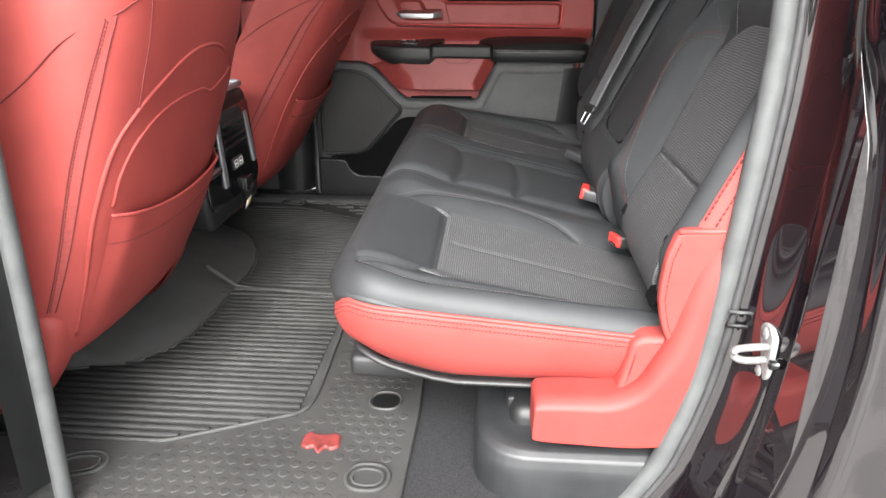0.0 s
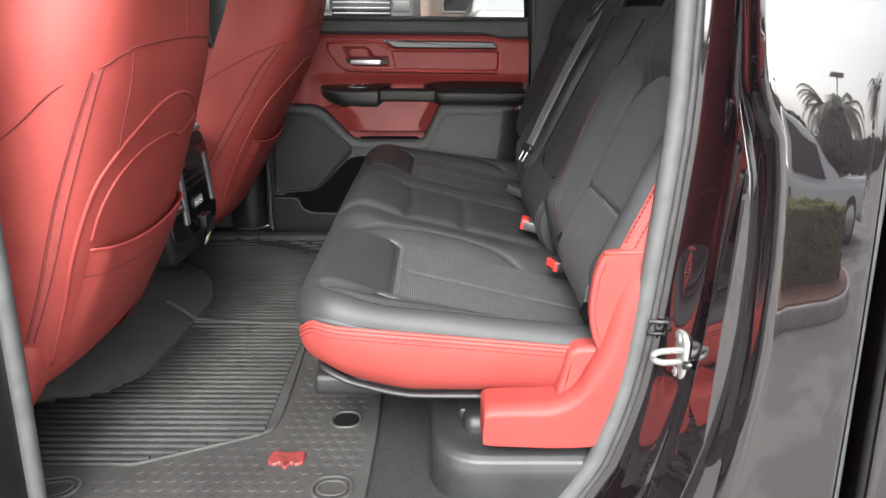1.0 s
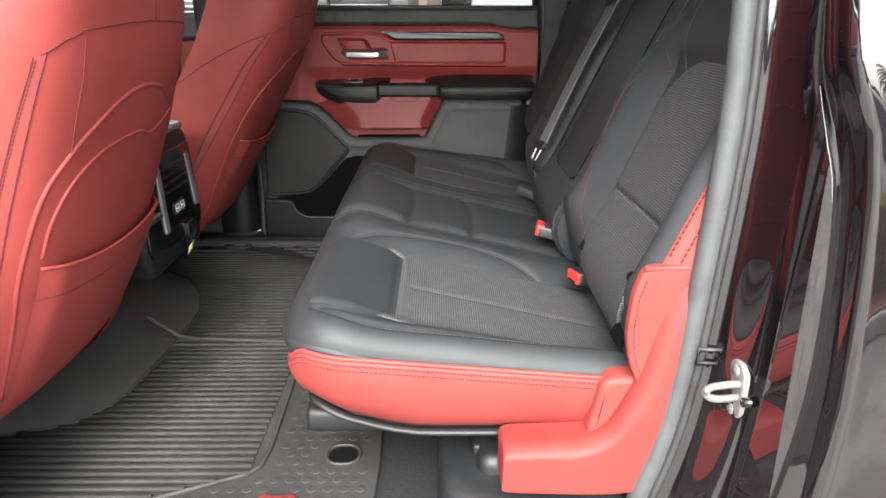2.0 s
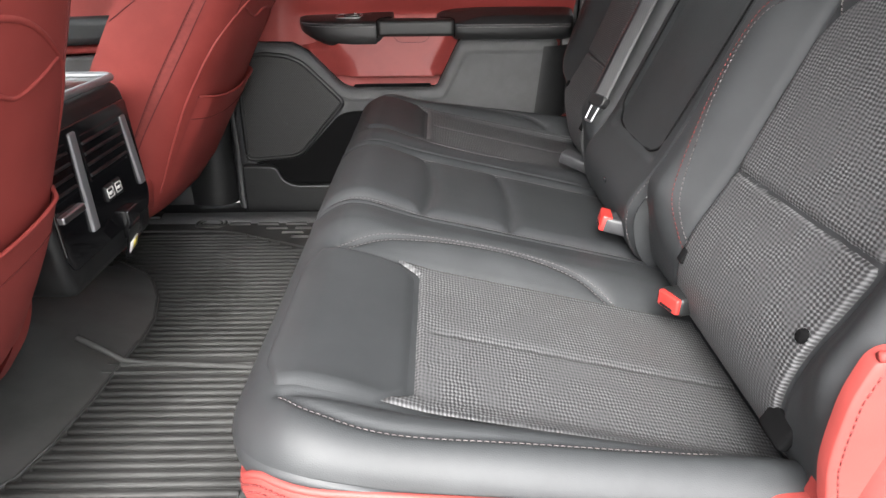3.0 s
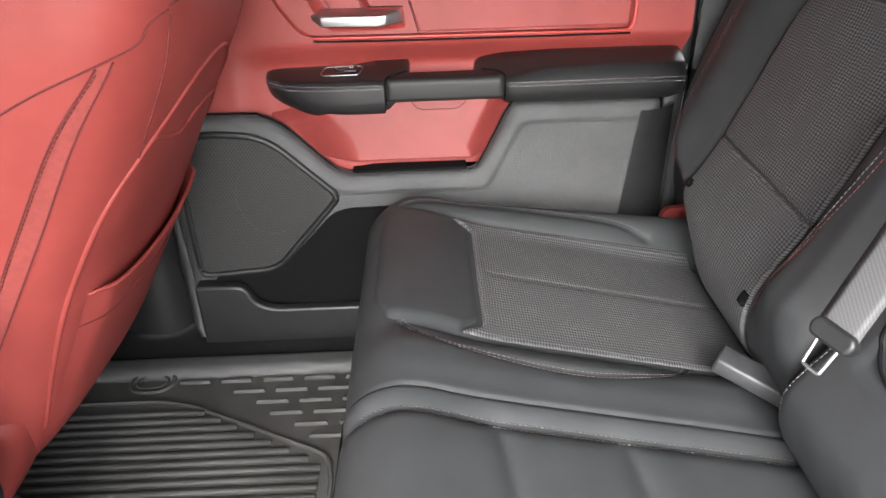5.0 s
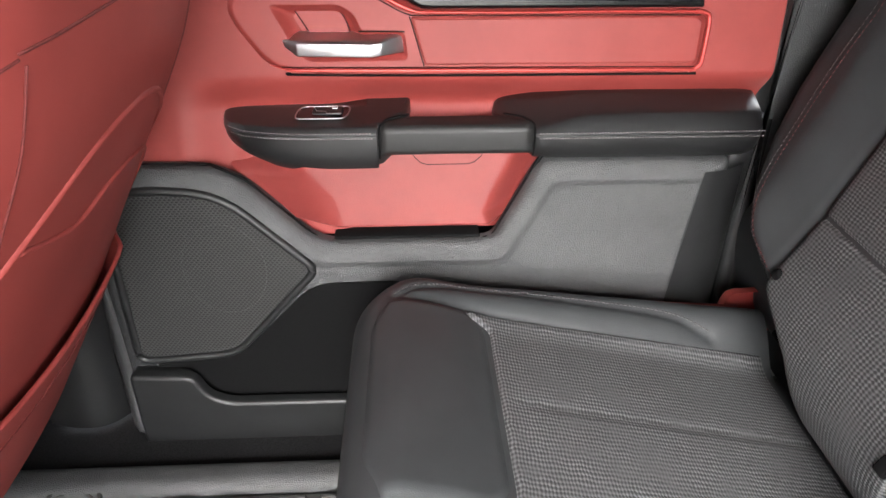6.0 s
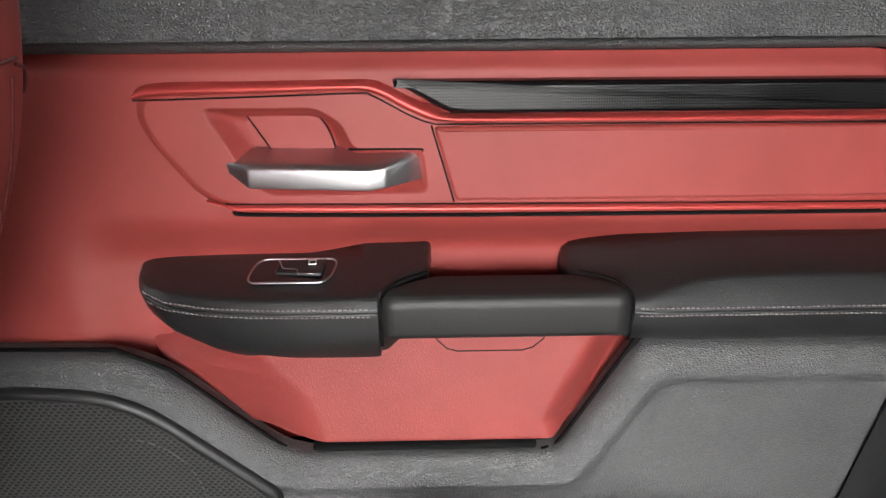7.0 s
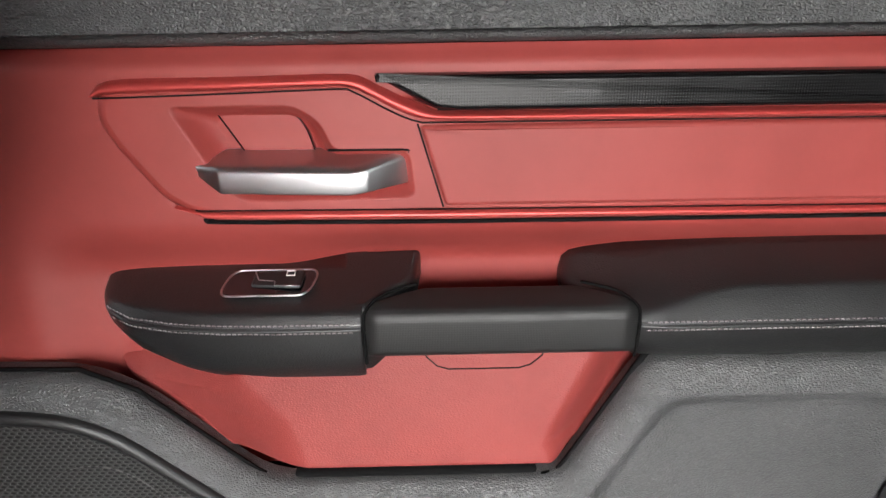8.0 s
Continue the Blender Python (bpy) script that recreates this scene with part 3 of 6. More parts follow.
# pull handle, its cup and the framed insert
bez = [(-0.113, 1.271), (-0.099, 1.2775), (0.072, 1.2785), (0.083, 1.2745), (0.121, 1.2555), (0.135, 1.2525), (0.490, 1.252), (0.508, 1.240), (0.504, 1.182), (0.494, 1.1715), (-0.030, 1.1720), (-0.058, 1.177), (-0.078, 1.190), (-0.106, 1.228), (-0.117, 1.250)]
CUP = [(-0.064, 1.260), (0.027, 1.260), (0.046, 1.248), (0.055, 1.2265), (0.110, 1.2255), (0.114, 1.1890), (-0.017, 1.1880), (-0.034, 1.205)]
part("insert_panel", terrace(bez, 0.008, on_door, [(0, 0.0065), (0.002, 0.0085), (0.005, 0.0125), (0.010, 0.0145)], CUP, [(0.0, 0.0145), (0.002, 0.0130), (0.007, 0.003), (0.016, -0.008)]), red_plastic, door, "red moulded insert around the handle")
def ribbon(upper, lower, proud, n=80):
    """A flat satin strip between two lines on the door."""
    def along(line):
        pts = smooth_line([Vector((x, 0, z)) for x, z in line], 10)
        run = [0.0]
        for a, b in zip(pts, pts[1:]):
            run.append(run[-1] + (b - a).length)
        return lambda u: Vector((float(np.interp(u * run[-1], run, [p.x for p in pts])), 0, float(np.interp(u * run[-1], run, [p.z for p in pts]))))
    up, low = along(upper), along(lower)
    def at(u, v):
        p = low(u).lerp(up(u), v)
        return on_door(p.x, p.z, proud(v))
    return sheet(at, n, 8)
part("frame_band", ribbon([(-0.115, 1.269), (-0.100, 1.2780), (-0.02, 1.2790), (0.060, 1.2798), (0.075, 1.2785), (0.095, 1.2685), (0.121, 1.2560), (0.135, 1.2530), (0.212, 1.2522), (0.44, 1.2520), (0.495, 1.2515)],
                          [(-0.114, 1.267), (-0.097, 1.2675), (-0.022, 1.2690), (0.058, 1.2710), (0.070, 1.2695), (0.100, 1.2535), (0.117, 1.2472), (0.130, 1.2465), (0.212, 1.2462), (0.44, 1.2455), (0.495, 1.2450)], lambda v: 0.004 + 0.0135 * math.sin(math.pi * v) ** 0.35), red_chrome, door, "satin metallic red frame strip")
part("frame_band", ribbon([(-0.067, 1.1865), (-0.046, 1.1820), (-0.022, 1.1818), (0.15, 1.1802), (0.46, 1.1782), (0.497, 1.178)],
                          [(-0.066, 1.1850), (-0.048, 1.1768), (-0.032, 1.1722), (0.15, 1.1700), (0.46, 1.1690), (0.502, 1.169)], lambda v: 0.0055 + 0.012 * smooth_step(v, 0.0, 0.55) - 0.004 * smooth_step(v, 0.8, 1.0)), red_chrome, door, "glossy metallic red lower frame strip")
pad = [(0.1175, 1.2440), (0.490, 1.2435), (0.500, 1.236), (0.498, 1.186), (0.490, 1.1835), (0.1350, 1.1835)]
part("padded_insert", slab(rounded(pad, 0.004), lambda x, z, w: on_door(x, z, w + 0.0125), 0.005, 0.0035, 4), red_vinyl, door, "padded red vinyl insert")
strip = [(0.085, 1.2795), (0.478, 1.2785), (0.496, 1.266), (0.498, 1.2545), (0.146, 1.2545), (0.130, 1.2562), (0.110, 1.2668)]
part("carbon_strip", slab(rounded(strip, 0.003), lambda x, z, w: on_door(x, z, w + 0.007), 0.013, 0.004, 3), carbon, door, "glossy black woven-pattern trim strip")
part("frame_band", tube(smooth_line(poly3([(0.488, 1.2485), (0.502, 1.2465), (0.5085, 1.237), (0.5065, 1.192), (0.503, 1.179), (0.490, 1.1735)], on_door, 0.0135), 5), 0.0034, 8), red_chrome, door, "satin metallic red frame end")
lid = [(-0.034, 1.253), (0.016, 1.253), (0.027, 1.248), (0.034, 1.236), (0.040, 1.214), (-0.010, 1.214)]
part("handle_cup_lid", slab(rounded(lid, [0.003, 0.005, 0.008, 0.006, 0.002, 0.002]), lambda x, z, w: on_door(x, z, w - 0.010), 0.0075, 0.0012, 2), red_plastic, door)
def dark_line(points, w, r=0.0006, name="joint"):
    part(name, tube(smooth_line(poly3(points, on_door, w), 4) if len(points) > 2 else poly3(points, on_door, w), r, 6), pocket_black, door)
dark_line([(-0.113, 1.2665), (-0.097, 1.2666), (-0.022, 1.2682), (0.058, 1.2702), (0.070, 1.2687), (0.100, 1.2527), (0.117, 1.2464), (0.130, 1.2457), (0.212, 1.2454), (0.44, 1.2447), (0.495, 1.2442)], 0.0150, 0.0007)
dark_line([(-0.052, 1.1832), (-0.046, 1.1826), (-0.022, 1.1824), (0.15, 1.1808), (0.46, 1.1788), (0.497, 1.1786)], 0.0152, 0.0006)
dark_line([(-0.045, 1.1750), (-0.042, 1.1740), (-0.032, 1.1714), (0.15, 1.1690), (0.46, 1.1680), (0.502, 1.168)], 0.0100, 0.0017)
dark_line([(0.1160, 1.2450), (0.1338, 1.1825)], 0.0150, 0.0007)
dark_line([(0.094, 1.2748), (0.110, 1.2660), (0.130, 1.2555), (0.148, 1.2538), (0.30, 1.2537), (0.498, 1.2537)], 0.0105, 0.0010)
dark_line([(0.050, 1.2265), (0.104, 1.2262), (0.109, 1.2240)], 0.0140, 0.0010, "handle_gap")
part("handle_cup_joint", tube(poly3(rounded(lid, [0.003, 0.005, 0.008, 0.006, 0.002, 0.002]), on_door, -0.0022), 0.0006, 5, True), pocket_black, door)
bm = bmesh.new()
sec = [(-0.052, 1.2125, 1.2165, 0.012, 0.014), (-0.030, 1.1975, 1.2175, 0.022, 0.019), (0.066, 1.1965, 1.2170, 0.027, 0.021), (0.079, 1.1980, 1.2185, 0.025, 0.018), (0.1115, 1.1985, 1.2240, 0.004, 0.002)]
rings = []
for x, z0, z1, w0, w1 in sec:
    rings.append([bm.verts.new(on_door(x, z, w)) for z, w in ((z0, -0.006), (z0, w0), (z1 - 0.004, w0), (z1, w1), (z1 + 0.006 if x < 0.1 else z1, -0.006))])
for a, b in zip(rings, rings[1:]):
    for k in range(5):
        bm.faces.new((a[k], a[(k + 1) % 5], b[(k + 1) % 5], b[k]))
bm.faces.new(rings[0]), bm.faces.new(rings[-1][::-1])
bmesh.ops.bevel(bm, geom=bm.edges[:], offset=0.0016, segments=2, affect="EDGES", profile=0.5)
crease(part("pull_handle", bm, satin, door, "satin chrome pull handle"), 50)

# armrest in three pieces: pod with the window switch, grip, padded rest
def profile_sweep(sections, n=None):
    """Lofts closed (y, z) loops at x places."""
    bm = bmesh.new()
    rings = [[bm.verts.new((x, y, z)) for y, z in loop] for x, loop in sections]
    m = len(rings[0])
    for a, b in zip(rings, rings[1:]):
        for k in range(m):
            bm.faces.new((a[k], a[(k + 1) % m], b[(k + 1) % m], b[k]))
    bm.faces.new(rings[0]), bm.faces.new(rings[-1][::-1])
    return bm


def arm_loop(face_y, z_bot, z_seam, crest_y, crest_z, z_top, back=1.692):
    """Bottom, front face, stitched edge, crest and nearly level top of an armrest."""
    h = z_seam - z_bot
    loop = [Vector((back, z_bot + 0.004)), Vector((face_y + min(0.018, 0.4 * h), z_bot)), Vector((face_y + 0.0075, z_bot + 0.2 * h)), Vector((face_y + 0.0022, z_bot + 0.5 * h)), Vector((face_y - 0.0006, z_seam - 0.0016)),
            Vector((face_y + 0.0015, z_seam)), Vector((face_y, z_seam + 0.0016)), Vector((crest_y, crest_z)), Vector((0.5 * crest_y + 0.5 * back, 0.5 * crest_z + 0.5 * z_top + 0.001)), Vector((back, z_top))]
    return rounded(loop, [0, 0.008, 0.008, 0.006, 0.0007, 0.0007, 0.0014, 0.0035, 0.01, 0], 4)


POD = [(-0.1425, 1.673, 1.098, 1.107, 1.675, 1.112, 1.1200), (-0.1395, 1.657, 1.090, 1.1055, 1.661, 1.112, 1.1230), (-0.130, 1.642, 1.080, 1.104, 1.648, 1.1115, 1.1250), (-0.108, 1.628, 1.066, 1.1025, 1.635, 1.1115, 1.1265),
       (-0.072, 1.6195, 1.050, 1.1015, 1.6265, 1.1112, 1.1275), (-0.036, 1.6160, 1.0420, 1.101, 1.623, 1.111, 1.128), (0.000, 1.6145, 1.0392, 1.101, 1.6215, 1.111, 1.128), (0.066, 1.6145, 1.0388, 1.101, 1.6215, 1.111, 1.128), (0.0705, 1.6165, 1.0402, 1.101, 1.6225, 1.110, 1.1275)]
def smooth_rows(rows, n=5):
    """Rows of numbers with smooth ones put in between."""
    p = [np.array(r) for r in rows]
    out = []
    for i in range(len(p) - 1):
        a, b, c, d = p[max(0, i - 1)], p[i], p[i + 1], p[min(len(p) - 1, i + 2)]
        for k in range(n):
            t = k / n
            out.append(b + (c - b) * t + 0.5 * t * (1 - t) * ((1 - t) * ((c - a) - 2 * (c - b)) * (i > 0) + t * (2 * (c - b) - (d - b)) * (i < len(p) - 2)) * 0.6)
    return out + [p[-1]]
armrest = part("armrest", profile_sweep([(float(r[0]), arm_loop(*(float(v) for v in r[1:]))) for r in smooth_rows(POD)]), armrest_leather, door, "black stitched leather armrest pod")
part("armrest_heel", profile_sweep([(x, arm_loop(1.6172 + k, 1.0402 + k * 1.1, 1.094, 1.625 + k, 1.100 - k * 0.3, 1.106)) for x, k in ((0.060, 0.0), (0.076, 0.0015), (0.088, 0.006), (0.097, 0.014), (0.104, 0.026))]), armrest_leather, armrest)
part("armrest_shoulder", slab(rounded([(0.050, 1.6235), (0.073, 1.6245), (0.086, 1.640), (0.110, 1.656), (0.1145, 1.692), (0.050, 1.692)], [0, 0.006, 0.014, 0.010, 0.002, 0]), lambda x, y, w: Vector((x, y, 1.0900 + w + 0.25 * (y - 1.6215))), 0.0215, 0.005, 4), armrest_leather, armrest)
GRIP = [(0.0735, 1.6275), (0.084, 1.636), (0.100, 1.646), (0.118, 1.654), (0.150, 1.654), (0.200, 1.654), (0.235, 1.654), (0.252, 1.646), (0.268, 1.636), (0.2795, 1.6275)]
part("grip", profile_sweep([(x, rounded([(yb, 1.078), (1.6205, 1.0705), (1.6140, 1.076), (1.6155, 1.106), (1.6205, 1.1125), (yb - 0.005, 1.1155), (yb, 1.111)], [0.002, 0.005, 0.005, 0.006, 0.004, 0.002, 0.002], 3)) for x, yb in GRIP]), grip_trim, door, "fine-textured dark grey pull grip")
for g in ([(0.0724, 1.6150, 1.068), (0.0724, 1.6140, 1.080), (0.0722, 1.6144, 1.106), (0.0745, 1.6200, 1.1140), (0.084, 1.634, 1.1172), (0.100, 1.646, 1.1172), (0.112, 1.652, 1.1172)],
          [(0.2800, 1.6160, 1.070), (0.2805, 1.6145, 1.080), (0.2808, 1.6148, 1.106), (0.2785, 1.6205, 1.1140), (0.268, 1.636, 1.1168), (0.252, 1.647, 1.1168), (0.242, 1.652, 1.1168)]):
    part("grip_joint", tube(smooth_line([Vector(p) for p in g], 6), 0.0013, 6), pocket_black, door)
rest = part("armrest", profile_sweep([(x, arm_loop(fy, zb, zs, cy, cz, zt)) for x, fy, zb, zs, cy, cz, zt in (
    (0.2310, 1.680, 1.096, 1.102, 1.682, 1.107, 1.110), (0.2330, 1.671, 1.095, 1.101, 1.673, 1.110, 1.120), (0.2390, 1.660, 1.092, 1.101, 1.663, 1.110, 1.1255), (0.2500, 1.648, 1.086, 1.100, 1.652, 1.1095, 1.1305),
    (0.2620, 1.638, 1.080, 1.099, 1.642, 1.108, 1.134), (0.2720, 1.629, 1.072, 1.098, 1.633, 1.106, 1.1365), (0.2790, 1.621, 1.064, 1.098, 1.6255, 1.105, 1.138), (0.2830, 1.6175, 1.060, 1.0975, 1.623, 1.105, 1.139), (0.305, 1.616, 1.058, 1.097, 1.626, 1.109, 1.1405), (0.330, 1.616, 1.057, 1.097, 1.631, 1.1155, 1.1415),
    (0.360, 1.616, 1.057, 1.097, 1.634, 1.120, 1.1425), (0.44, 1.616, 1.057, 1.097, 1.634, 1.1215, 1.143), (0.52, 1.616, 1.057, 1.097, 1.634, 1.1215, 1.142), (0.575, 1.6165, 1.058, 1.0975, 1.635, 1.1215, 1.141), (0.590, 1.620, 1.061, 1.098, 1.638, 1.1205, 1.1395), (0.599, 1.628, 1.065, 1.099, 1.644, 1.118, 1.137), (0.605, 1.642, 1.071, 1.100, 1.655, 1.115, 1.132), (0.608, 1.664, 1.080, 1.101, 1.672, 1.111, 1.122))]), armrest_leather, door, "padded black leather armrest with grey stitching")
for x0, up in ((-0.132, 0.0032), (-0.128, -0.0040)):
    line = [Vector((x, float(np.interp(x, [s[0] for s in POD], [s[1] for s in POD])) - 0.0006, float(np.interp(x, [s[0] for s in POD], [s[3] for s in POD])) + up)) for x in np.linspace(x0, 0.066, 60)]
    part("stitching", stitches(line, 0.0042, 0.0007), pale_thread, armrest)
    part("stitching", stitches([Vector((x, 1.6154, 1.097 + up)) for x in np.linspace(0.287, 0.60, 12)], 0.0042, 0.0007), pale_thread, rest)
# window switch
def pod_deck(x, z, w=0.0):
    """The pod's sloping top: z is the run up the slope."""
    t = (z - 1.110) / 0.024
    return Vector((x, 1.6360 + 0.0320 * t - 0.24 * w, 1.1160 + 0.0077 * t + 0.97 * w))
sw = rounded([(-0.042, 1.1105), (0.028, 1.1105), (0.035, 1.1325), (-0.035, 1.1325)], 0.0095, 6)
switch = part("window_switch", slab(sw, pod_deck, 0.0022, 0.001, 1), gloss_black, armrest, "window switch with a bright rim")
part("switch_rim", tube([pod_deck(p.x, p.y, 0.002) for p in sw], 0.0009, 6, True), satin, switch)
part("rocker", slab(rounded([(-0.018, 1.118), (0.022, 1.1145), (0.024, 1.129), (-0.016, 1.130)], 0.003), lambda x, z, w: pod_deck(x, z, w + 0.002 + 0.0020 * smooth_step(x, -0.004, 0.004)), 0.002, 0.001, 1), black_trim, switch)
part("rocker_edge", tube([pod_deck(-0.016, 1.129, 0.0044), pod_deck(-0.012, 1.122, 0.0044), pod_deck(0.001, 1.1205, 0.0046), pod_deck(0.002, 1.1155, 0.0064), pod_deck(0.022, 1.1150, 0.0064)], 0.0005, 5), satin, switch)
part("switch_mark", tube([pod_deck(x, z, 0.0068) for x, z in ((0.010, 1.1235), (0.010, 1.1275), (0.016, 1.1275), (0.016, 1.1235))], 0.0006, 5, True), label_white, switch)
# glass and window frame
part("window_frame", tube([(-0.36, 1.705, 1.34), (-0.34, 1.68, 1.60), (-0.30, 1.66, 1.80), (0.25, 1.655, 1.83), (0.52, 1.66, 1.78), (0.61, 1.69, 1.50), (0.62, 1.705, 1.34)], 0.028, 8), black_trim, door)
wpane = part("window_pane", sheet(lambda u, v: Vector((-0.36 + 0.98 * u, 1.715 - 0.05 * v, 1.335 + 0.47 * v)), 2, 2), glass, door)


# ---- rear bench ----
bench = empty("rear_bench_seat", (0.3, MID, 0.60))
tagged(bench, "black leather and woven-cloth rear bench seat with red sides", "seat")
XF, XB, HALF = 0.036, 0.60, 0.705
IN_ARC = [(0.098, 0.316), (0.128, 0.288), (0.172, 0.265), (0.253, 0.247), (0.337, 0.243), (0.418, 0.262), (0.464, 0.292), (0.490, 0.330), (0.506, 0.360)]
OUT_ARC = [(0.092, 0.634), (0.126, 0.655), (0.194, 0.666), (0.349, 0.660), (0.459, 0.652), (0.516, 0.635)]
LENS_IN = [(0.098, 0.312), (0.190, 0.308), (0.300, 0.306), (0.420, 0.306), (0.525, 0.308)]
LENS_OUT = [(0.092, 0.634), (0.184, 0.628), (0.300, 0.622), (0.469, 0.612), (0.59, 0.602)]


def line2(points, n=6):
    return [(p.x, p.y) for p in smooth_line([Vector((a, b, 0)) for a, b in points], n)]


SEAMS_SIDE = [line2(IN_ARC, 40), line2(OUT_ARC, 40), line2(LENS_IN, 40), line2(LENS_OUT, 40)]
SEAMS_MID = [[(x, s * 0.145) for x in np.linspace(0.045, 0.58, 260)] for s in (-1, 1)] + [
    [(0.214 + 0.012 * math.cos(d * 11) - 0.006, d) for d in np.linspace(-0.135, 0.135, 130)], [(0.352 + 0.010 * math.cos(d * 11) - 0.005, d) for d in np.linspace(-0.135, 0.135, 130)]]
SEAMS_SIDE = [np.array(s) for s in SEAMS_SIDE]
SEAMS_MID = [np.array(s) for s in SEAMS_MID]


def near_seam(seams, x, d):
    return min(float(((s[:, 0] - x) ** 2 + (s[:, 1] - d) ** 2).min()) for s in seams) ** 0.5


def front_x(d):
    """The front edge, rounded at the outer corners."""
    a, r = abs(d), 0.105
    return XF + (r - math.sqrt(max(0.0, r * r - max(0.0, a - (HALF - r)) ** 2)) if a > HALF - r else 0.0)


def edge_gap(x, d):
    """Distance in from the cushion's front and outer edge."""
    r = 0.105
    cx, cd = XF + r, HALF - r
    a = abs(d)
    if x < cx and a > cd:
        return r - math.hypot(cx - x, a - cd)
    return min(x - XF, HALF - a)


def cushion_z(x, d, fine=True):
    a = abs(d)
    z = 0.935 - 0.235 * max(0.0, x - 0.10)
    z += 0.006 * bump(x, 0.12, 0.05)
    if a > 0.1783:
        z += (0.004 + 0.105 * max(0.0, x - 0.1)) * smooth_step(a, 0.590, 0.675)
        z += (0.019 * smooth_step(a, 0.306, 0.246) - 0.004 * smooth_step(a, 0.225, 0.185)) * smooth_step(x, 0.02, 0.14)
        z -= 0.009 * smooth_step(a, 0.27, 0.33) * smooth_step(a, 0.65, 0.61) * smooth_step(x, 0.14, 0.24)
        z -= 0.004 * smooth_step(a, 0.183, 0.1785) * smooth_step(x, 0.02, 0.14)
    else:
        z += 0.003 + 0.011 * smooth_step(x, 0.02, 0.14) - 0.004 * smooth_step(a, 0.174, 0.178)
        z += 0.006 * abs(math.sin(math.pi * min(1.0, max(0.0, (x - 0.05) / 0.165)))) * (x < 0.215) * smooth_step(0.172 - a, 0.0, 0.05)
        z -= 0.003 * smooth_step(a, 0.12, 0.15) * smooth_step(a, 0.168, 0.150)
    if fine:
        g = near_seam(SEAMS_SIDE if a > 0.1783 else SEAMS_MID, x, a if a > 0.1783 else d)
        z -= 0.0045 * math.exp(-(g / 0.0055) ** 2) + (0.003 if a > 0.1783 else 0.0055) * math.exp(-(g / 0.016) ** 2)
        z += 0.0012 * noise.noise(Vector((x * 9, d * 9, 0)))
    e = edge_gap(x, d)
    R = 0.052
    if e < R:
        z -= 0.048 * (1 - math.sqrt(max(0.0, 1 - (1 - max(0.0, e) / R) ** 2)))
    return z


def cushion_point(x, d, lift=0.0, fine=True):
    return Vector((x, MID + d, cushion_z(x, d, fine) + lift))


def cushion_sheet(d0, d1, nu, nv):
    def at(u, v):
        d = d0 + (d1 - d0) * v
        xf = front_x(d)
        t = u ** 1.25
        x = xf + (XB - xf) * t
        return cushion_point(x, d)
    return sheet(at, nu, nv)


def piping_z(x):
    return 0.898 - 0.085 * (x - 0.06) - 0.050 * smooth_step(0.085 - x, 0.0, 0.05)


def side_path(sign, d_end):
    """From the rear along the outer side, round the corner, along the front to d_end (all as x, d)."""
    pts = [(x, sign * HALF) for x in np.linspace(0.585, XF + 0.105, 14)]
    r = 0.105
    for g in np.linspace(0, math.pi / 2, 12)[1:]:
        k = 0.016 * smooth_step(g, 0.7, 1.5)
        pts.append((XF + r - r * math.sin(g) + k, sign * (HALF - r + r * math.cos(g))))
    for d in np.linspace(HALF - r, d_end, 8)[1:]:
        pts.append((XF + 0.016, sign * d))
    return pts


def outward(path, i):
    a, b = Vector(path[max(0, i - 1)]), Vector(path[min(len(path) - 1, i + 1)])
    t = (b - a).normalized()
    n = Vector((t.y, -t.x))
    c = Vector((0.33, 0.0))
    p = Vector(path[i])
    return n if n.dot(p - c) > 0 else -n


def skirt(path):
    prof = [(0.0, 0.0), (0.005, -0.010), (0.006, -0.04), (-0.003, -0.09), (-0.018, -0.125), (-0.04, -0.15), (-0.075, -0.152)]
    fine = smooth_line([Vector((p[0], p[1], 0)) for p in prof], 4)
    nrm = [outward(path, i) for i in range(len(path))]

    def at(u, v):
        i = round(u * (len(path) - 1))
        x, d = path[i]
        f = fine[round(v * (len(fine) - 1))]
        q = Vector((x, d)) + nrm[i] * f.x
        top = piping_z(x)
        drop = f.y * (top - (0.752 + 0.045 * smooth_step(0.26 - x, 0.0, 0.22))) / 0.152
        return Vector((q.x, MID + q.y, top + drop))
    return sheet(at, len(path) - 1, len(fine) - 1)


def cover_wall(path):
    """The black band between the top's roll and the piping."""
    nrm = [outward(path, i) for i in range(len(path))]

    def at(u, v):
        i = round(u * (len(path) - 1))
        x, d = path[i]
        out = edge_gap(x, d)
        inn = Vector((x, d)) + nrm[i] * (out - 0.0008)
        zt = cushion_z(inn.x, inn.y, False) + 0.001
        z = zt + (piping_z(x) - zt) * v
        p = inn.lerp(Vector((x, d)), v * v) + nrm[i] * (0.003 * math.sin(math.pi * v))
        return Vector((p.x, MID + p.y, z))
    return sheet(at, len(path) - 1, 6)


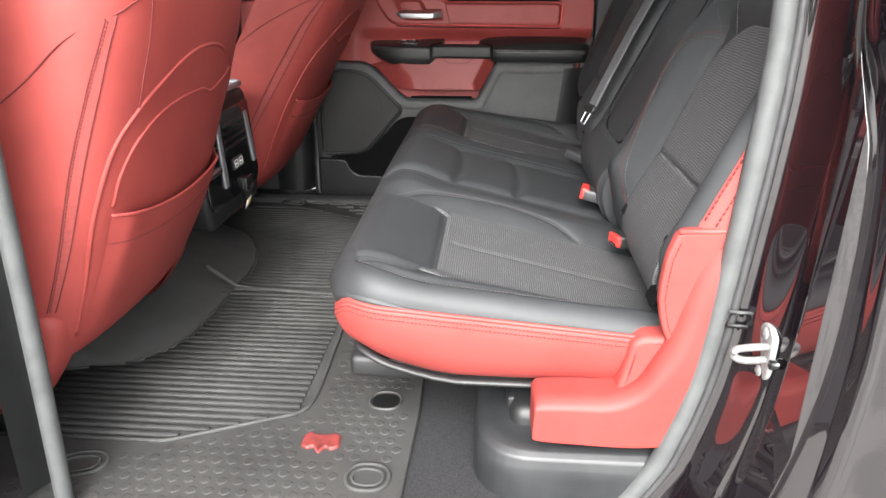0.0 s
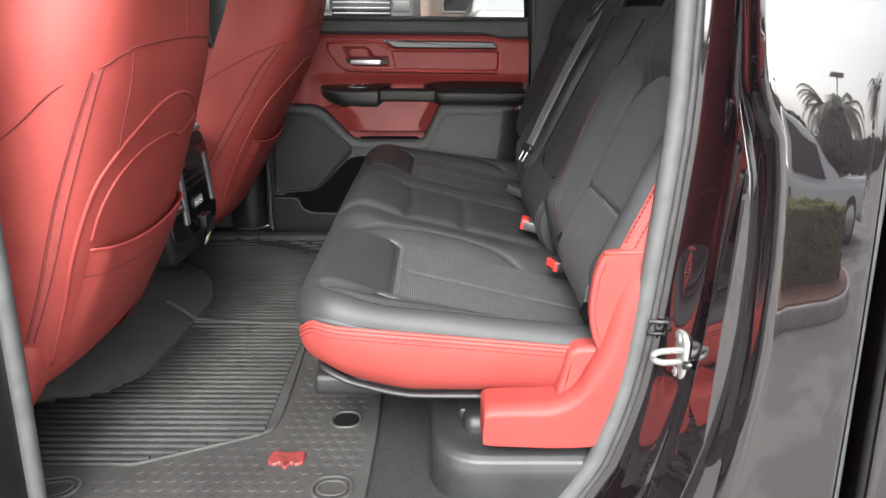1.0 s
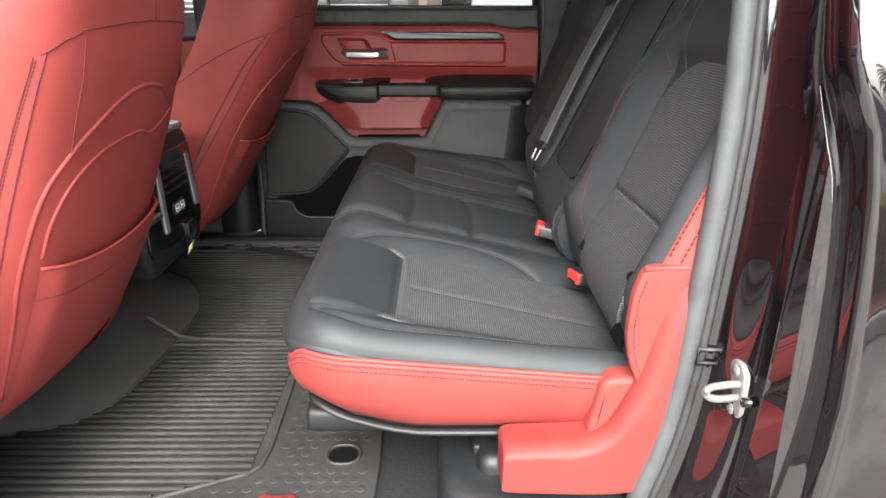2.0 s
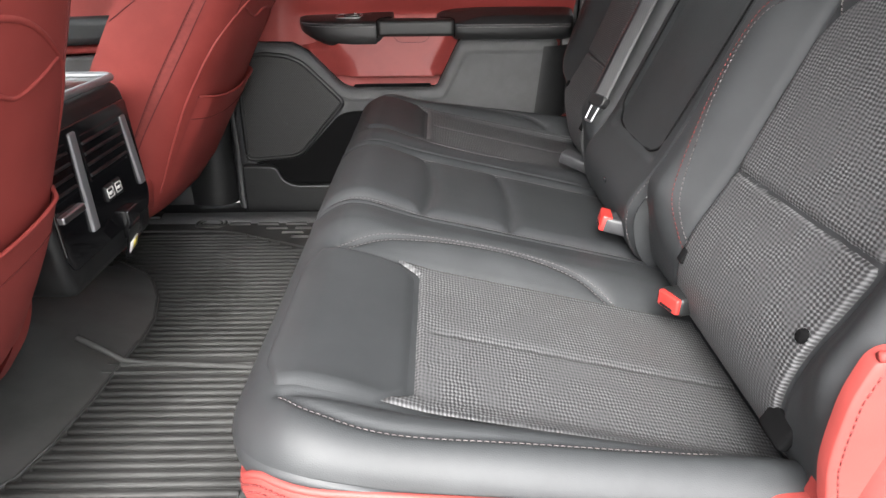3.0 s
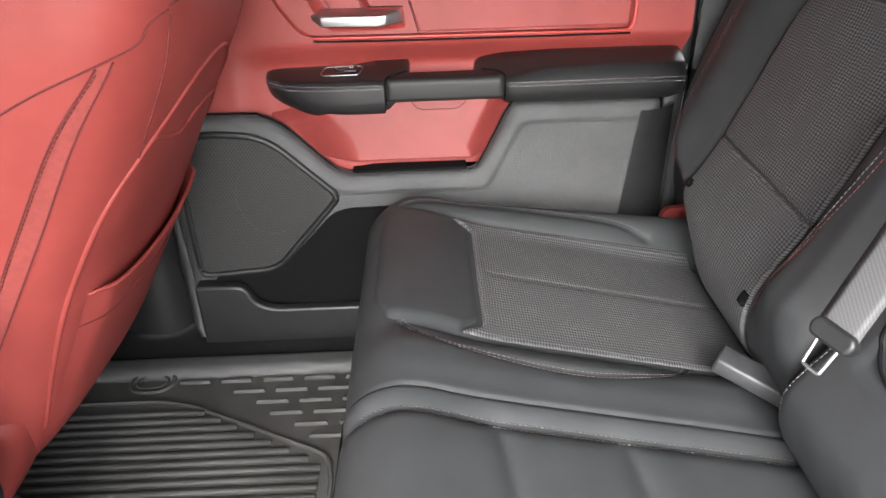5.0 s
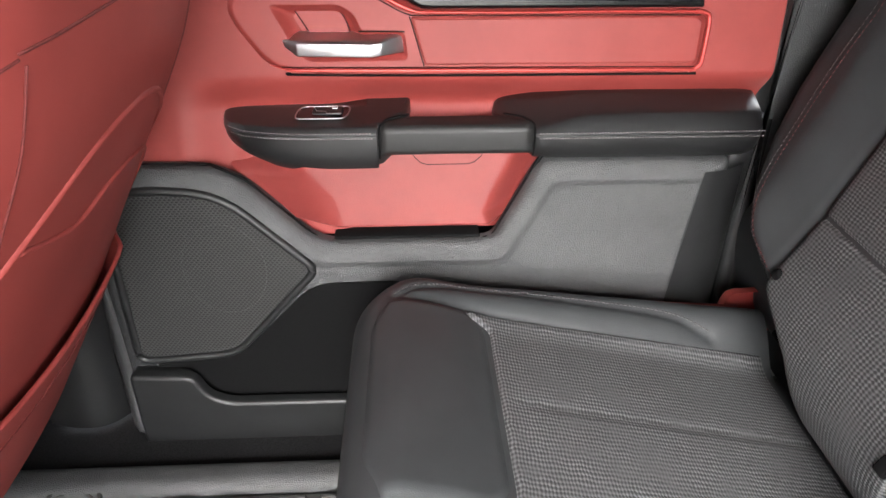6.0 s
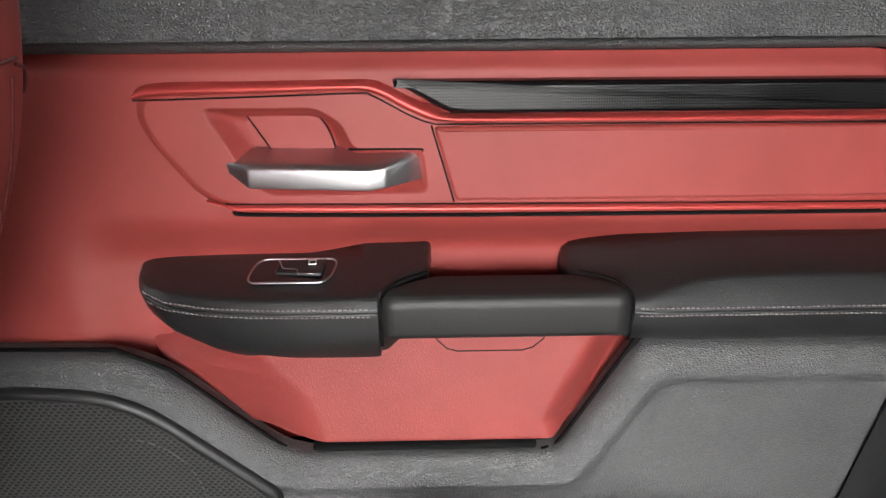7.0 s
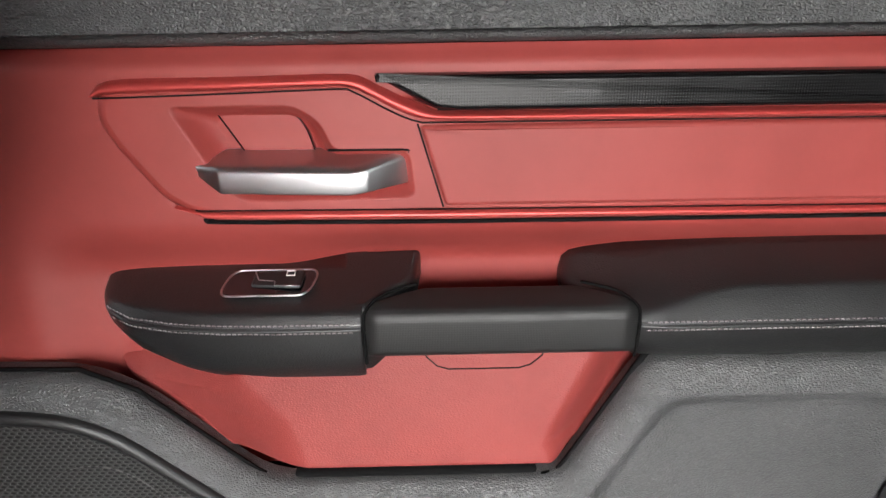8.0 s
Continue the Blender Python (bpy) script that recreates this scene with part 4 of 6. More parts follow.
def side_cushion(sign):
    lo, hi = sorted((sign * 0.1784, sign * HALF))
    c = part("seat_cushion", cushion_sheet(lo, hi, 150, 150), black_leather, bench, "black leather cushion with a woven cloth centre")
    # woven centre: front edge with rounded corners
    def cloth_at(u, v):
        a0, a1 = 0.310, 0.622
        d = a0 + (a1 - a0) * v
        e = min(v, 1 - v) * (a1 - a0)
        front = 0.208 + 0.030 * (smooth_step(0.04 - e, 0.0, 0.04) ** 2) * (-1.0)
        x = front + (0.585 - front) * u
        k = smooth_step(min(e, u * 0.37), 0.0, 0.006)
        z = 0.0025 * k - 0.003 * (1 - k) - 0.0030 * bump(d, 0.470, 0.004) * smooth_step(u, 0.02, 0.06)
        return cushion_point(x, sign * d, z + 0.003, False)
    part("cloth_centre", sheet(cloth_at, 70, 60), seat_cloth, c, "grey woven cloth seat centre")
    def thigh_at(u, v):
        a0, a1 = 0.316, 0.624
        d = a0 + (a1 - a0) * v
        e = min(v, 1 - v) * (a1 - a0)
        x1 = 0.207 - 0.028 * smooth_step(0.045 - e, 0.0, 0.045) ** 2
        x0 = 0.060 + 0.02 * (1 - smooth_step(e, 0.0, 0.06))
        x = x0 + (x1 - x0) * u
        k = smooth_step(min(e, (1 - u) * 0.14, u * 0.3), 0.0, 0.012)
        return cushion_point(x, sign * d, -0.003 + 0.0075 * k, False)
    part("thigh_panel", sheet(thigh_at, 30, 50), black_leather, c)
    for arc, off, th in ((IN_ARC, -0.005, grey_thread), (IN_ARC, 0.004, grey_thread), (OUT_ARC, 0.005, grey_thread)):
        pts = line2(arc, 8)
        row = []
        for i, (x, a) in enumerate(pts):
            a0, a1 = Vector(pts[max(0, i - 1)]), Vector(pts[min(len(pts) - 1, i + 1)])
            t = (a1 - a0).normalized()
            row.append(cushion_point(x - t.y * off, sign * (a + t.x * off), 0.0008))
        part("stitching", stitches(row, 0.0062, 0.0006), th, c)
    path = side_path(sign, 0.180)
    part("cover_band", cover_wall(path), black_leather, c)
    sk = part("cushion_skirt", skirt(path), red_leather, bench, "red leather cushion side")
    nrm = [outward(path, i) for i in range(len(path))]
    pipe = [Vector((x + nrm[i].x * 0.002, MID + d + nrm[i].y * 0.002, piping_z(x) - 0.001)) for i, (x, d) in enumerate(path)]
    part("piping", tube(pipe, 0.0038, 8), red_leather, sk)
    for dz in (0.0085, 0.0165):
        part("stitching", stitches([p + Vector((nrm[i].x * 0.0048, nrm[i].y * 0.0048, -dz)) for i, p in enumerate(pipe)], 0.0062, 0.0009), red_thread, sk)
    low_edge = [Vector((x - nrm[i].x * 0.030, MID + d - nrm[i].y * 0.030, 0.748 + 0.045 * smooth_step(0.26 - x, 0.0, 0.22))) for i, (x, d) in enumerate(path)]
    part("base_rail", tube(low_edge, 0.009, 8, flat=0.6), black_trim, sk)
    return c


for s in (-1, 1):
    side_cushion(s)
cm = part("seat_cushion", cushion_sheet(-0.1782, 0.1782, 110, 80), black_leather, bench, "black leather middle cushion with pleats")
for s in (-1, 1):
    for o in (0.150, 0.142):
        part("stitching", stitches([cushion_point(x, s * o, 0.0008) for x in np.linspace(0.06, 0.575, 60)], 0.0062, 0.00055), grey_thread, cm)
part("cover_band", sheet(lambda u, v: Vector((XF + 0.016 * v * v - 0.003 * math.sin(math.pi * v), MID - 0.179 + 0.358 * u, 0.900 - 0.055 * v)), 10, 6), black_leather, cm)
part("cushion_skirt", sheet(lambda u, v: Vector((XF + 0.016 - 0.006 * math.sin(math.pi * v), MID - 0.179 + 0.358 * u, 0.846 - 0.085 * v)), 10, 8), red_leather, bench)
part("seat_pan", box((0.07, MID - 0.66, 0.735), (0.60, MID + 0.66, 0.775), 0.01), black_trim, bench)

# backrests
REC = radians(25)
UPV, OUTV = Vector((math.sin(REC), 0, math.cos(REC))), Vector((-math.cos(REC), 0, math.sin(REC)))
BASE = Vector((0.545, MID, 0.835))


def back_point(h, d, off):
    return BASE + UPV * h + OUTV * off + Vector((0, d, 0))


NEAR_EDGE, FAR_EDGE = 0.738, 0.802     # the backrest's outer edges


def back_roll(h, low, r, deep):
    """How far the lower edge rolls back, under the backrest."""
    return deep * (1 - math.sqrt(max(0.0, 1 - (1 - min(1.0, max(0.0, (h - low) / r))) ** 2)))


def back_off(h, d):
    a = abs(d)
    if a < 0.176:
        o = 0.050 + 0.012 * bump(h, 0.085, 0.05) - 0.012 * smooth_step(a, 0.155, 0.176)
        o -= 0.007 * math.exp(-((h - 0.157) / 0.004) ** 2) * smooth_step(0.135 - a, 0, 0.02)
        o -= 0.005 * smooth_step(h, 0.158, 0.166) * smooth_step(0.128 - a, 0, 0.01)
        return o - back_roll(h, 0.005, 0.085, 0.075)
    o = 0.020 + 0.045 * min(0.5, max(0.0, h))
    rise = smooth_step(h, 0.05, 0.15)
    o += 0.046 * smooth_step(a, 0.172, 0.228) * smooth_step(a, 0.335, 0.252) * rise * smooth_step(0.58 - h, 0.0, 0.20)
    o += (0.040 + 0.010 * smooth_step(h, 0.05, 0.25)) * (1.0 if d < 0 else 0.68) * smooth_step(a, 0.618, 0.700) * rise
    o += 0.012 * smooth_step(h, 0.44, 0.50) * smooth_step(a, 0.22, 0.30) + 0.010 * bump(h, 0.12, 0.06)
    for b in (0.322, 0.622):
        o -= 0.005 * math.exp(-((a - b) / 0.006) ** 2) * smooth_step(0.48 - h, 0.0, 0.03)
    o -= 0.030 * smooth_step(a, 0.200, 0.176)
    R = 0.050
    e = (float(np.interp(h, [0.0, 0.07, 0.09, 0.11, 0.15, 0.20, 0.26, 0.33, 0.40], [0.50, 0.56, 0.60, 0.645, 0.705, 0.755, 0.785, 0.800, FAR_EDGE])) if d > 0 else NEAR_EDGE) - a
    if e < R:
        o -= 0.075 * (1 - math.sqrt(max(0.0, 1 - (1 - max(0, e) / R) ** 2)))
    o += 0.0012 * noise.noise(Vector((h * 8, d * 8, 3)))
    return o - back_roll(h, 0.012, 0.080, 0.075)


def back_sheet(d0, d1, nu, nv, top=0.66):
    return sheet(lambda u, v: back_point(-0.03 + (top + 0.03) * u, d0 + (d1 - d0) * v, back_off(-0.03 + (top + 0.03) * u, d0 + (d1 - d0) * v)), nu, nv)


BACK_ARC = [(0.082, 0.350), (0.094, 0.325), (0.125, 0.297), (0.170, 0.278), (0.230, 0.263), (0.300, 0.249), (0.350, 0.246), (0.400, 0.262), (0.428, 0.290), (0.437, 0.318)]
OUT_BACK_ARC = [(0.085, 0.530), (0.100, 0.575), (0.125, 0.630), (0.155, 0.680), (0.210, 0.708), (0.290, 0.718), (0.370, 0.722), (0.470, 0.716)]


def side_back(sign):
    outer = FAR_EDGE if sign > 0 else 0.720
    lo, hi = sorted((sign * 0.1755, sign * outer))
    b = part("backrest", back_sheet(lo, hi, 130, 110), black_leather, bench, "black leather backrest with a woven cloth centre")
    def cloth_at(u, v):
        a = 0.325 + 0.295 * v
        e_in, e_out = 0.295 * v, 0.295 * (1 - v)
        top = 0.468 - 0.115 * (1 - math.sqrt(max(0.0, 1 - max(0.0, 1 - e_in / 0.13) ** 2))) - 0.06 * (1 - math.sqrt(max(0.0, 1 - max(0.0, 1 - e_out / 0.08) ** 2)))
        h = 0.006 + (top - 0.006) * u
        k = smooth_step(min(e_in, e_out, (1 - u) * 0.43), 0.0, 0.006)
        seam = 0.006 * math.exp(-((h - 0.215 - 0.008 * v) / 0.004) ** 2)
        return back_point(h, sign * a, back_off(h, sign * a) - 0.002 + 0.006 * k - seam)
    part("cloth_centre", sheet(cloth_at, 100, 60), back_cloth, b, "grey woven cloth backrest centre")
    for arc in (BACK_ARC,) + ((OUT_BACK_ARC,) if sign > 0 else ()):
        for off in (-0.004, 0.005):
            row = []
            pts = line2(arc, 8)
            for i, (h, a) in enumerate(pts):
                p0, p1 = Vector(pts[max(0, i - 1)]), Vector(pts[min(len(pts) - 1, i + 1)])
                t = (p1 - p0).normalized()
                hh, aa = h - t.y * off, a + t.x * off
                row.append(back_point(hh, sign * aa, back_off(hh, sign * aa) + 0.0012))
            part("stitching", stitches(row, 0.0066, 0.0004 if arc is OUT_BACK_ARC else 0.0006 if off < 0 else 0.0008), red_thread if off < 0 else grey_thread, b)
    for row in ([(0.388, 0.375), (0.440, 0.318), (0.500, 0.262), (0.560, 0.236), (0.620, 0.228)], [(0.420, 0.402), (0.470, 0.352), (0.530, 0.318), (0.620, 0.302)]):
        part("stitching", stitches([back_point(h, sign * a, back_off(h, sign * a) + 0.0012) for h, a in line2(row, 8)], 0.0066, 0.0009), grey_thread, b)
    part("latch_plug", moved(lathe([(0.0, 0.004), (0.006, 0.004), (0.008, 0.0)], 12), Matrix.Translation(back_point(0.135, sign * 0.606, back_off(0.135, sign * 0.606) + 0.004)) @ Matrix.Rotation(REC - math.pi / 2, 4, "Y")), pocket_black, b)
    part("isofix_slot", moved(box((-0.006, -0.022, -0.014), (0.006, 0.022, 0.014), 0.004, 2), Matrix.Translation(back_point(0.052, sign * 0.628, back_off(0.052, sign * 0.628) + 0.004)) @ Matrix.Rotation(REC, 4, "Y")), pocket_black, b)
    part("isofix_slot", moved(box((-0.005, -0.008, -0.010), (0.005, 0.008, 0.010), 0.003, 2), Matrix.Translation(back_point(0.090, sign * 0.338, back_off(0.090, sign * 0.338) + 0.002)) @ Matrix.Rotation(REC, 4, "Y")), pocket_black, b)
    if sign > 0:
        return
    # red leather side wing with a bold double stitch
    def wing_at(u, v):
        h = 0.196 + 0.464 * u
        if v < 0.5:
            a = 0.7203 + (NEAR_EDGE - 0.7203) * v / 0.5
            return back_point(h, sign * a, back_off(h, -a) + 0.002 * math.sin(math.pi * v / 0.5))
        return back_point(h, sign * NEAR_EDGE, back_off(h, -NEAR_EDGE) - 0.14 * (v - 0.5) / 0.5)
    part("side_wing", sheet(wing_at, 80, 24), red_leather, b, "red leather backrest side with bold stitching")
    for a in (0.7235, 0.7310):
        part("stitching", stitches([back_point(h, sign * a, back_off(h, -a) + 0.0022) for h in np.linspace(0.208, 0.64, 50)], 0.0085, 0.0015), red_thread, b)


for s in (-1, 1):
    side_back(s)
mb = part("backrest", back_sheet(-0.174, 0.174, 120, 60, 0.60), black_leather, bench, "black leather middle backrest with a fold-down armrest")
part("stitching", stitches([back_point(h, -0.162, back_off(h, -0.162) + 0.001) for h in np.linspace(0.0, 0.55, 30)], 0.0066, 0.0008), grey_thread, mb)
part("stitching", stitches([back_point(h, 0.162, back_off(h, 0.162) + 0.001) for h in np.linspace(0.0, 0.55, 30)], 0.0066, 0.0008), grey_thread, mb)
fold = [(0.57, 0.138), (0.30, 0.134), (0.205, 0.130), (0.180, 0.120), (0.164, 0.098), (0.157, 0.060), (0.156, 0.0), (0.157, -0.060), (0.163, -0.098), (0.178, -0.121), (0.205, -0.131), (0.30, -0.137), (0.57, -0.142)]
part("fold_joint", tube(smooth_line([back_point(h, d, back_off(h, d) + 0.0002) for h, d in fold], 8), 0.0022, 6), pocket_black, mb)
part("backrest_frame", box((0.86, MID - 0.69, 0.70), (0.96, MID + 0.69, 1.42), 0.02), black_trim, bench)
part("seat_bolt_cover", moved(lathe([(0.0, 0.003), (0.005, 0.003), (0.006, 0.0)], 12), Matrix.Translation(back_point(0.075, -0.02, back_off(0.075, 0.02))) @ Matrix.Rotation(-REC, 4, "Y") @ Matrix.Rotation(-math.pi / 2, 4, "Y")), gloss_black, mb)


# ---- red side trim beside the bench, bin under it ----
def bracket(sign):
    """Moulded red trim: a foot under the cushion that sweeps up beside the backrest."""
    y_out = MID + sign * 0.757
    y_in = MID + sign * 0.688
    th = empty("seat_side_trim", (0.5, y_out, 0.69))
    tagged(th, "moulded red plastic trim beside the rear bench", "trim panel")
    upper = smooth_line([Vector((x, 0, z)) for x, z in ((0.364, 0.758), (0.376, 0.769), (0.43, 0.772), (0.479, 0.775), (0.514, 0.797), (0.535, 0.835), (0.552, 0.875), (0.564, 0.930), (0.577, 0.980), (0.598, 1.014), (0.625, 1.028))], 8)
    lower = smooth_line([Vector((x, 0, z)) for x, z in ((0.364, 0.705), (0.374, 0.694), (0.44, 0.690), (0.49, 0.688), (0.54, 0.688), (0.59, 0.695), (0.64, 0.72), (0.68, 0.77), (0.71, 0.84), (0.73, 0.92), (0.75, 0.99))], 8)
    reach = 1.0 if sign < 0 else 0.46
    def swoop_at(u, v):
        i = u * reach * (len(upper) - 1)
        k = min(len(upper) - 2, int(i))
        a, b = upper[k].lerp(upper[k + 1], i - k), lower[k].lerp(lower[k + 1], i - k)
        p = a.lerp(b, smooth_step(v, 0.14, 1.0) * 0.4 + 0.6 * max(0.0, (v - 0.14) / 0.86))
        w = math.sin(math.pi / 2 * min(1.0, v / 0.34)) ** 0.7 * math.sin(math.pi / 2 * min(1.0, (u + 0.004) / 0.06)) ** 0.7 * (0.35 + 0.65 * math.sin(math.pi / 2 * min(1.0, (1 - v) / 0.12)))
        lean = 0.008 * smooth_step(p.z, 0.80, 1.0)
        return Vector((p.x, y_in + (y_out - y_in) * w - sign * lean, p.z))
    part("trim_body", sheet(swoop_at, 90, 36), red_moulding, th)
    knee = [(0.484, 0.755), (0.565, 0.770), (0.580, 0.875), (0.545, 0.868), (0.520, 0.868), (0.504, 0.858), (0.497, 0.815)]
    if sign < 0:
        part("hinge_cover", slab(rounded(knee, 0.014), lambda x, z, w: Vector((x, MID + sign * (0.690 + w), z)), 0.036, 0.010, 4), red_leather, th)
    panel = [(0.546, 1.037), (0.70, 1.042), (0.70, 0.80), (0.575, 0.80), (0.552, 0.865), (0.539, 0.892), (0.531, 0.932), (0.531, 0.957), (0.534, 0.998)]
    if sign > 0:
        panel = [(0.575, 0.868), (0.70, 0.875), (0.70, 0.80), (0.578, 0.80), (0.566, 0.835)]
    wing = part("wing_panel", slab(rounded(panel, 0.014), lambda x, z, w: Vector((x, MID + sign * (0.719 + 0.36 * w), z)), 0.045, 0.008, 4), red_leather, th, "red leather wing panel with a stitched edge")
    if sign > 0:
        return th
    part("stitching", stitches([Vector((x, MID + sign * 0.7352, z)) for x, z in ((0.555, 0.878), (0.546, 0.899), (0.539, 0.932), (0.539, 0.957), (0.542, 0.995), (0.552, 1.026))], 0.007, 0.0010), red_thread, wing)
    part("wing_hem", tube([Vector((x, MID + sign * 0.732, z)) for x, z in ((0.546, 1.035), (0.61, 1.037), (0.68, 1.041))], 0.0045, 6), red_leather, wing)
    return th


for s in (-1, 1):
    bracket(s)

bin_ob = empty("storage_bin", (0.45, MID, 0.59))
tagged(bin_ob, "dark grey moulded plastic storage bin under the bench", "storage bin")
def bin_at(u, v):
    """Walls and lid of the bin with a rounded front corner."""
    path = rounded([(0.275, 1.60), (0.275, 0.085), (0.72, 0.085)], [0, 0.10, 0], 10)
    i = u * (len(path) - 1)
    a = Vector(path[int(i)]).lerp(Vector(path[min(len(path) - 1, int(i) + 1)]), i - int(i))
    n = (Vector((0.60, 0.5)) - a).normalized()
    prof = [(0.0, 0.586), (0.002, 0.645), (0.008, 0.664), (0.020, 0.672), (0.09, 0.676), (0.20, 0.678)]
    k = v * (len(prof) - 1)
    p = Vector(prof[int(k)]).lerp(Vector(prof[min(len(prof) - 1, int(k) + 1)]), k - int(k))
    return Vector((a.x + n.x * p.x, a.y + n.y * p.x, p.y))
part("bin_body", sheet(bin_at, 48, 20), bin_plastic, bin_ob)
part("bin_inner", box((0.335, 0.16, 0.60), (0.72, 1.58, 0.705), 0.02), black_trim, bin_ob)
part("bin_hinge", box((0.33, 0.20, 0.675), (0.44, 0.30, 0.700), 0.004), black_trim, bin_ob)

# ---- floor mat: ribbed rubber, lobed border with studs ----
mat_ob = empty("floor_mat", (-0.15, MID, 0.586))
tagged(mat_ob, "black ribbed rubber floor mat across the footwell", "floor mat")
def curve_x(y):
    """Where the ribs end ahead and the smooth flap begins."""
    if y > MID:
        return float(np.interp(y, [0.845, 0.93, 1.026, 1.10, 1.15, 1.20, 1.25, 1.324], [-0.346, -0.352, -0.380, -0.418, -0.455, -0.520, -0.600, -0.66]))
    k = y
    return float(np.interp(k, [0.355, 0.368, 0.380, 0.407, 0.476, 0.54, 0.653, 0.771, 0.845], [-0.66, -0.569, -0.523, -0.432, -0.379, -0.365, -0.355, -0.351, -0.350]))
part("mat_base", slab(rounded([(-0.62, 0.018), (0.165, 0.018), (0.172, 0.30), (0.165, 0.50), (0.165, 1.30), (0.165, 1.462), (-0.62, 1.462)], 0.02), lambda x, y, w: Vector((x, y, 0.586 + w)), 0.011, 0.003, 2), mat_tread, mat_ob, "rubber border embossed with small cells")
tray = [(-0.66, 0.165), (-0.30, 0.170), (-0.262, 0.168), (-0.055, 0.262), (-0.037, 0.280), (-0.030, 0.33), (-0.040, 0.74), (-0.66, 0.74)]
tray2 = [(-0.66, 0.765), (-0.040, 0.765), (-0.030, 1.20), (-0.042, 1.255), (-0.30, 1.385), (-0.36, 1.40), (-0.66, 1.40)]
for k, t in enumerate((tray, tray2)):
    part("mat_tray", slab(rounded(t, 0.02), lambda x, y, w: Vector((x, y, 0.5965 + w)), 0.002, 0.001, 1), mat_rubber, mat_ob)
    part("tray_lip", tube([Vector((p.x, p.y, 0.600)) for p in rounded(t, 0.02)], 0.0042, 6, True), mat_rubber, mat_ob)
def rib_span(y):
    """The rear end of a rib, cut by the tray's slanting corners."""
    if y < 0.178:
        return -0.27
    if y < 0.262:
        return -0.25 + (y - 0.178) / 0.084 * 0.20
    if y > 1.235:
        return -0.045 - (y - 1.235) / 0.150 * 0.255
    return -0.045
ribs = []
for k in range(64):
    y = 0.184 + k * 0.0197
    if 0.725 < y < 0.775 or y > 1.385:
        continue
    x0, x1 = max(-0.66, curve_x(y) + 0.004), rib_span(y) - 0.006
    ribs.append((x0, x1, y))
for x0, x1, y in ribs:
    part("rib", profile_sweep([(x, [(y - 0.0062, 0.598), (y - 0.0045, 0.6036), (y - 0.0028, 0.6050), (y + 0.0028, 0.6050), (y + 0.0045, 0.6036), (y + 0.0062, 0.598)]) for x in (x0, x1)]), mat_rubber, mat_ob)
def flap_at(u, v):
    y = 0.366 + 0.958 * u
    x0 = curve_x(y)
    return Vector((x0 - 0.42 * v, y, 0.599 + 0.12 * v ** 1.2))
part("mat_flap", sheet(flap_at, 120, 10), mat_smooth, mat_ob, "smooth rubber flap rising to the seat rails")
part("flap_lip", tube([Vector((curve_x(y) - 0.004, y, 0.602)) for y in np.linspace(0.366, 1.324, 120)], 0.003, 6), mat_rubber, mat_ob)
part("cross_lip", tube([(-0.415, 0.755, 0.668), (-0.385, 0.765, 0.638), (-0.350, 0.772, 0.606), (-0.30, 0.768, 0.602), (-0.04, 0.745, 0.602)], 0.006, 8), mat_rubber, mat_ob)
def oval_ring(x, y, rx, ry, r, turn=0.0):
    c, s = math.cos(turn), math.sin(turn)
    return [Vector((x + rx * math.copysign(abs(math.cos(g)) ** 0.7, math.cos(g)) * c - ry * math.sin(g) * s, y + rx * math.copysign(abs(math.cos(g)) ** 0.7, math.cos(g)) * s + ry * math.sin(g) * c, r)) for g in (2 * math.pi * k / 28 for k in range(28))]
for x, y, rx, ry, t in ((-0.376, 0.103, 0.044, 0.029, 0.25), (0.107, 0.107, 0.035, 0.031, 0.0), (-0.395, 1.455, 0.040, 0.028, 0.0)):
    part("stud", tube(oval_ring(x, y, rx, ry, 0.599, t), 0.004, 6, True), mat_rubber, mat_ob)
    part("stud", tube(oval_ring(x, y, rx * 0.72, ry * 0.62, 0.599, t), 0.003, 6, True), mat_rubber, mat_ob)
part("retainer_hole", tube(oval_ring(0.105, 0.318, 0.030, 0.028, 0.599), 0.0030, 6, True), mat_tread, mat_ob)
part("retainer_plug", slab([Vector((p.x, p.y)) for p in oval_ring(0.105, 0.318, 0.026, 0.024, 0)], lambda x, y, w: Vector((x, y, 0.5965 + w)), 0.0012, 0.0006, 1), pocket_black, mat_ob)
emblem = rounded([(-0.033, 0.016), (-0.022, 0.026), (-0.010, 0.019), (0.010, 0.019), (0.022, 0.026), (0.034, 0.016), (0.033, -0.012), (0.020, -0.019), (0.011, -0.012), (0.001, -0.029), (-0.010, -0.012), (-0.019, -0.019), (-0.033, -0.012)], 0.005)
em = part("mat_emblem", slab(emblem, lambda x, y, w: Vector((x + 0.011, y + 0.187, 0.597 + w)), 0.006, 0.004, 3), emblem_red, mat_ob, "plain raised red emblem")
for k in range(7):
    y = 1.446 - 0.030 * k
    for j in range(10):
        x = -0.50 + 0.078 * j + 0.03 * (k % 2)
        if math.hypot(x + 0.025 + 0.395, y - 1.455) < 0.06 or y < 1.40 - (x + 0.32) * 0.52 + 0.02 or x > 0.08:
            continue
        part("cleat", slab(rounded([(x, y), (x + 0.060, y), (x + 0.058, y + 0.010), (x + 0.002, y + 0.010)], 0.003, 2), lambda a, b, w: Vector((a, b, 0.5965 + w)), 0.006, 0.003, 1), mat_rubber, mat_ob)
cells = bmesh.new()
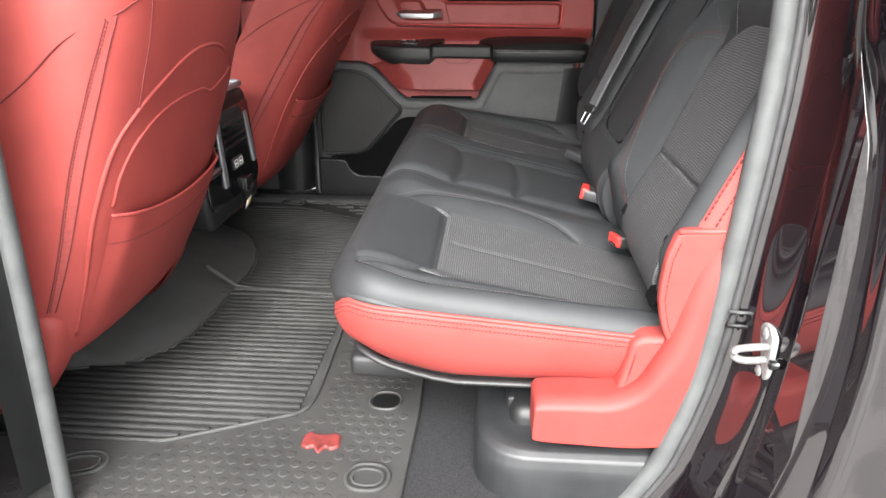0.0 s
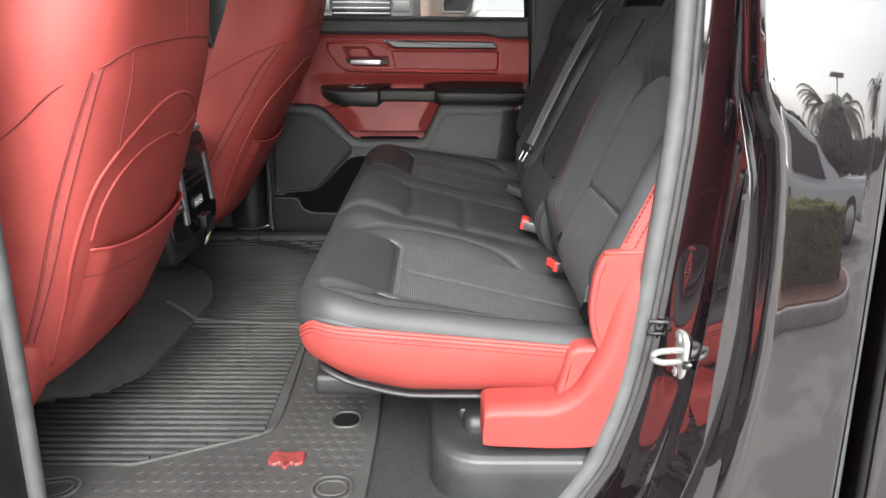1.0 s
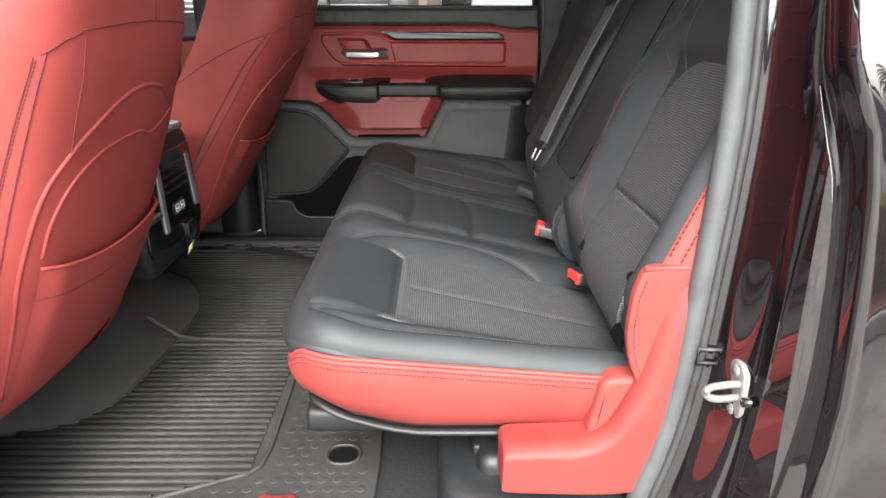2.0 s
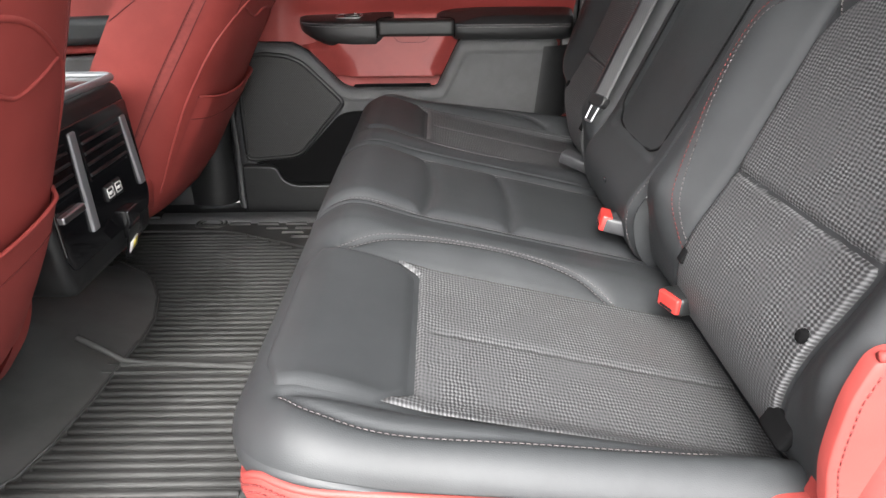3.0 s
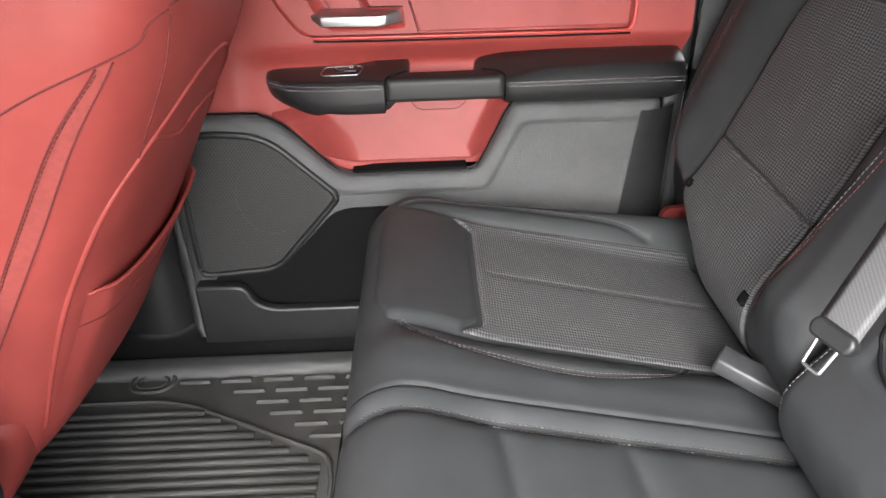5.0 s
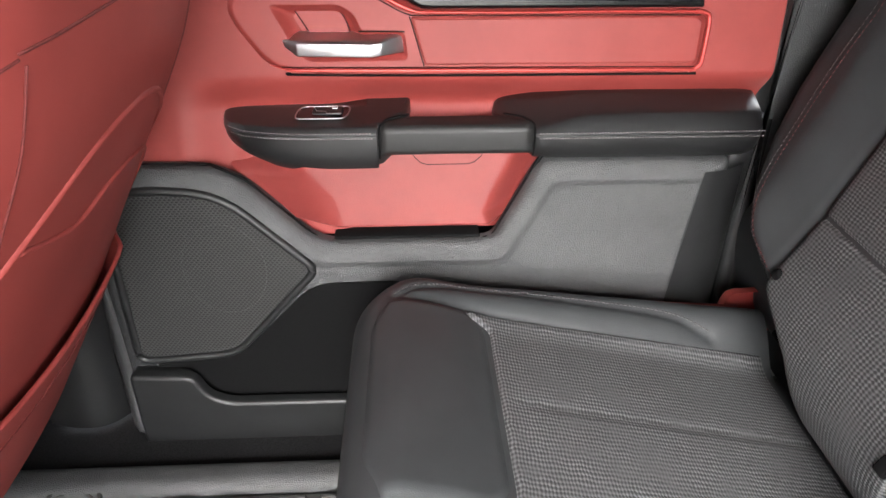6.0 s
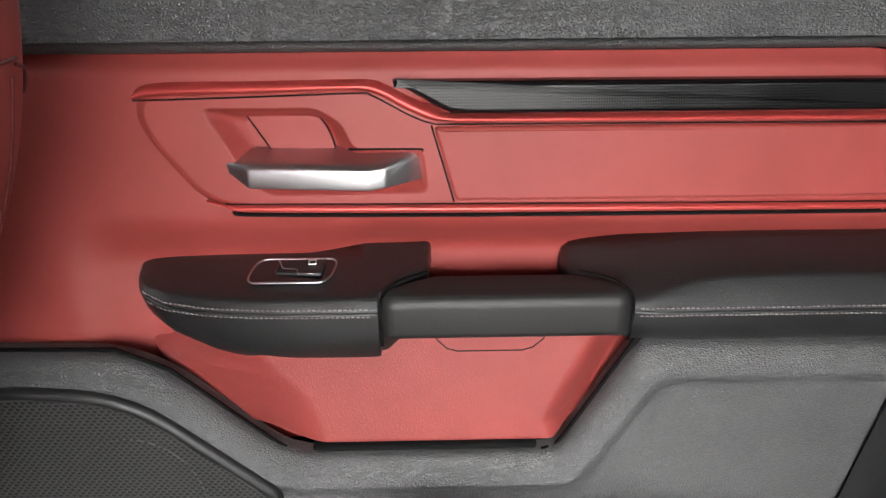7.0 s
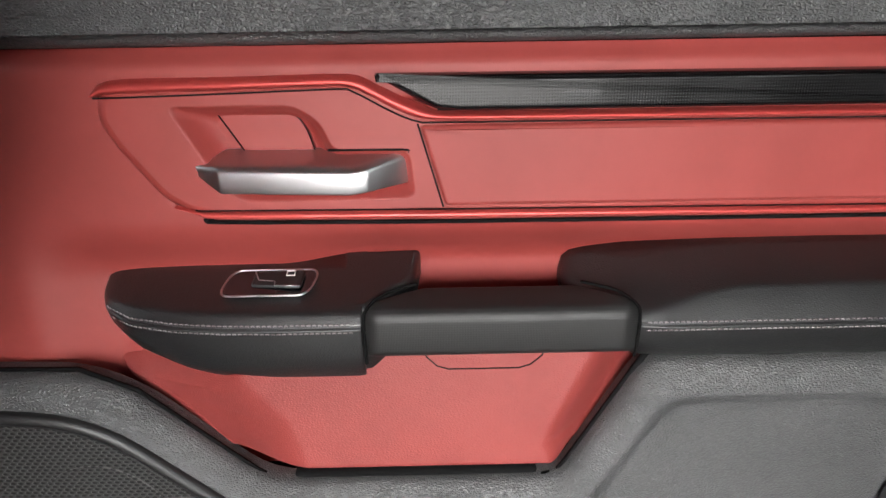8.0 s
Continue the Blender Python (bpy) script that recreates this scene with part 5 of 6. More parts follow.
for i in range(60):
    for j in range(60):
        x, y = -0.585 + 0.0270 * i + 0.0135 * (j % 2), 0.0363 + 0.0238 * j
        if x > 0.150 or y > 1.20:
            continue
        inside = y > 0.160 and x < -0.30 or x < -0.012 and y > 0.262 or (y > 0.178 + (x + 0.25) * 0.42 - 0.014 and x < -0.012)
        near = any(math.hypot((x - a) / ra, (y - b) / rb) < 1.25 for a, b, ra, rb in ((-0.376, 0.103, 0.052, 0.036), (0.107, 0.107, 0.043, 0.039), (0.105, 0.318, 0.038, 0.036), (0.011, 0.187, 0.040, 0.034)))
        if inside or near:
            continue
        hexa = [Vector((x + 0.0128 * math.cos(g), y + 0.0128 * math.sin(g))) for g in (math.pi / 6 + math.pi / 3 * k for k in range(6))]
        slab(hexa, lambda a, b, w, x=x, y=y: Vector((a, b, 0.5965 + w * (1.0 + 25 * (y - b)))), 0.0010, 0.0009, 1, bm=cells, run=0.006)
tagged(part("mat_embossing", cells, mat_tread, mat_ob), kind="stuff")
# far sill
sill = part("sill_plate", profile_sweep([(x, rounded([(1.462, 0.575), (1.465, 0.598), (1.480, 0.611), (1.510, 0.613), (1.524, 0.596), (1.540, 0.535), (1.700, 0.53), (1.700, 0.48), (1.462, 0.48)], 0.010)) for x in (-1.6, -0.35, -0.30, 0.25, 0.62)]), grey_trim)
tagged(sill, "grey plastic sill plate along the door opening", "sill", kind="structure")
bp = part("pillar_middle", sheet(lambda u, v: Vector((-0.50 + 0.135 * u - 0.05 * v * v + 0.02 * math.sin(math.pi * u), 1.63 + 0.02 * v + 0.045 * u * u - 0.02 * math.sin(math.pi * u), 0.59 + 1.25 * v)), 14, 20), black_trim)
tagged(bp, "dark grey trim on the middle pillar", "pillar", kind="structure")


# ---- front seats ----
def front_seat(name_y, sign, rear, px, label, top_shift=0.0):
    """A front seat seen from behind. name_y: its middle; sign: towards the door; rear: (z, x) of its back."""
    th = empty("front_seat", (-0.55, name_y, 0.60))
    tagged(th, label, "seat", group="front seats")
    zs = [r[0] for r in rear]
    line = smooth_line([Vector((x, 0, z)) for z, x in rear], 10)
    n = len(line) - 1
    half = 0.262

    def spine(v):
        i = v * n
        a = line[min(n, int(i))]
        b = line[min(n, int(i) + 1)]
        return a.lerp(b, i - int(i))

    def width(v):
        return half - 0.035 * smooth_step(0.16 - v, 0.0, 0.16) - 0.055 * smooth_step(v, 0.72, 1.0)

    def shell(u, v, swell=0.0):
        """u runs round the back from one front edge to the other; v up."""
        p = spine(v)
        g = math.pi * (u - 0.5)
        w = width(v)
        sx = math.copysign(abs(math.sin(g)) ** 0.38, g)
        cx = abs(math.cos(g)) ** 0.46
        deep = 0.26 - 0.06 * v
        y = w * sx
        x = p.x - deep + deep * cx + swell
        # shallow belly of the map-pocket panel
        inside = bump(y, 0.0, 0.17) * smooth_step(v, 0.05, 0.2) * smooth_step(0.80 - v, 0, 0.12)
        x += 0.012 * inside
        return Vector((x, name_y + y, p.z))

    heights = [(spine(k / 200).z, k / 200) for k in range(201)]

    def v_at(z):
        return float(np.interp(z, [h[0] for h in heights], [h[1] for h in heights]))

    b = part("backrest", sheet(lambda u, v: shell(u, v), 120, 80), red_leather, th, "red leather backrest shell")
    # seams: the panel line round the back, twin seams on the flank, the slanting shoulder seam
    def on_shell(y, v, lift=0.0015):
        w = width(v)
        k = max(-0.9999, min(0.9999, y / w))
        g = math.copysign(math.asin(min(1.0, abs(k) ** (1 / 0.38))), k)
        return shell(g / math.pi + 0.5, v) + Vector((lift, 0, 0))
    def flank(depth, v, side, lift=0.0012):
        """A point on the side, depth behind the rear line."""
        p = spine(v)
        deep = 0.26 - 0.06 * v
        c = max(0.0, 1 - depth / deep)
        g = math.acos(min(1.0, c ** (1 / 0.46)))
        q = shell(0.5 + side * g / math.pi, v)
        return q + Vector((0, side * lift, 0))
    def seam(points, r=0.0011, parent=None, lines=10):
        part("seam", tube(smooth_line(points, lines), r, 5), red_thread, parent or b)
    z_top = 1.330 + top_shift
    for side in (-1, 1):
        if sign < 0:
            left = [(0.056, 0.87), (0.058, 0.97), (0.059, 1.05), (0.057, 1.12), (0.048, 1.225), (0.037, 1.300)]
            right = [(0.046, 0.87), (0.045, 0.97), (0.044, 1.05), (0.042, 1.12), (0.034, 1.245), (0.027, 1.304)]
            shoulder = [(0.190, 1.165), (0.126, 1.222), (0.078, 1.276), (0.027, 1.306)]
        else:
            left = [(0.095, 0.87), (0.096, 0.95), (0.094, 1.05), (0.084, 1.147), (0.073, 1.227), (0.048, 1.288)]
            right = [(0.082, 0.87), (0.080, 0.95), (0.073, 1.03), (0.063, 1.126), (0.054, 1.224), (0.036, 1.292)]
            shoulder = [(0.220, 1.172), (0.188, 1.206), (0.161, 1.229), (0.100, 1.268), (0.050, 1.290), (0.022, 1.303)]
        lines = [smooth_line([Vector((d, 0, z + top_shift)) for d, z in row], 6) for row in (left, right)]
        seam([flank(p.x, v_at(p.z), side, 0.0008) for p in lines[0]], 0.0011, None, 2)
        seam([flank(p.x, v_at(p.z), side, 0.0008) for p in lines[1]], 0.0011, None, 2)
        n_l = len(lines[0]) - 1
        part("seam_band", sheet(lambda u, v: flank(lines[0][round(u * n_l)].x * (1 - v) + lines[1][round(u * n_l)].x * v, v_at(lines[0][round(u * n_l)].z * (1 - v) + lines[1][round(u * n_l)].z * v), side, 0.0005), n_l, 4), seam_red, b, "dark stitched band down the seat flank")
        part("stitching", stitches([flank(p.x - 0.003, v_at(p.z), side, 0.0012) for p in lines[0]], 0.006, 0.0007), red_thread, b)
        # panel line down the back, slanting seam over the flank
        seam([on_shell(side * y, v_at(z + top_shift), 0.0006) for y, z in ((0.178, 1.174), (0.179, 1.22), (0.176, 1.27), (0.174, 1.322))])
        seam([flank(d, v_at(z + top_shift), side, 0.0008) for d, z in shoulder] + [on_shell(side * y, v_at(z + top_shift), 0.0008) for y, z in ((0.205, 1.319), (0.180, 1.327))])
    seam([on_shell(y, v_at(z_top + 0.008 * (1 - (y / 0.18) ** 2)), 0.0008) for y in np.linspace(-0.18, 0.18, 13)], 0.0011, None, 3)
    seam([on_shell(0.03, v_at(z_top + 0.009 + 0.03 * k), 0.0008) for k in range(5)], 0.0011, None, 3)
    # padded back panel: outer welt, inner welt and the map pocket
    def arch(half_arc, lift, name, r):
        pts = [(-y, z) for y, z in half_arc] + [(y, z) for y, z in reversed(half_arc[:-1])]
        row = [on_shell(y, v_at(z + top_shift), lift) for y, z in pts]
        return part(name, tube(smooth_line(row, 8), r, 8), red_leather, b)
    outer = [(0.203, 0.81), (0.216, 0.92), (0.221, 1.02), (0.210, 1.118), (0.177, 1.172), (0.132, 1.205), (0.070, 1.234), (0.0, 1.244)]
    arch(outer, -0.0012, "back_panel_welt", 0.0040)
    inner = [(-0.198, 1.030), (-0.192, 1.081), (-0.165, 1.130), (-0.103, 1.163), (0.0, 1.172), (0.054, 1.161), (0.100, 1.170), (0.154, 1.188)]
    part("inner_welt", tube(smooth_line([on_shell(-sign * y, v_at(z + top_shift), 0.0) for y, z in inner], 8), 0.0030, 8), red_leather, b)
    def hem_z(y):
        return 0.994 + 0.022 * (abs(y) / 0.20) ** 2.0 + top_shift
    def pocket_at(u, v):
        y = -0.198 + 0.396 * u
        z = 0.80 + top_shift + (hem_z(y) - 0.80 - top_shift) * v
        k = smooth_step(min(u, 1 - u) * 0.36, 0.0, 0.03) * (0.2 + 0.8 * smooth_step(v, 0.0, 1.0))
        return on_shell(y, v_at(z), 0.001 + 0.012 * k)
    pk = part("map_pocket", sheet(pocket_at, 40, 20), red_leather, b, "red leather map pocket")
    part("pocket_hem", tube([pocket_at(k / 40, 1.0) for k in range(41)], 0.0030, 6), red_leather, pk)
    part("seam", tube([pocket_at(k / 40, 0.78) + Vector((0.0006, 0, 0)) for k in range(41)], 0.0009, 5), red_thread, pk)
    # seat cushion with its side bolster, and the base on its rails
    z0 = 0.60
    def cushion_at(u, v):
        g = 2 * math.pi * u
        cy, cz = math.copysign(abs(math.cos(g)) ** 0.6, math.cos(g)), math.copysign(abs(math.sin(g)) ** 0.6, math.sin(g))
        k = 1.0 - 0.35 * smooth_step(v, 0.90, 1.0) - 0.30 * smooth_step(0.06 - v, 0.0, 0.06)
        return Vector((px - 0.62 + 0.60 * v, name_y + 0.268 * cy * k, 0.835 + 0.075 * cz * k - 0.03 * v))
    part("seat_cushion", sheet(cushion_at, 36, 24, True), red_leather, th)
    for side in (-1, 1):
        side_pts = [(px + 0.010, 0.862), (px - 0.012, 0.775), (px - 0.085, 0.675), (px - 0.50, 0.675), (px - 0.50, 0.875), (px - 0.055, 0.878)]
        part("cushion_bolster", slab(rounded(side_pts, [0.03, 0.04, 0.04, 0.02, 0.02, 0.03]), lambda x, z, w: Vector((x, name_y + side * (0.195 + w), z)), 0.062, 0.026, 6), red_leather, th, "red leather cushion side")
    part("seat_base", box((px - 0.55, name_y - 0.17, 0.60), (px - 0.20, name_y + 0.17, 0.77), 0.02), black_trim, th)
    for side in (-1, 1):
        part("seat_rail", box((px - 0.60, name_y + side * 0.17 - 0.02, 0.585), (px - 0.16, name_y + side * 0.17 + 0.02, 0.615), 0.004), black_trim, th)
    return th


front_seat(0.365, -1, [(0.735, -0.470), (0.752, -0.405), (0.81, -0.357), (0.95, -0.290), (1.14, -0.222), (1.30, -0.172), (1.45, -0.145), (1.58, -0.145)], -0.372, "red leather driver's seat with a map pocket behind")
front_seat(1.325, 1, [(0.715, -0.500), (0.730, -0.432), (0.79, -0.372), (0.95, -0.286), (1.14, -0.184), (1.28, -0.112), (1.42, -0.070), (1.56, -0.055)], -0.380, "red leather passenger seat with a map pocket behind")

# ---- centre console ----
con = empty("centre_console", (-0.45, MID, 0.60))
tagged(con, "black centre console with rear vents and power sockets", "console")
def con_place(y, z, w):
    """The console's rear face leans forward towards the floor."""
    return Vector((-0.352 + 0.012 * smooth_step(z, 1.02, 0.85) + w, y, z))
body = rounded([(0.665, 0.79), (0.975, 0.79), (0.992, 0.85), (0.996, 1.045), (0.978, 1.078), (0.660, 1.078), (0.642, 1.045), (0.648, 0.85)], 0.02)
part("console_body", slab(body, lambda y, z, w: con_place(y, z, w - 0.60), 0.60, 0.016, 4), black_trim, con, "grained black console body")
part("console_lid", slab(rounded([(-0.98, 0.660), (-0.365, 0.660), (-0.365, 0.980), (-0.98, 0.980)], 0.04), lambda x, y, w: Vector((x, y, 1.074 + w)), 0.012, 0.006, 3), black_leather, con)
part("tray_rim", tube([Vector((x, y, 1.088)) for x, y in [(p.x, p.y) for p in rounded([(-0.60, 0.672), (-0.358, 0.672), (-0.352, 0.97), (-0.60, 0.97)], 0.03)]], 0.007, 8, True), silver_paint, con, "dull chrome tray rim")
part("tray_well", slab(rounded([(-0.585, 0.686), (-0.374, 0.686), (-0.370, 0.956), (-0.585, 0.956)], 0.02), lambda x, y, w: Vector((x, y, 1.084 + w)), 0.0025, 0.001, 1), gloss_black, con)
part("vent_panel", slab(rounded([(0.675, 0.835), (0.968, 0.835), (0.982, 0.86), (0.982, 1.045), (0.660, 1.045), (0.660, 0.86)], 0.01), con_place, 0.004, 0.002, 1), gloss_black, con)
for y0, y1, z0, z1 in ((0.768, 0.758, 1.035, 0.872), (0.950, 0.962, 1.020, 0.886)):
    part("vent_bar", slab(rounded([(y1 - 0.011, z1), (y1 + 0.011, z1), (y0 + 0.011, z0), (y0 - 0.011, z0)], 0.004), con_place, 0.008, 0.003, 2), silver_paint, con, "satin silver upright bar")
for ya, yb in ((0.785, 0.935), (0.668, 0.745)):
    vent = part("air_vent", slab(rounded([(ya, 0.945), (yb, 0.945), (yb, 1.025), (ya, 1.025)], 0.006), con_place, 0.006, 0.002, 1), gloss_black, con)
    for k in range(4):
        part("louvre", slab(rounded([(ya + 0.005, 0.954 + 0.018 * k), (yb - 0.005, 0.954 + 0.018 * k), (yb - 0.005, 0.959 + 0.018 * k), (ya + 0.005, 0.959 + 0.018 * k)], 0.001), lambda y, z, w: con_place(y, z, w + 0.004), 0.006, 0.002, 1), black_trim, vent)
for y in (0.833, 0.864):
    port = part("power_port", slab(rounded([(y - 0.014, 0.898), (y + 0.014, 0.898), (y + 0.014, 0.926), (y - 0.014, 0.926)], 0.003), con_place, 0.007, 0.001, 1), black_trim, con)
    part("port_frame", tube([con_place(p.x, p.y, 0.0072) for p in rounded([(y - 0.010, 0.904), (y + 0.010, 0.904), (y + 0.010, 0.920), (y - 0.010, 0.920)], 0.002)], 0.0012, 5, True), label_white, port)
    part("port_tongue", box(tuple(con_place(y - 0.007, 0.910, 0.006)), tuple(con_place(y + 0.007, 0.914, 0.010)), 0), label_white, port)
part("socket_bar", slab(rounded([(0.665, 0.918), (0.735, 0.918), (0.735, 0.930), (0.665, 0.930)], 0.003), con_place, 0.014, 0.003, 2), satin, con)
flapc = part("socket_cover", slab(rounded([(0.855, 0.815), (0.900, 0.815), (0.900, 0.868), (0.855, 0.868)], 0.004), con_place, 0.016, 0.003, 2), gloss_black, con)
tag_m = Matrix.Translation((-0.326, 0.852, 0.815)) @ Euler((0.25, 0.35, 0)).to_matrix().to_4x4()
tag = part("hanging_tag", moved(box((-0.001, -0.020, -0.030), (0.003, 0.020, 0.040), 0.001), tag_m), gloss_black, con, "small black tag with a pale sticker")
part("sticker", moved(box((0.0032, -0.015, -0.022), (0.0040, 0.015, 0.004), 0), tag_m), label_white, tag)
part("sticker_band", moved(box((0.0040, -0.002, -0.020), (0.0044, 0.013, 0.000), 0), tag_m), label_yellow, tag)
part("console_foot", slab(rounded([(0.66, 0.60), (0.98, 0.60), (0.985, 0.80), (0.655, 0.80)], 0.02), lambda y, z, w: Vector((-1.08 + w, y, z)), 0.42, 0.02, 3), carpet, con)

# ---- belts and buckles ----
def buckle(at, turn, tilt, grey, height, inset=False):
    th = empty("belt_buckle", at)
    tagged(th, "seat-belt buckle with a red release button" if not grey else "grey seat-belt buckle lying on the cushion", "seat belt buckle", group="rear belt buckles")
    m = Matrix.Translation(at) @ Euler((0, tilt, turn)).to_matrix().to_4x4()
    part("buckle_body", moved(box((-0.050, -0.022, 0.0), (height, 0.022, 0.026), 0.006, 3), m), grey, th)
    part("release_button", moved(box((-0.0545, -0.0195, 0.0025), (-0.045, 0.0195, 0.0245), 0.003, 2) if inset else box((-0.055, -0.0205, 0.001), (-0.038, 0.0205, 0.0275), 0.003, 2), m), buckle_red, th, "bright red release button")
    part("buckle_slot", moved(box((-0.0556, -0.012, 0.005), (-0.045, 0.012, 0.0085), 0.0005, 1), m), gloss_black, th)
    part("buckle_strap", moved(box((height - 0.004, -0.014, 0.006), (height + 0.035, 0.014, 0.014), 0.003, 2), m), black_trim, th)
    return th


buckle((0.580, 0.502, 0.860), radians(20), radians(2), black_trim, 0.044, True)
buckle((0.543, 0.720, 0.870), radians(-8), radians(13), buckle_grey, 0.034)
lone = empty("belt_buckle", (0.53, 1.11, 0.865))
tagged(lone, "grey seat-belt buckle lying on the cushion", "seat belt buckle", group="rear belt buckles")
m4 = Matrix.Translation((0.535, 1.100, 0.862)) @ Euler((0.1, 0.25, radians(-35))).to_matrix().to_4x4()
part("buckle_body", moved(box((-0.045, -0.017, 0.0), (0.045, 0.017, 0.024), 0.004, 2), m4), buckle_grey, lone)
part("buckle_strap", moved(box((0.04, -0.014, 0.004), (0.085, 0.014, 0.014), 0.003, 2), m4), black_trim, lone)

belt = empty("seat_belt", (0.55, 0.97, 1.02))
tagged(belt, "grey middle seat belt hanging down the backrest with its tongue", "seat belt")
b0, b1 = Vector((0.532, 0.971, 1.033)), Vector((0.705, 1.022, 1.385))
def strap(a, b, width, sag, n=20, side=(0.38, 1.0, 0.0)):
    t = (b - a).normalized()
    side = Vector(side)
    side = (side - t * side.dot(t)).normalized()
    nrm = t.cross(side)
    bm = bmesh.new()
    rows = []
    for k in range(n + 1):
        f = k / n
        c = a.lerp(b, f) - nrm * (sag * math.sin(math.pi * f))
        rows.append([bm.verts.new(c + side * (width / 2 * g) + nrm * h) for g, h in ((-1, 0), (-0.6, 0.0006), (0.6, 0.0006), (1, 0), (0.6, -0.0008), (-0.6, -0.0008))])
    for p, q in zip(rows, rows[1:]):
        for k in range(6):
            bm.faces.new((p[k], p[(k + 1) % 6], q[(k + 1) % 6], q[k]))
    return bm
part("webbing", strap(b0, b1, 0.046, 0.004, side=(0.30, -0.94, -0.12)), belt_web, belt)
ALONG = (b1 - b0).normalized()
ACROSS = Vector((0.30, -0.94, -0.12))
ACROSS = (ACROSS - ALONG * ACROSS.dot(ALONG)).normalized()
def tongue_at(u, v, w):
    """u across the strap, v up along it, w proud of it."""
    return b0 + ACROSS * u + ALONG * v - ALONG.cross(ACROSS) * w
cover = rounded([(-0.021, -0.011), (0.021, -0.011), (0.026, 0.001), (0.021, 0.011), (-0.021, 0.011), (-0.026, 0.001)], 0.006)
part("tongue_cover", slab([Vector(p) for p in cover], lambda u, v, w: tongue_at(u, v, w - 0.007), 0.014, 0.004, 3), black_trim, belt)
tg = rounded([(-0.010, -0.040), (0.010, -0.040), (0.012, -0.009), (-0.012, -0.009)], 0.003)
part("tongue", tube([tongue_at(p.x, p.y, 0) for p in tg], 0.0020, 6, True), satin, belt, "bright steel belt tongue")
part("belt_guide", tube([Vector((0.702 + 0.02 * math.cos(g), 1.024 + 0.028 * math.sin(g), 1.395 + 0.03 * math.cos(g))) for g in (2 * math.pi * k / 20 for k in range(20))], 0.007, 8, True), black_trim, belt)
part("lower_webbing", strap(Vector((0.560, 0.690, 0.860)), Vector((0.600, 0.660, 1.02)), 0.042, 0.0), black_trim, belt)
ob = empty("seat_belt", (0.72, 1.60, 1.3))
tagged(ob, "seat belt on the rear pillar with its buckle tongue", "seat belt")
part("webbing", strap(Vector((0.72, 1.62, 1.20)), Vector((0.74, 1.62, 1.75)), 0.046, 0.0), black_trim, ob)
part("tongue", moved(box((-0.012, -0.028, -0.03), (0.004, 0.028, 0.03), 0.004), Matrix.Translation((0.705, 1.60, 1.345))), black_trim, ob)

# ---- far rear quarter trim ----
q = part("pillar_rear", sheet(lambda u, v: Vector((0.615 + 0.41 * u + 0.02 * v, 1.665 + 0.02 * math.sin(math.pi * u), 0.585 + 1.28 * v)), 10, 16), grey_trim)
tagged(q, "dark grey trim on the rear pillar", "pillar", kind="structure")
part("opening_edge", box((0.600, 1.695, 0.50), (0.640, 1.77, 1.86), 0.006), black_trim, q)
part("door_seal", tube([(0.614, 1.660, 0.60), (0.617, 1.660, 0.95), (0.621, 1.668, 1.30), (0.60, 1.655, 1.70)], 0.013, 8), rubber, q)

# ---- near side: painted opening of the body ----
def cut_x(z):
    """The opening's rear edge at a height: upright above, sweeping forward below."""
    pts = [(0.45, 0.41), (0.60, 0.522), (0.67, 0.562), (0.75, 0.586), (0.81, 0.600), (0.89, 0.612), (0.98, 0.620), (1.11, 0.630), (1.205, 0.636), (1.27, 0.637), (1.40, 0.634), (1.60, 0.622), (1.80, 0.592)]
    for (za, xa), (zb, xb) in zip(pts, pts[1:]):
        if z <= zb:
            t = (z - za) / (zb - za)
            t = max(0.0, t)
            return xa + (xb - xa) * t
    return pts[-1][1]
JAMB = [(0.000, 0.108, 1.0), (0.008, 0.104, 1.0), (0.012, 0.094, 1.0), (0.016, 0.088, 1.0), (0.023, 0.086, 0.97), (0.027, 0.081, 0.96), (0.034, 0.068, 0.94), (0.044, 0.044, 0.92), (0.050, 0.032, 0.90), (0.054, 0.027, 0.88), (0.064, 0.014, 0.86),
        (0.080, -0.005, 0.80), (0.096, -0.024, 0.72), (0.108, -0.039, 0.66), (0.112, -0.045, 0.62), (0.115, -0.053, 0.58), (0.118, -0.060, 0.54), (0.122, -0.0645, 0.50), (0.128, -0.0682, 0.43), (0.138, -0.0696, 0.37), (0.150, -0.0704, 0.32), (0.166, -0.0712, 0.26), (0.182, -0.0717, 0.20), (0.198, -0.0719, 0.15), (0.216, -0.0714, 0.10), (0.232, -0.0698, 0.06), (0.240, -0.066, 0.04), (0.243, -0.058, 0.02), (0.244, -0.02, 0.0), (0.244, 0.10, 0.0)]
def panel_lead(z):
    """The side panel's front edge leads forward above the waist, with a kink near the glass."""
    return float(np.interp(z, [0.4, 0.75, 0.96, 1.08, 1.18, 1.24, 1.30, 1.40, 1.85], LEAD))
LEAD = [-0.020, -0.020, -0.0145, -0.0195, -0.0285, -0.039, -0.0645, -0.074, -0.080]
def jamb_at(u, v):
    fine_n = len(JAMB_FINE) - 1
    x, y, k = JAMB_FINE[round(u * fine_n)]
    z = 0.40 + 1.48 * v
    out = smooth_step(0.02 - y, 0.0, 0.07)
    lean = 0.105 * (z - 1.0) + 0.06 * smooth_step(z, 1.36, 1.85)
    x += panel_lead(z) * (smooth_step(x, 0.040, 0.112) - 0.8 * smooth_step(x, 0.150, 0.236))
    return Vector((0.612 + x + (cut_x(z) - 0.612) * k, y + lean * (0.35 + 0.65 * out), z))
JAMB_FINE = [tuple(p) for p in smooth_line([Vector(j) for j in JAMB], 4)]
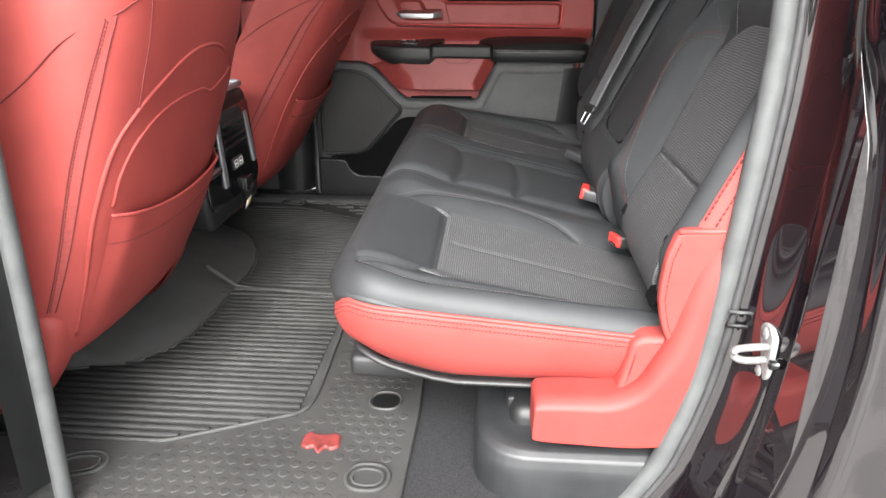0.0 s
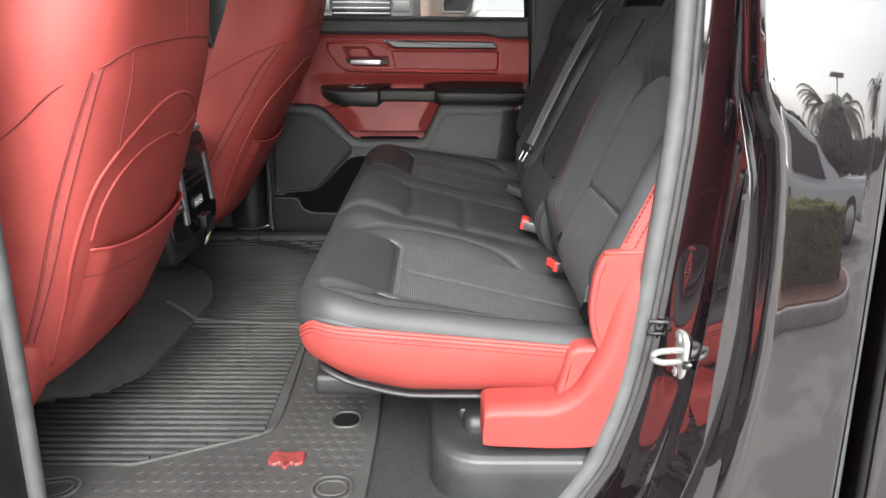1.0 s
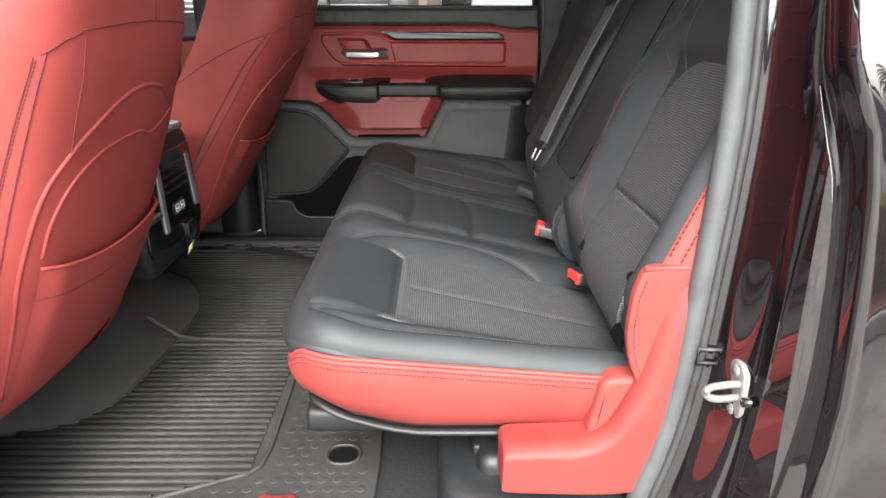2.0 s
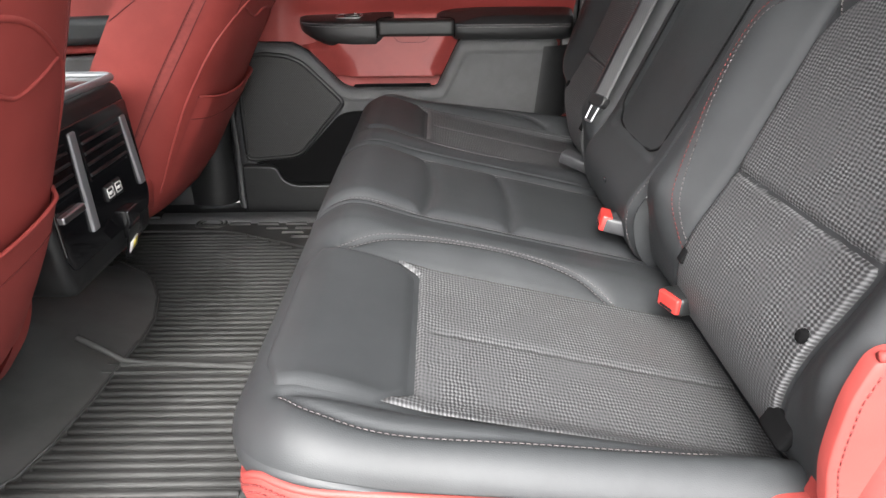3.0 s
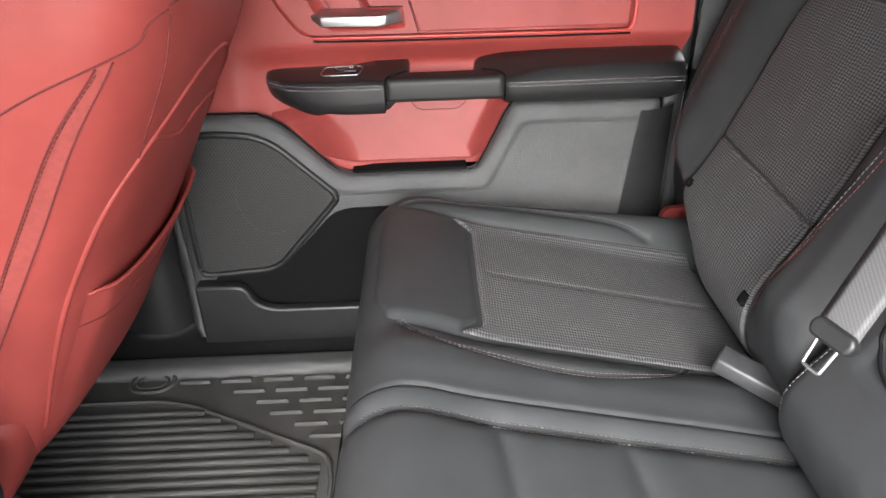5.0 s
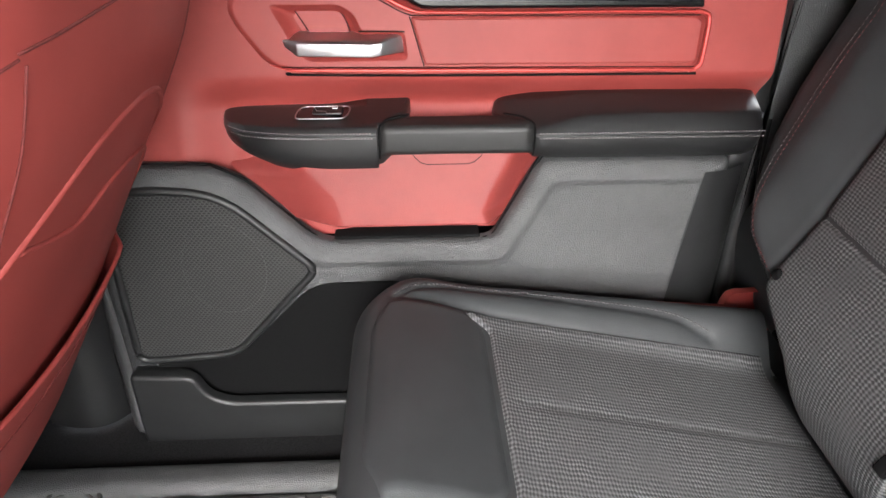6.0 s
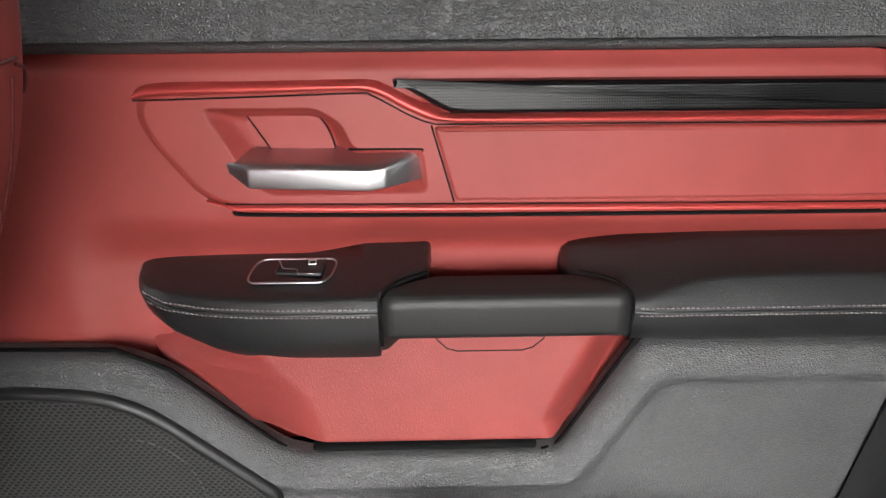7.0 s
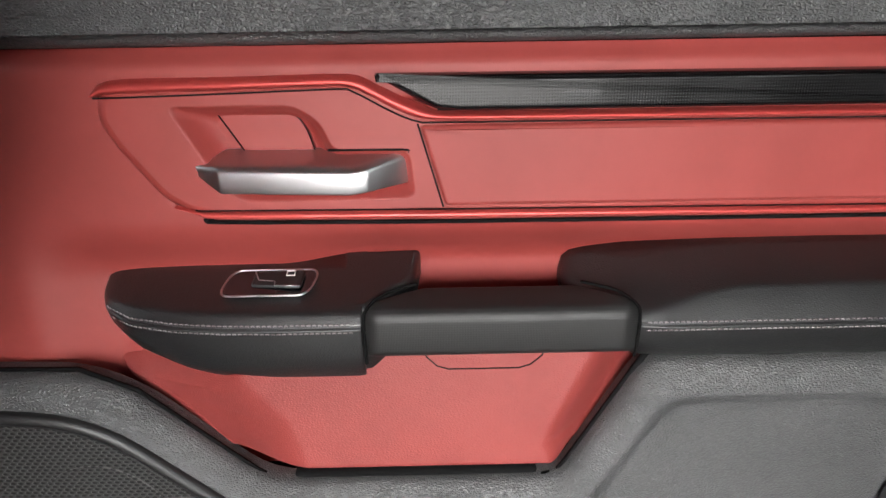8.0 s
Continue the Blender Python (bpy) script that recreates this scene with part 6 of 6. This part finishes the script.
body_side = empty("truck_body", (0.7, 0.0, 0.4))
tagged(body_side, "glossy black painted truck body round the open rear door", "truck")
part("body_side", sheet(jamb_at, len(JAMB_FINE) - 1, 60), paint, body_side, "glossy black painted door opening and side")
def bevel_at(q, z, w):
    """On the broad bevel of the door opening: q runs across it from 0 to 1, w stands proud."""
    row = [i for i, j in enumerate(JAMB_FINE) if 0.054 <= j[0] <= 0.108]
    i = row[0] + q * (row[-1] - row[0])
    a, b = (jamb_at(k / (len(JAMB_FINE) - 1), (z - 0.40) / 1.48) for k in (int(i), int(i) + 1))
    return a.lerp(b, i - int(i)) + Vector((-0.75, -0.65, 0.08)) * (w * (1.0 + 1.6 * q))
pad_edge = [(0.30, 1.265), (0.42, 1.280), (0.62, 1.235), (0.88, 1.160), (0.90, 0.98), (0.80, 0.80), (0.62, 0.60), (0.40, 0.52), (0.34, 0.70), (0.28, 0.98), (0.24, 1.15)]
pad_line = smooth_line([Vector((q * 0.1, z, 0)) for q, z in pad_edge], 4, True)
part("jamb_pad", slab([Vector((p.x, p.y)) for p in pad_line], lambda q, z, w: bevel_at(q * 10, z, w), 0.004, 0.002, 2), paint, body_side, "raised teardrop pressing in the glossy black door jamb")
BED = [Vector(p) for p in rounded([(0.890, 0.12), (0.886, -0.080), (1.60, -0.088), (3.40, -0.080)], [0, 0.012, 0.2, 0], 6)]
part("bed_side", sheet(lambda u, v: Vector((BED[round(u * (len(BED) - 1))].x, BED[round(u * (len(BED) - 1))].y + 0.105 * (0.42 + 0.98 * v - 1.0), 0.42 + 0.98 * v)), len(BED) - 1, 16), paint, body_side, "glossy black load-bed side")
bed_ob = [o for o in body_side.children if o.name.startswith("bed_side")][0]
bed_ob.modifiers.new("thickness", "SOLIDIFY").thickness = 0.05
part("bed_gap_seal", tube([Vector((0.862, -0.030 + 0.105 * (z - 1.0), z)) for z in np.linspace(0.42, 1.40, 12)], 0.013, 8), seal_rubber, body_side)
part("seal_strip", tube([Vector((cut_x(z) - 0.004, 0.104 + 0.35 * (0.105 * (z - 1.0) + 0.06 * smooth_step(z, 1.36, 1.85)), z)) for z in np.linspace(0.42, 1.82, 60)], 0.0155, 10), seal_rubber, body_side, "soft grey rubber door seal")
part("seal_lip", tube([Vector((cut_x(z) + 0.010, 0.092 + 0.35 * (0.105 * (z - 1.0) + 0.06 * smooth_step(z, 1.36, 1.85)), z)) for z in np.linspace(0.42, 1.82, 60)], 0.006, 8), rubber, body_side)
striker = part("door_striker", slab(rounded([(-0.020, -0.030), (-0.004, -0.042), (0.012, -0.040), (0.021, -0.022), (0.021, 0.022), (0.012, 0.040), (-0.004, 0.042), (-0.020, 0.030)], 0.008), lambda a, b, w: Vector((0.6605 - w - 0.12 * a, 0.044 + a, 0.896 + b)), 0.007, 0.003, 3), white_metal, body_side, "pale zinc door striker")
part("striker_loop", tube(smooth_line([(0.659, 0.036, 0.909), (0.636, 0.030, 0.911), (0.616, 0.026, 0.910), (0.610, 0.025, 0.905), (0.614, 0.026, 0.897), (0.630, 0.030, 0.891), (0.659, 0.036, 0.890)], 5), 0.0050, 10), white_metal, striker)
for b in (-0.027, 0.028):
    part("striker_bolt", moved(lathe([(0.0, 0.004), (0.0035, 0.004), (0.0045, 0.0025), (0.007, 0.0035), (0.009, 0.0)], 14), Matrix.Translation((0.6535, 0.044, 0.896 + b)) @ Euler((0, radians(-90), 0)).to_matrix().to_4x4()), white_metal, striker)
part("striker_pin", moved(lathe([(0.0, 0.010), (0.006, 0.010), (0.007, 0.0)], 12), Matrix.Translation((0.664, 0.018, 0.893)) @ Euler((0, radians(-90), 0)).to_matrix().to_4x4()), gloss_black, striker)
clip = part("wiring_clip", tube([(0.618, 0.080, 0.935), (0.644, 0.077, 0.935), (0.642, 0.076, 0.915), (0.616, 0.079, 0.915)], 0.0035, 6, True), black_trim, body_side)
part("rocker_panel", profile_sweep([(x, [(0.06, 0.40), (0.06, 0.578), (0.03, 0.582), (0.0, 0.575), (-0.04, 0.555), (-0.06, 0.50), (-0.07, 0.40)]) for x in (-1.9, -0.5, 0.3, 0.53)]), paint, body_side)
part("roof_skin", sheet(lambda u, v: Vector((-1.1 + 2.2 * u, 0.0 + 1.69 * v, 1.92 + 0.05 * math.sin(math.pi * v) + 0.02 * math.sin(math.pi * u))), 10, 10), paint, body_side)
# near middle pillar with its seals
nb = part("pillar_middle", sheet(lambda u, v: Vector((-0.420 + 0.060 * u + 0.045 * v, 0.02 + 0.05 * math.sin(math.pi * u), 0.45 + 1.42 * v)), 10, 20), black_trim)
tagged(nb, "black middle pillar with a rubber door seal", "pillar", kind="structure")
part("door_seal", tube([Vector((-0.352 + 0.045 * v + 0.012 * math.sin(v * 3), 0.012, 0.45 + 1.42 * v)) for v in np.linspace(0, 1, 24)], 0.013, 8), seal_rubber, nb)

# ---- near rear door, swung open beside its hinge ----
nd = empty("door_2", (-0.42, -0.05, 0.5))
tagged(nd, "open truck rear door seen from its hinge side", "door", kind="structure")
def on_open(s, z, w=0.0):
    """s: metres from the hinge; w: proud towards the opening."""
    d = Vector((-0.42, -0.91, 0)).normalized()
    n = Vector((0.91, -0.42, 0)).normalized()
    return Vector((-0.425, -0.035, 0)) + d * s + n * w + Vector((0, 0, z))
part("door_shell", slab(rounded([(0.0, 0.48), (0.98, 0.48), (1.0, 1.34), (0.0, 1.34)], 0.03), lambda s, z, w: on_open(s, z, w - 0.10), 0.10, 0.02, 3), paint, nd)
part("upper_panel", slab(rounded([(0.02, 1.05), (0.96, 1.05), (0.96, 1.30), (0.02, 1.30)], 0.02), on_open, 0.03, 0.01, 3), red_vinyl, nd, "red vinyl upper panel")
part("lower_panel", slab(rounded([(0.02, 0.52), (0.96, 0.52), (0.96, 1.045), (0.02, 1.045)], 0.02), on_open, 0.05, 0.012, 3), grey_trim, nd)
part("speaker_grille", slab(rounded([(0.03, 0.70), (0.17, 0.70), (0.29, 0.88), (0.17, 1.01), (0.03, 1.01)], 0.03), lambda s, z, w: on_open(s, z, w + 0.049), 0.006, 0.003, 2), grille_mesh, nd)
part("armrest", slab(rounded([(0.20, 1.06), (0.92, 1.06), (0.92, 1.15), (0.24, 1.13)], 0.02), lambda s, z, w: on_open(s, z, w + 0.02), 0.06, 0.02, 4), black_leather, nd)
part("door_seal", tube([on_open(0.004, z, 0.012) for z in np.linspace(0.5, 1.34, 12)], 0.012, 8), rubber, nd)

# ---- what shows of the front: wheel, front doors, far front belt ----
wheel = empty("steering_wheel", (-0.98, 0.42, 1.20))
tagged(wheel, "black leather steering wheel", "steering wheel")
wm = Matrix.Translation((-0.98, 0.42, 1.22)) @ Euler((0, radians(-62), 0)).to_matrix().to_4x4()
part("rim", tube([wm @ Vector((0.19 * math.cos(g), 0.19 * math.sin(g), 0)) for g in (2 * math.pi * k / 40 for k in range(40))], 0.016, 10, True), black_leather, wheel)
part("hub", moved(box((-0.06, -0.07, -0.05), (0.06, 0.07, 0.01), 0.02, 3), wm), black_trim, wheel)
for g in (0.2, math.pi - 0.2, math.pi * 1.5):
    part("spoke", tube([wm @ Vector((0.05 * math.cos(g + math.pi / 2), 0.05 * math.sin(g + math.pi / 2), -0.02)), wm @ Vector((0.18 * math.cos(g + math.pi / 2), 0.18 * math.sin(g + math.pi / 2), 0))], 0.014, 8), black_trim, wheel)
def front_door(y, sign):
    th = empty("front_door", (-1.0, y, 0.5))
    tagged(th, "closed truck front door with red and grey trim", "door", group="front doors")
    f = lambda x, z, w: Vector((x, y - sign * w, z))
    part("door_shell", slab(rounded([(-1.75, 0.48), (-0.48, 0.48), (-0.46, 1.33), (-1.75, 1.25)], 0.02), lambda x, z, w: Vector((x, y + sign * (0.09 - w), z)), 0.08, 0.01, 2), paint, th)
    part("belt_panel", slab(rounded([(-1.74, 1.17), (-0.47, 1.26), (-0.47, 1.345), (-1.74, 1.26)], 0.008), f, 0.03, 0.012, 3), grey_trim, th)
    part("upper_panel", slab(rounded([(-1.74, 0.98), (-0.47, 1.04), (-0.47, 1.258), (-1.74, 1.168)], 0.008), f, 0.02, 0.008, 3), red_vinyl, th, "red vinyl door panel")
    part("lower_panel", slab(rounded([(-1.74, 0.52), (-0.47, 0.52), (-0.47, 1.036), (-1.74, 0.976)], 0.012), f, 0.035, 0.01, 3), grey_trim, th)
    part("armrest", slab(rounded([(-1.35, 1.03), (-0.60, 1.06), (-0.60, 1.13), (-1.35, 1.11)], 0.02), f, 0.07, 0.02, 4), black_leather, th)
    p = part("window_pane", sheet(lambda u, v: Vector((-1.72 + 1.22 * u + 0.5 * v * (1 - u), y + sign * (0.03 - 0.05 * v), 1.26 + 0.07 * u + (0.57 - 0.05 * u) * v)), 3, 3), clear_glass, th)
front_door(1.68, 1)
front_door(0.01, -1)
fb = empty("seat_belt", (-0.62, 1.58, 1.3))
tagged(fb, "front seat belt with its tongue on the middle pillar", "seat belt")
part("webbing", strap(Vector((-0.60, 1.60, 0.80)), Vector((-0.56, 1.60, 1.70)), 0.046, 0.0), black_trim, fb)
part("tongue", moved(box((-0.03, -0.01, -0.03), (0.03, 0.01, 0.03), 0.004), Matrix.Translation((-0.64, 1.585, 1.31))), satin, fb)


# ---- car park round the truck ----
def vehicle(at, turn, coat, label, kind, tall=1.0):
    """A parked pickup or car seen from the front: body, bonnet, cab, glass, grille, lamps, wheels."""
    th = empty(kind, at)
    tagged(th, label, "truck" if kind == "pickup_truck" else "car", group="parked cars")
    m = Matrix.Translation(at) @ Matrix.Rotation(turn, 4, "Z")
    g = 0.45 * tall
    def put(name, bm, material, parent=th, lab=""):
        return part(name, moved(bm, m), material, parent, lab)
    put("body", box((-0.96, 0.05, g), (0.96, 5.2, g + 0.62 * tall), 0.10, 4), coat)
    put("bonnet", box((-0.90, 0.0, g + 0.40 * tall), (0.90, 1.6, g + 0.72 * tall), 0.10, 4), coat)
    cab = bmesh.new()
    rings = []
    for z, y0, y1, w in ((g + 0.60 * tall, 1.45, 4.4, 0.90), (g + 0.95 * tall, 1.95, 4.3, 0.84), (g + 1.25 * tall, 2.35, 4.1, 0.74), (g + 1.30 * tall, 2.60, 3.9, 0.66)):
        rings.append([cab.verts.new(v) for v in ((-w, y0, z), (w, y0, z), (w, y1, z), (-w, y1, z))])
    for a, b in zip(rings, rings[1:]):
        for k in range(4):
            cab.faces.new((a[k], a[(k + 1) % 4], b[(k + 1) % 4], b[k]))
    cab.faces.new(rings[-1])
    bmesh.ops.bevel(cab, geom=cab.edges[:], offset=0.05, segments=3, affect="EDGES", profile=0.5)
    c = put("cab", cab, coat)
    ws_bm = sheet(lambda u, v: Vector(((-0.74 + 0.10 * v) * (1 - 2 * u), 1.60 + 0.76 * v, g + 0.70 * tall + 0.52 * tall * v)), 2, 2)
    put("windscreen", ws_bm, gloss_black, c)
    for s in (-1, 1):
        put("side_window", sheet(lambda u, v: Vector((s * (0.925 - 0.15 * v), 2.05 + 0.3 * v + (1.9 - 0.4 * v) * u, g + 0.68 * tall + 0.48 * tall * v)), 2, 2), gloss_black, c)
    gr = put("grille", box((-0.55, -0.03, g + 0.12 * tall), (0.55, 0.06, g + 0.50 * tall), 0.03, 2), gloss_black)
    for k in range(4):
        put("grille_bar", box((-0.53, -0.045, g + (0.17 + 0.085 * k) * tall), (0.53, -0.02, g + (0.20 + 0.085 * k) * tall), 0.008, 2), satin, gr)
    for s in (-1, 1):
        put("headlamp", box((s * 0.74 - 0.17, -0.02, g + 0.30 * tall), (s * 0.74 + 0.17, 0.10, g + 0.48 * tall), 0.03, 3), white_metal)
    put("bumper", box((-0.97, -0.10, g - 0.10), (0.97, 0.12, g + 0.10 * tall), 0.05, 3), satin if kind == "pickup_truck" else coat)
    for s in (-1, 1):
        for y in (0.95, 4.2):
            w = put("wheel", moved(lathe([(0.0, -0.11), (0.26, -0.11), (0.36, -0.10), (0.38, 0.0), (0.36, 0.10), (0.26, 0.11), (0.0, 0.11)], 24), Matrix.Translation((s * 0.86, y, 0.38)) @ Matrix.Rotation(math.pi / 2, 4, "Y")), rubber)
            put("rim", moved(lathe([(0.0, 0.125), (0.20, 0.125), (0.24, 0.10)], 20), Matrix.Translation((s * 0.86, y, 0.38)) @ Matrix.Rotation(math.pi / 2 * s, 4, "Y")), satin, w)
    return th


for x, y, coat, label, kind, tall in ((-3.6, 12.0, red_paint, "red pickup truck parked nose-in across the lane", "pickup_truck", 1.1), (-1.15, 12.5, silver_paint, "silver pickup truck parked across the lane", "pickup_truck", 1.1),
                                     (1.75, 10.2, white_paint, "white car parked across the lane", "car", 0.85), (4.6, 11.0, white_paint, "white car parked across the lane", "car", 0.85)):
    vehicle((x, y, lot_z(x, y)), 0.0, coat, label, kind, tall)
vehicle((7.6, -9.6, 0.0), radians(100), white_paint, "white car parked beyond the hedge", "car", 0.85)

bld = empty("building", (0, 24, lot_z(0, 24)))
tagged(bld, "rose-beige stucco shop front with columns", "building")
gz = lot_z(0, 24)
part("wall", box((-30, 24.0, gz), (30, 32, gz + 5.5), 0.05), stucco, bld)
part("roof", box((-30.5, 20.5, gz + 3.6), (30.5, 32.4, gz + 4.3), 0.08), concrete, bld)
for x in (-9.0, -5.0, -0.4, 3.2, 7.4, 11.5):
    part("column", moved(lathe([(0.50, 0.0), (0.50, 0.35), (0.42, 0.40), (0.38, 3.3), (0.46, 3.4), (0.50, 3.6)], 20), Matrix.Translation((x, 21.0, gz))), stucco, bld)
    w = part("window", box((x + 0.8, 23.96, gz + 0.5), (x + 2.6, 24.05, gz + 2.8), 0.02), gloss_black, bld)
    part("window_frame", tube([(x + 0.8, 23.94, gz + 0.5), (x + 2.6, 23.94, gz + 0.5), (x + 2.6, 23.94, gz + 2.8), (x + 0.8, 23.94, gz + 2.8)], 0.05, 6, True), white_paint, w)

# planted island with kerb and hedge
isl = rounded([(1.35, -4.35), (4.05, -4.35), (4.6, -5.5), (4.6, -7.1), (1.35, -7.1)], 0.65, 8)
ki = part("kerb", slab(isl, lambda x, y, w: Vector((x, y, w)), 0.15, 0.03, 3), concrete)
tagged(ki, "pale concrete kerb round a planted island", "kerb", kind="structure")
mi = part("planting_bed", slab(inset2(isl, 0.93, (2.85, -5.75)), lambda x, y, w: Vector((x, y, 0.14 + w)), 0.03, 0.02, 2), mulch)
tagged(mi, "reddish-brown mulch bed", "planting bed", kind="structure")
rng = random.Random(5)
def leaves(count, place, size, rng, up=0.3):
    verts, faces = [], []
    for _ in range(count):
        c, n = place(rng)
        t = Vector((rng.uniform(-1, 1), rng.uniform(-1, 1), rng.uniform(-1, 1))).normalized()
        n = (Vector(n) + t * 0.8).normalized()
        a = n.cross(Vector((0, 0, 1)))
        a = a.normalized() if a.length > 1e-3 else Vector((1, 0, 0))
        b = n.cross(a)
        s = size * rng.uniform(0.6, 1.3)
        k = len(verts)
        verts += [c - a * s, c - b * s * 0.45 + n * s * 0.1, c + a * s, c + b * s * 0.45 + n * s * 0.1]
        faces.append((k, k + 1, k + 2, k + 3))
    me = bpy.data.meshes.new("leaves")
    me.from_pydata([tuple(v) for v in verts], [], faces)
    bm = bmesh.new()
    bm.from_mesh(me)
    bpy.data.meshes.remove(me)
    return bm
hedge = empty("hedge", (3.05, -5.7, 0.15))
tagged(hedge, "clipped green hedge on the planted island", "hedge")
def hedge_place(r):
    x, y, z = r.uniform(-1, 1), r.uniform(-1, 1), r.uniform(0, 1)
    k = r.choice((0, 1, 2))
    if k == 0:
        y = r.choice((-1, 1))
    elif k == 1:
        z = 1.0
    else:
        x = r.choice((-1, 1))
    jig = 1 + 0.10 * noise.noise(Vector((x * 3, y * 3, z * 3)))
    return Vector((3.05 + 0.93 * x * jig, -5.7 + 0.50 * y * jig, 0.16 + 0.64 * z * jig)), (x * (k == 2), y * (k == 0), 1.0 * (k == 1) + 0.3)
part("foliage", leaves(14000, hedge_place, 0.045, rng), leaf, hedge, smooth=False)
part("branches", box((2.20, -6.1, 0.16), (3.90, -5.3, 0.70), 0.15, 3), palm_leaf, hedge)
def palm(at, height, spread, label, girth=0.34):
    th = empty("palm_tree", at)
    tagged(th, label, "palm tree", group="palms")
    o = Vector(at)
    part("trunk", tube([o + Vector((0.02 * math.sin(k * 2.0), 0, height * k / 14)) for k in range(15)], lambda t: girth * (1.0 - 0.15 * t + 0.06 * math.sin(t * 60)), 14), bark, th)
    r = random.Random(int(at[0] * 10))
    top = o + Vector((0, 0, height))
    def frond(bm, a, lift, size, droop, lean):
        rib = [top + Vector((math.cos(a), math.sin(a), 0)) * (girth * 0.5 + size * t) + Vector((0, 0, lean + size * (lift * t - droop * t * t))) for t in np.linspace(0, 1, 9)]
        tube(rib, lambda t: 0.02 * (1 - 0.8 * t), 4, bm=bm)
        side = Vector((-math.sin(a), math.cos(a), 0))
        for i in range(1, 9):
            d = (rib[i] - rib[i - 1]).normalized()
            for s in (-1, 1):
                for q in (0.0, 0.35, 0.7):
                    p = rib[i - 1].lerp(rib[i], q)
                    tip = p + (side * s * 0.8 + d * 0.5 + Vector((0, 0, -0.25))) * size * r.uniform(0.2, 0.32)
                    bm.faces.new([bm.verts.new(p - d * 0.025), bm.verts.new(p + d * 0.025), bm.verts.new(tip)])
    bm = bmesh.new()
    for k in range(34):
        frond(bm, k * 2.4, r.uniform(-0.2, 1.2), spread * r.uniform(0.8, 1.1), 0.9, 0.0)
    part("crown", bm, palm_leaf, th, smooth=False)
    bm = bmesh.new()
    for k in range(30):
        frond(bm, k * 2.4 + 0.5, r.uniform(-1.2, -0.5), spread * 0.42, 0.4, -0.12)
    part("dead_fronds", bm, bark, th, "brown hanging dead fronds", smooth=False)
palm((6.4, -10.2, 0.0), 2.0, 1.0, "short palm tree with a shaggy trunk", 0.60)
palm((24.0, -30.0, 0.0), 4.6, 1.9, "tall palm tree beyond the car park")
for x, y in ((13.0, -22.0), (20.0, -24.0), (9.0, -34.0)):
    lp = empty("lamp_post", (x, y, 0))
    tagged(lp, "slim grey car-park lamp post", "lamp post", group="lamp posts")
    part("pole", tube([(x, y, 0), (x, y, 2), (x, y, 4.0)], lambda t: 0.09 - 0.03 * t, 10), satin, lp)
    part("lamp_head", box((x - 0.5, y - 0.15, 3.95), (x + 0.5, y + 0.15, 4.1), 0.03), gloss_black, lp)
far_wood = part("backdrop", leaves(9000, lambda r: (lambda a, z: (Vector((70 * math.cos(a), 70 * math.sin(a), 0.2 + z * (3.0 + 2.5 * noise.noise(Vector((a * 9, 0, 0)))))), (-math.cos(a), -math.sin(a), 0.2)))(r.uniform(math.pi * 1.05, math.pi * 1.95), r.random()), 0.9, rng), palm_leaf, smooth=False)
tagged(far_wood, "distant line of dark trees beyond the car park", "trees", kind="stuff")
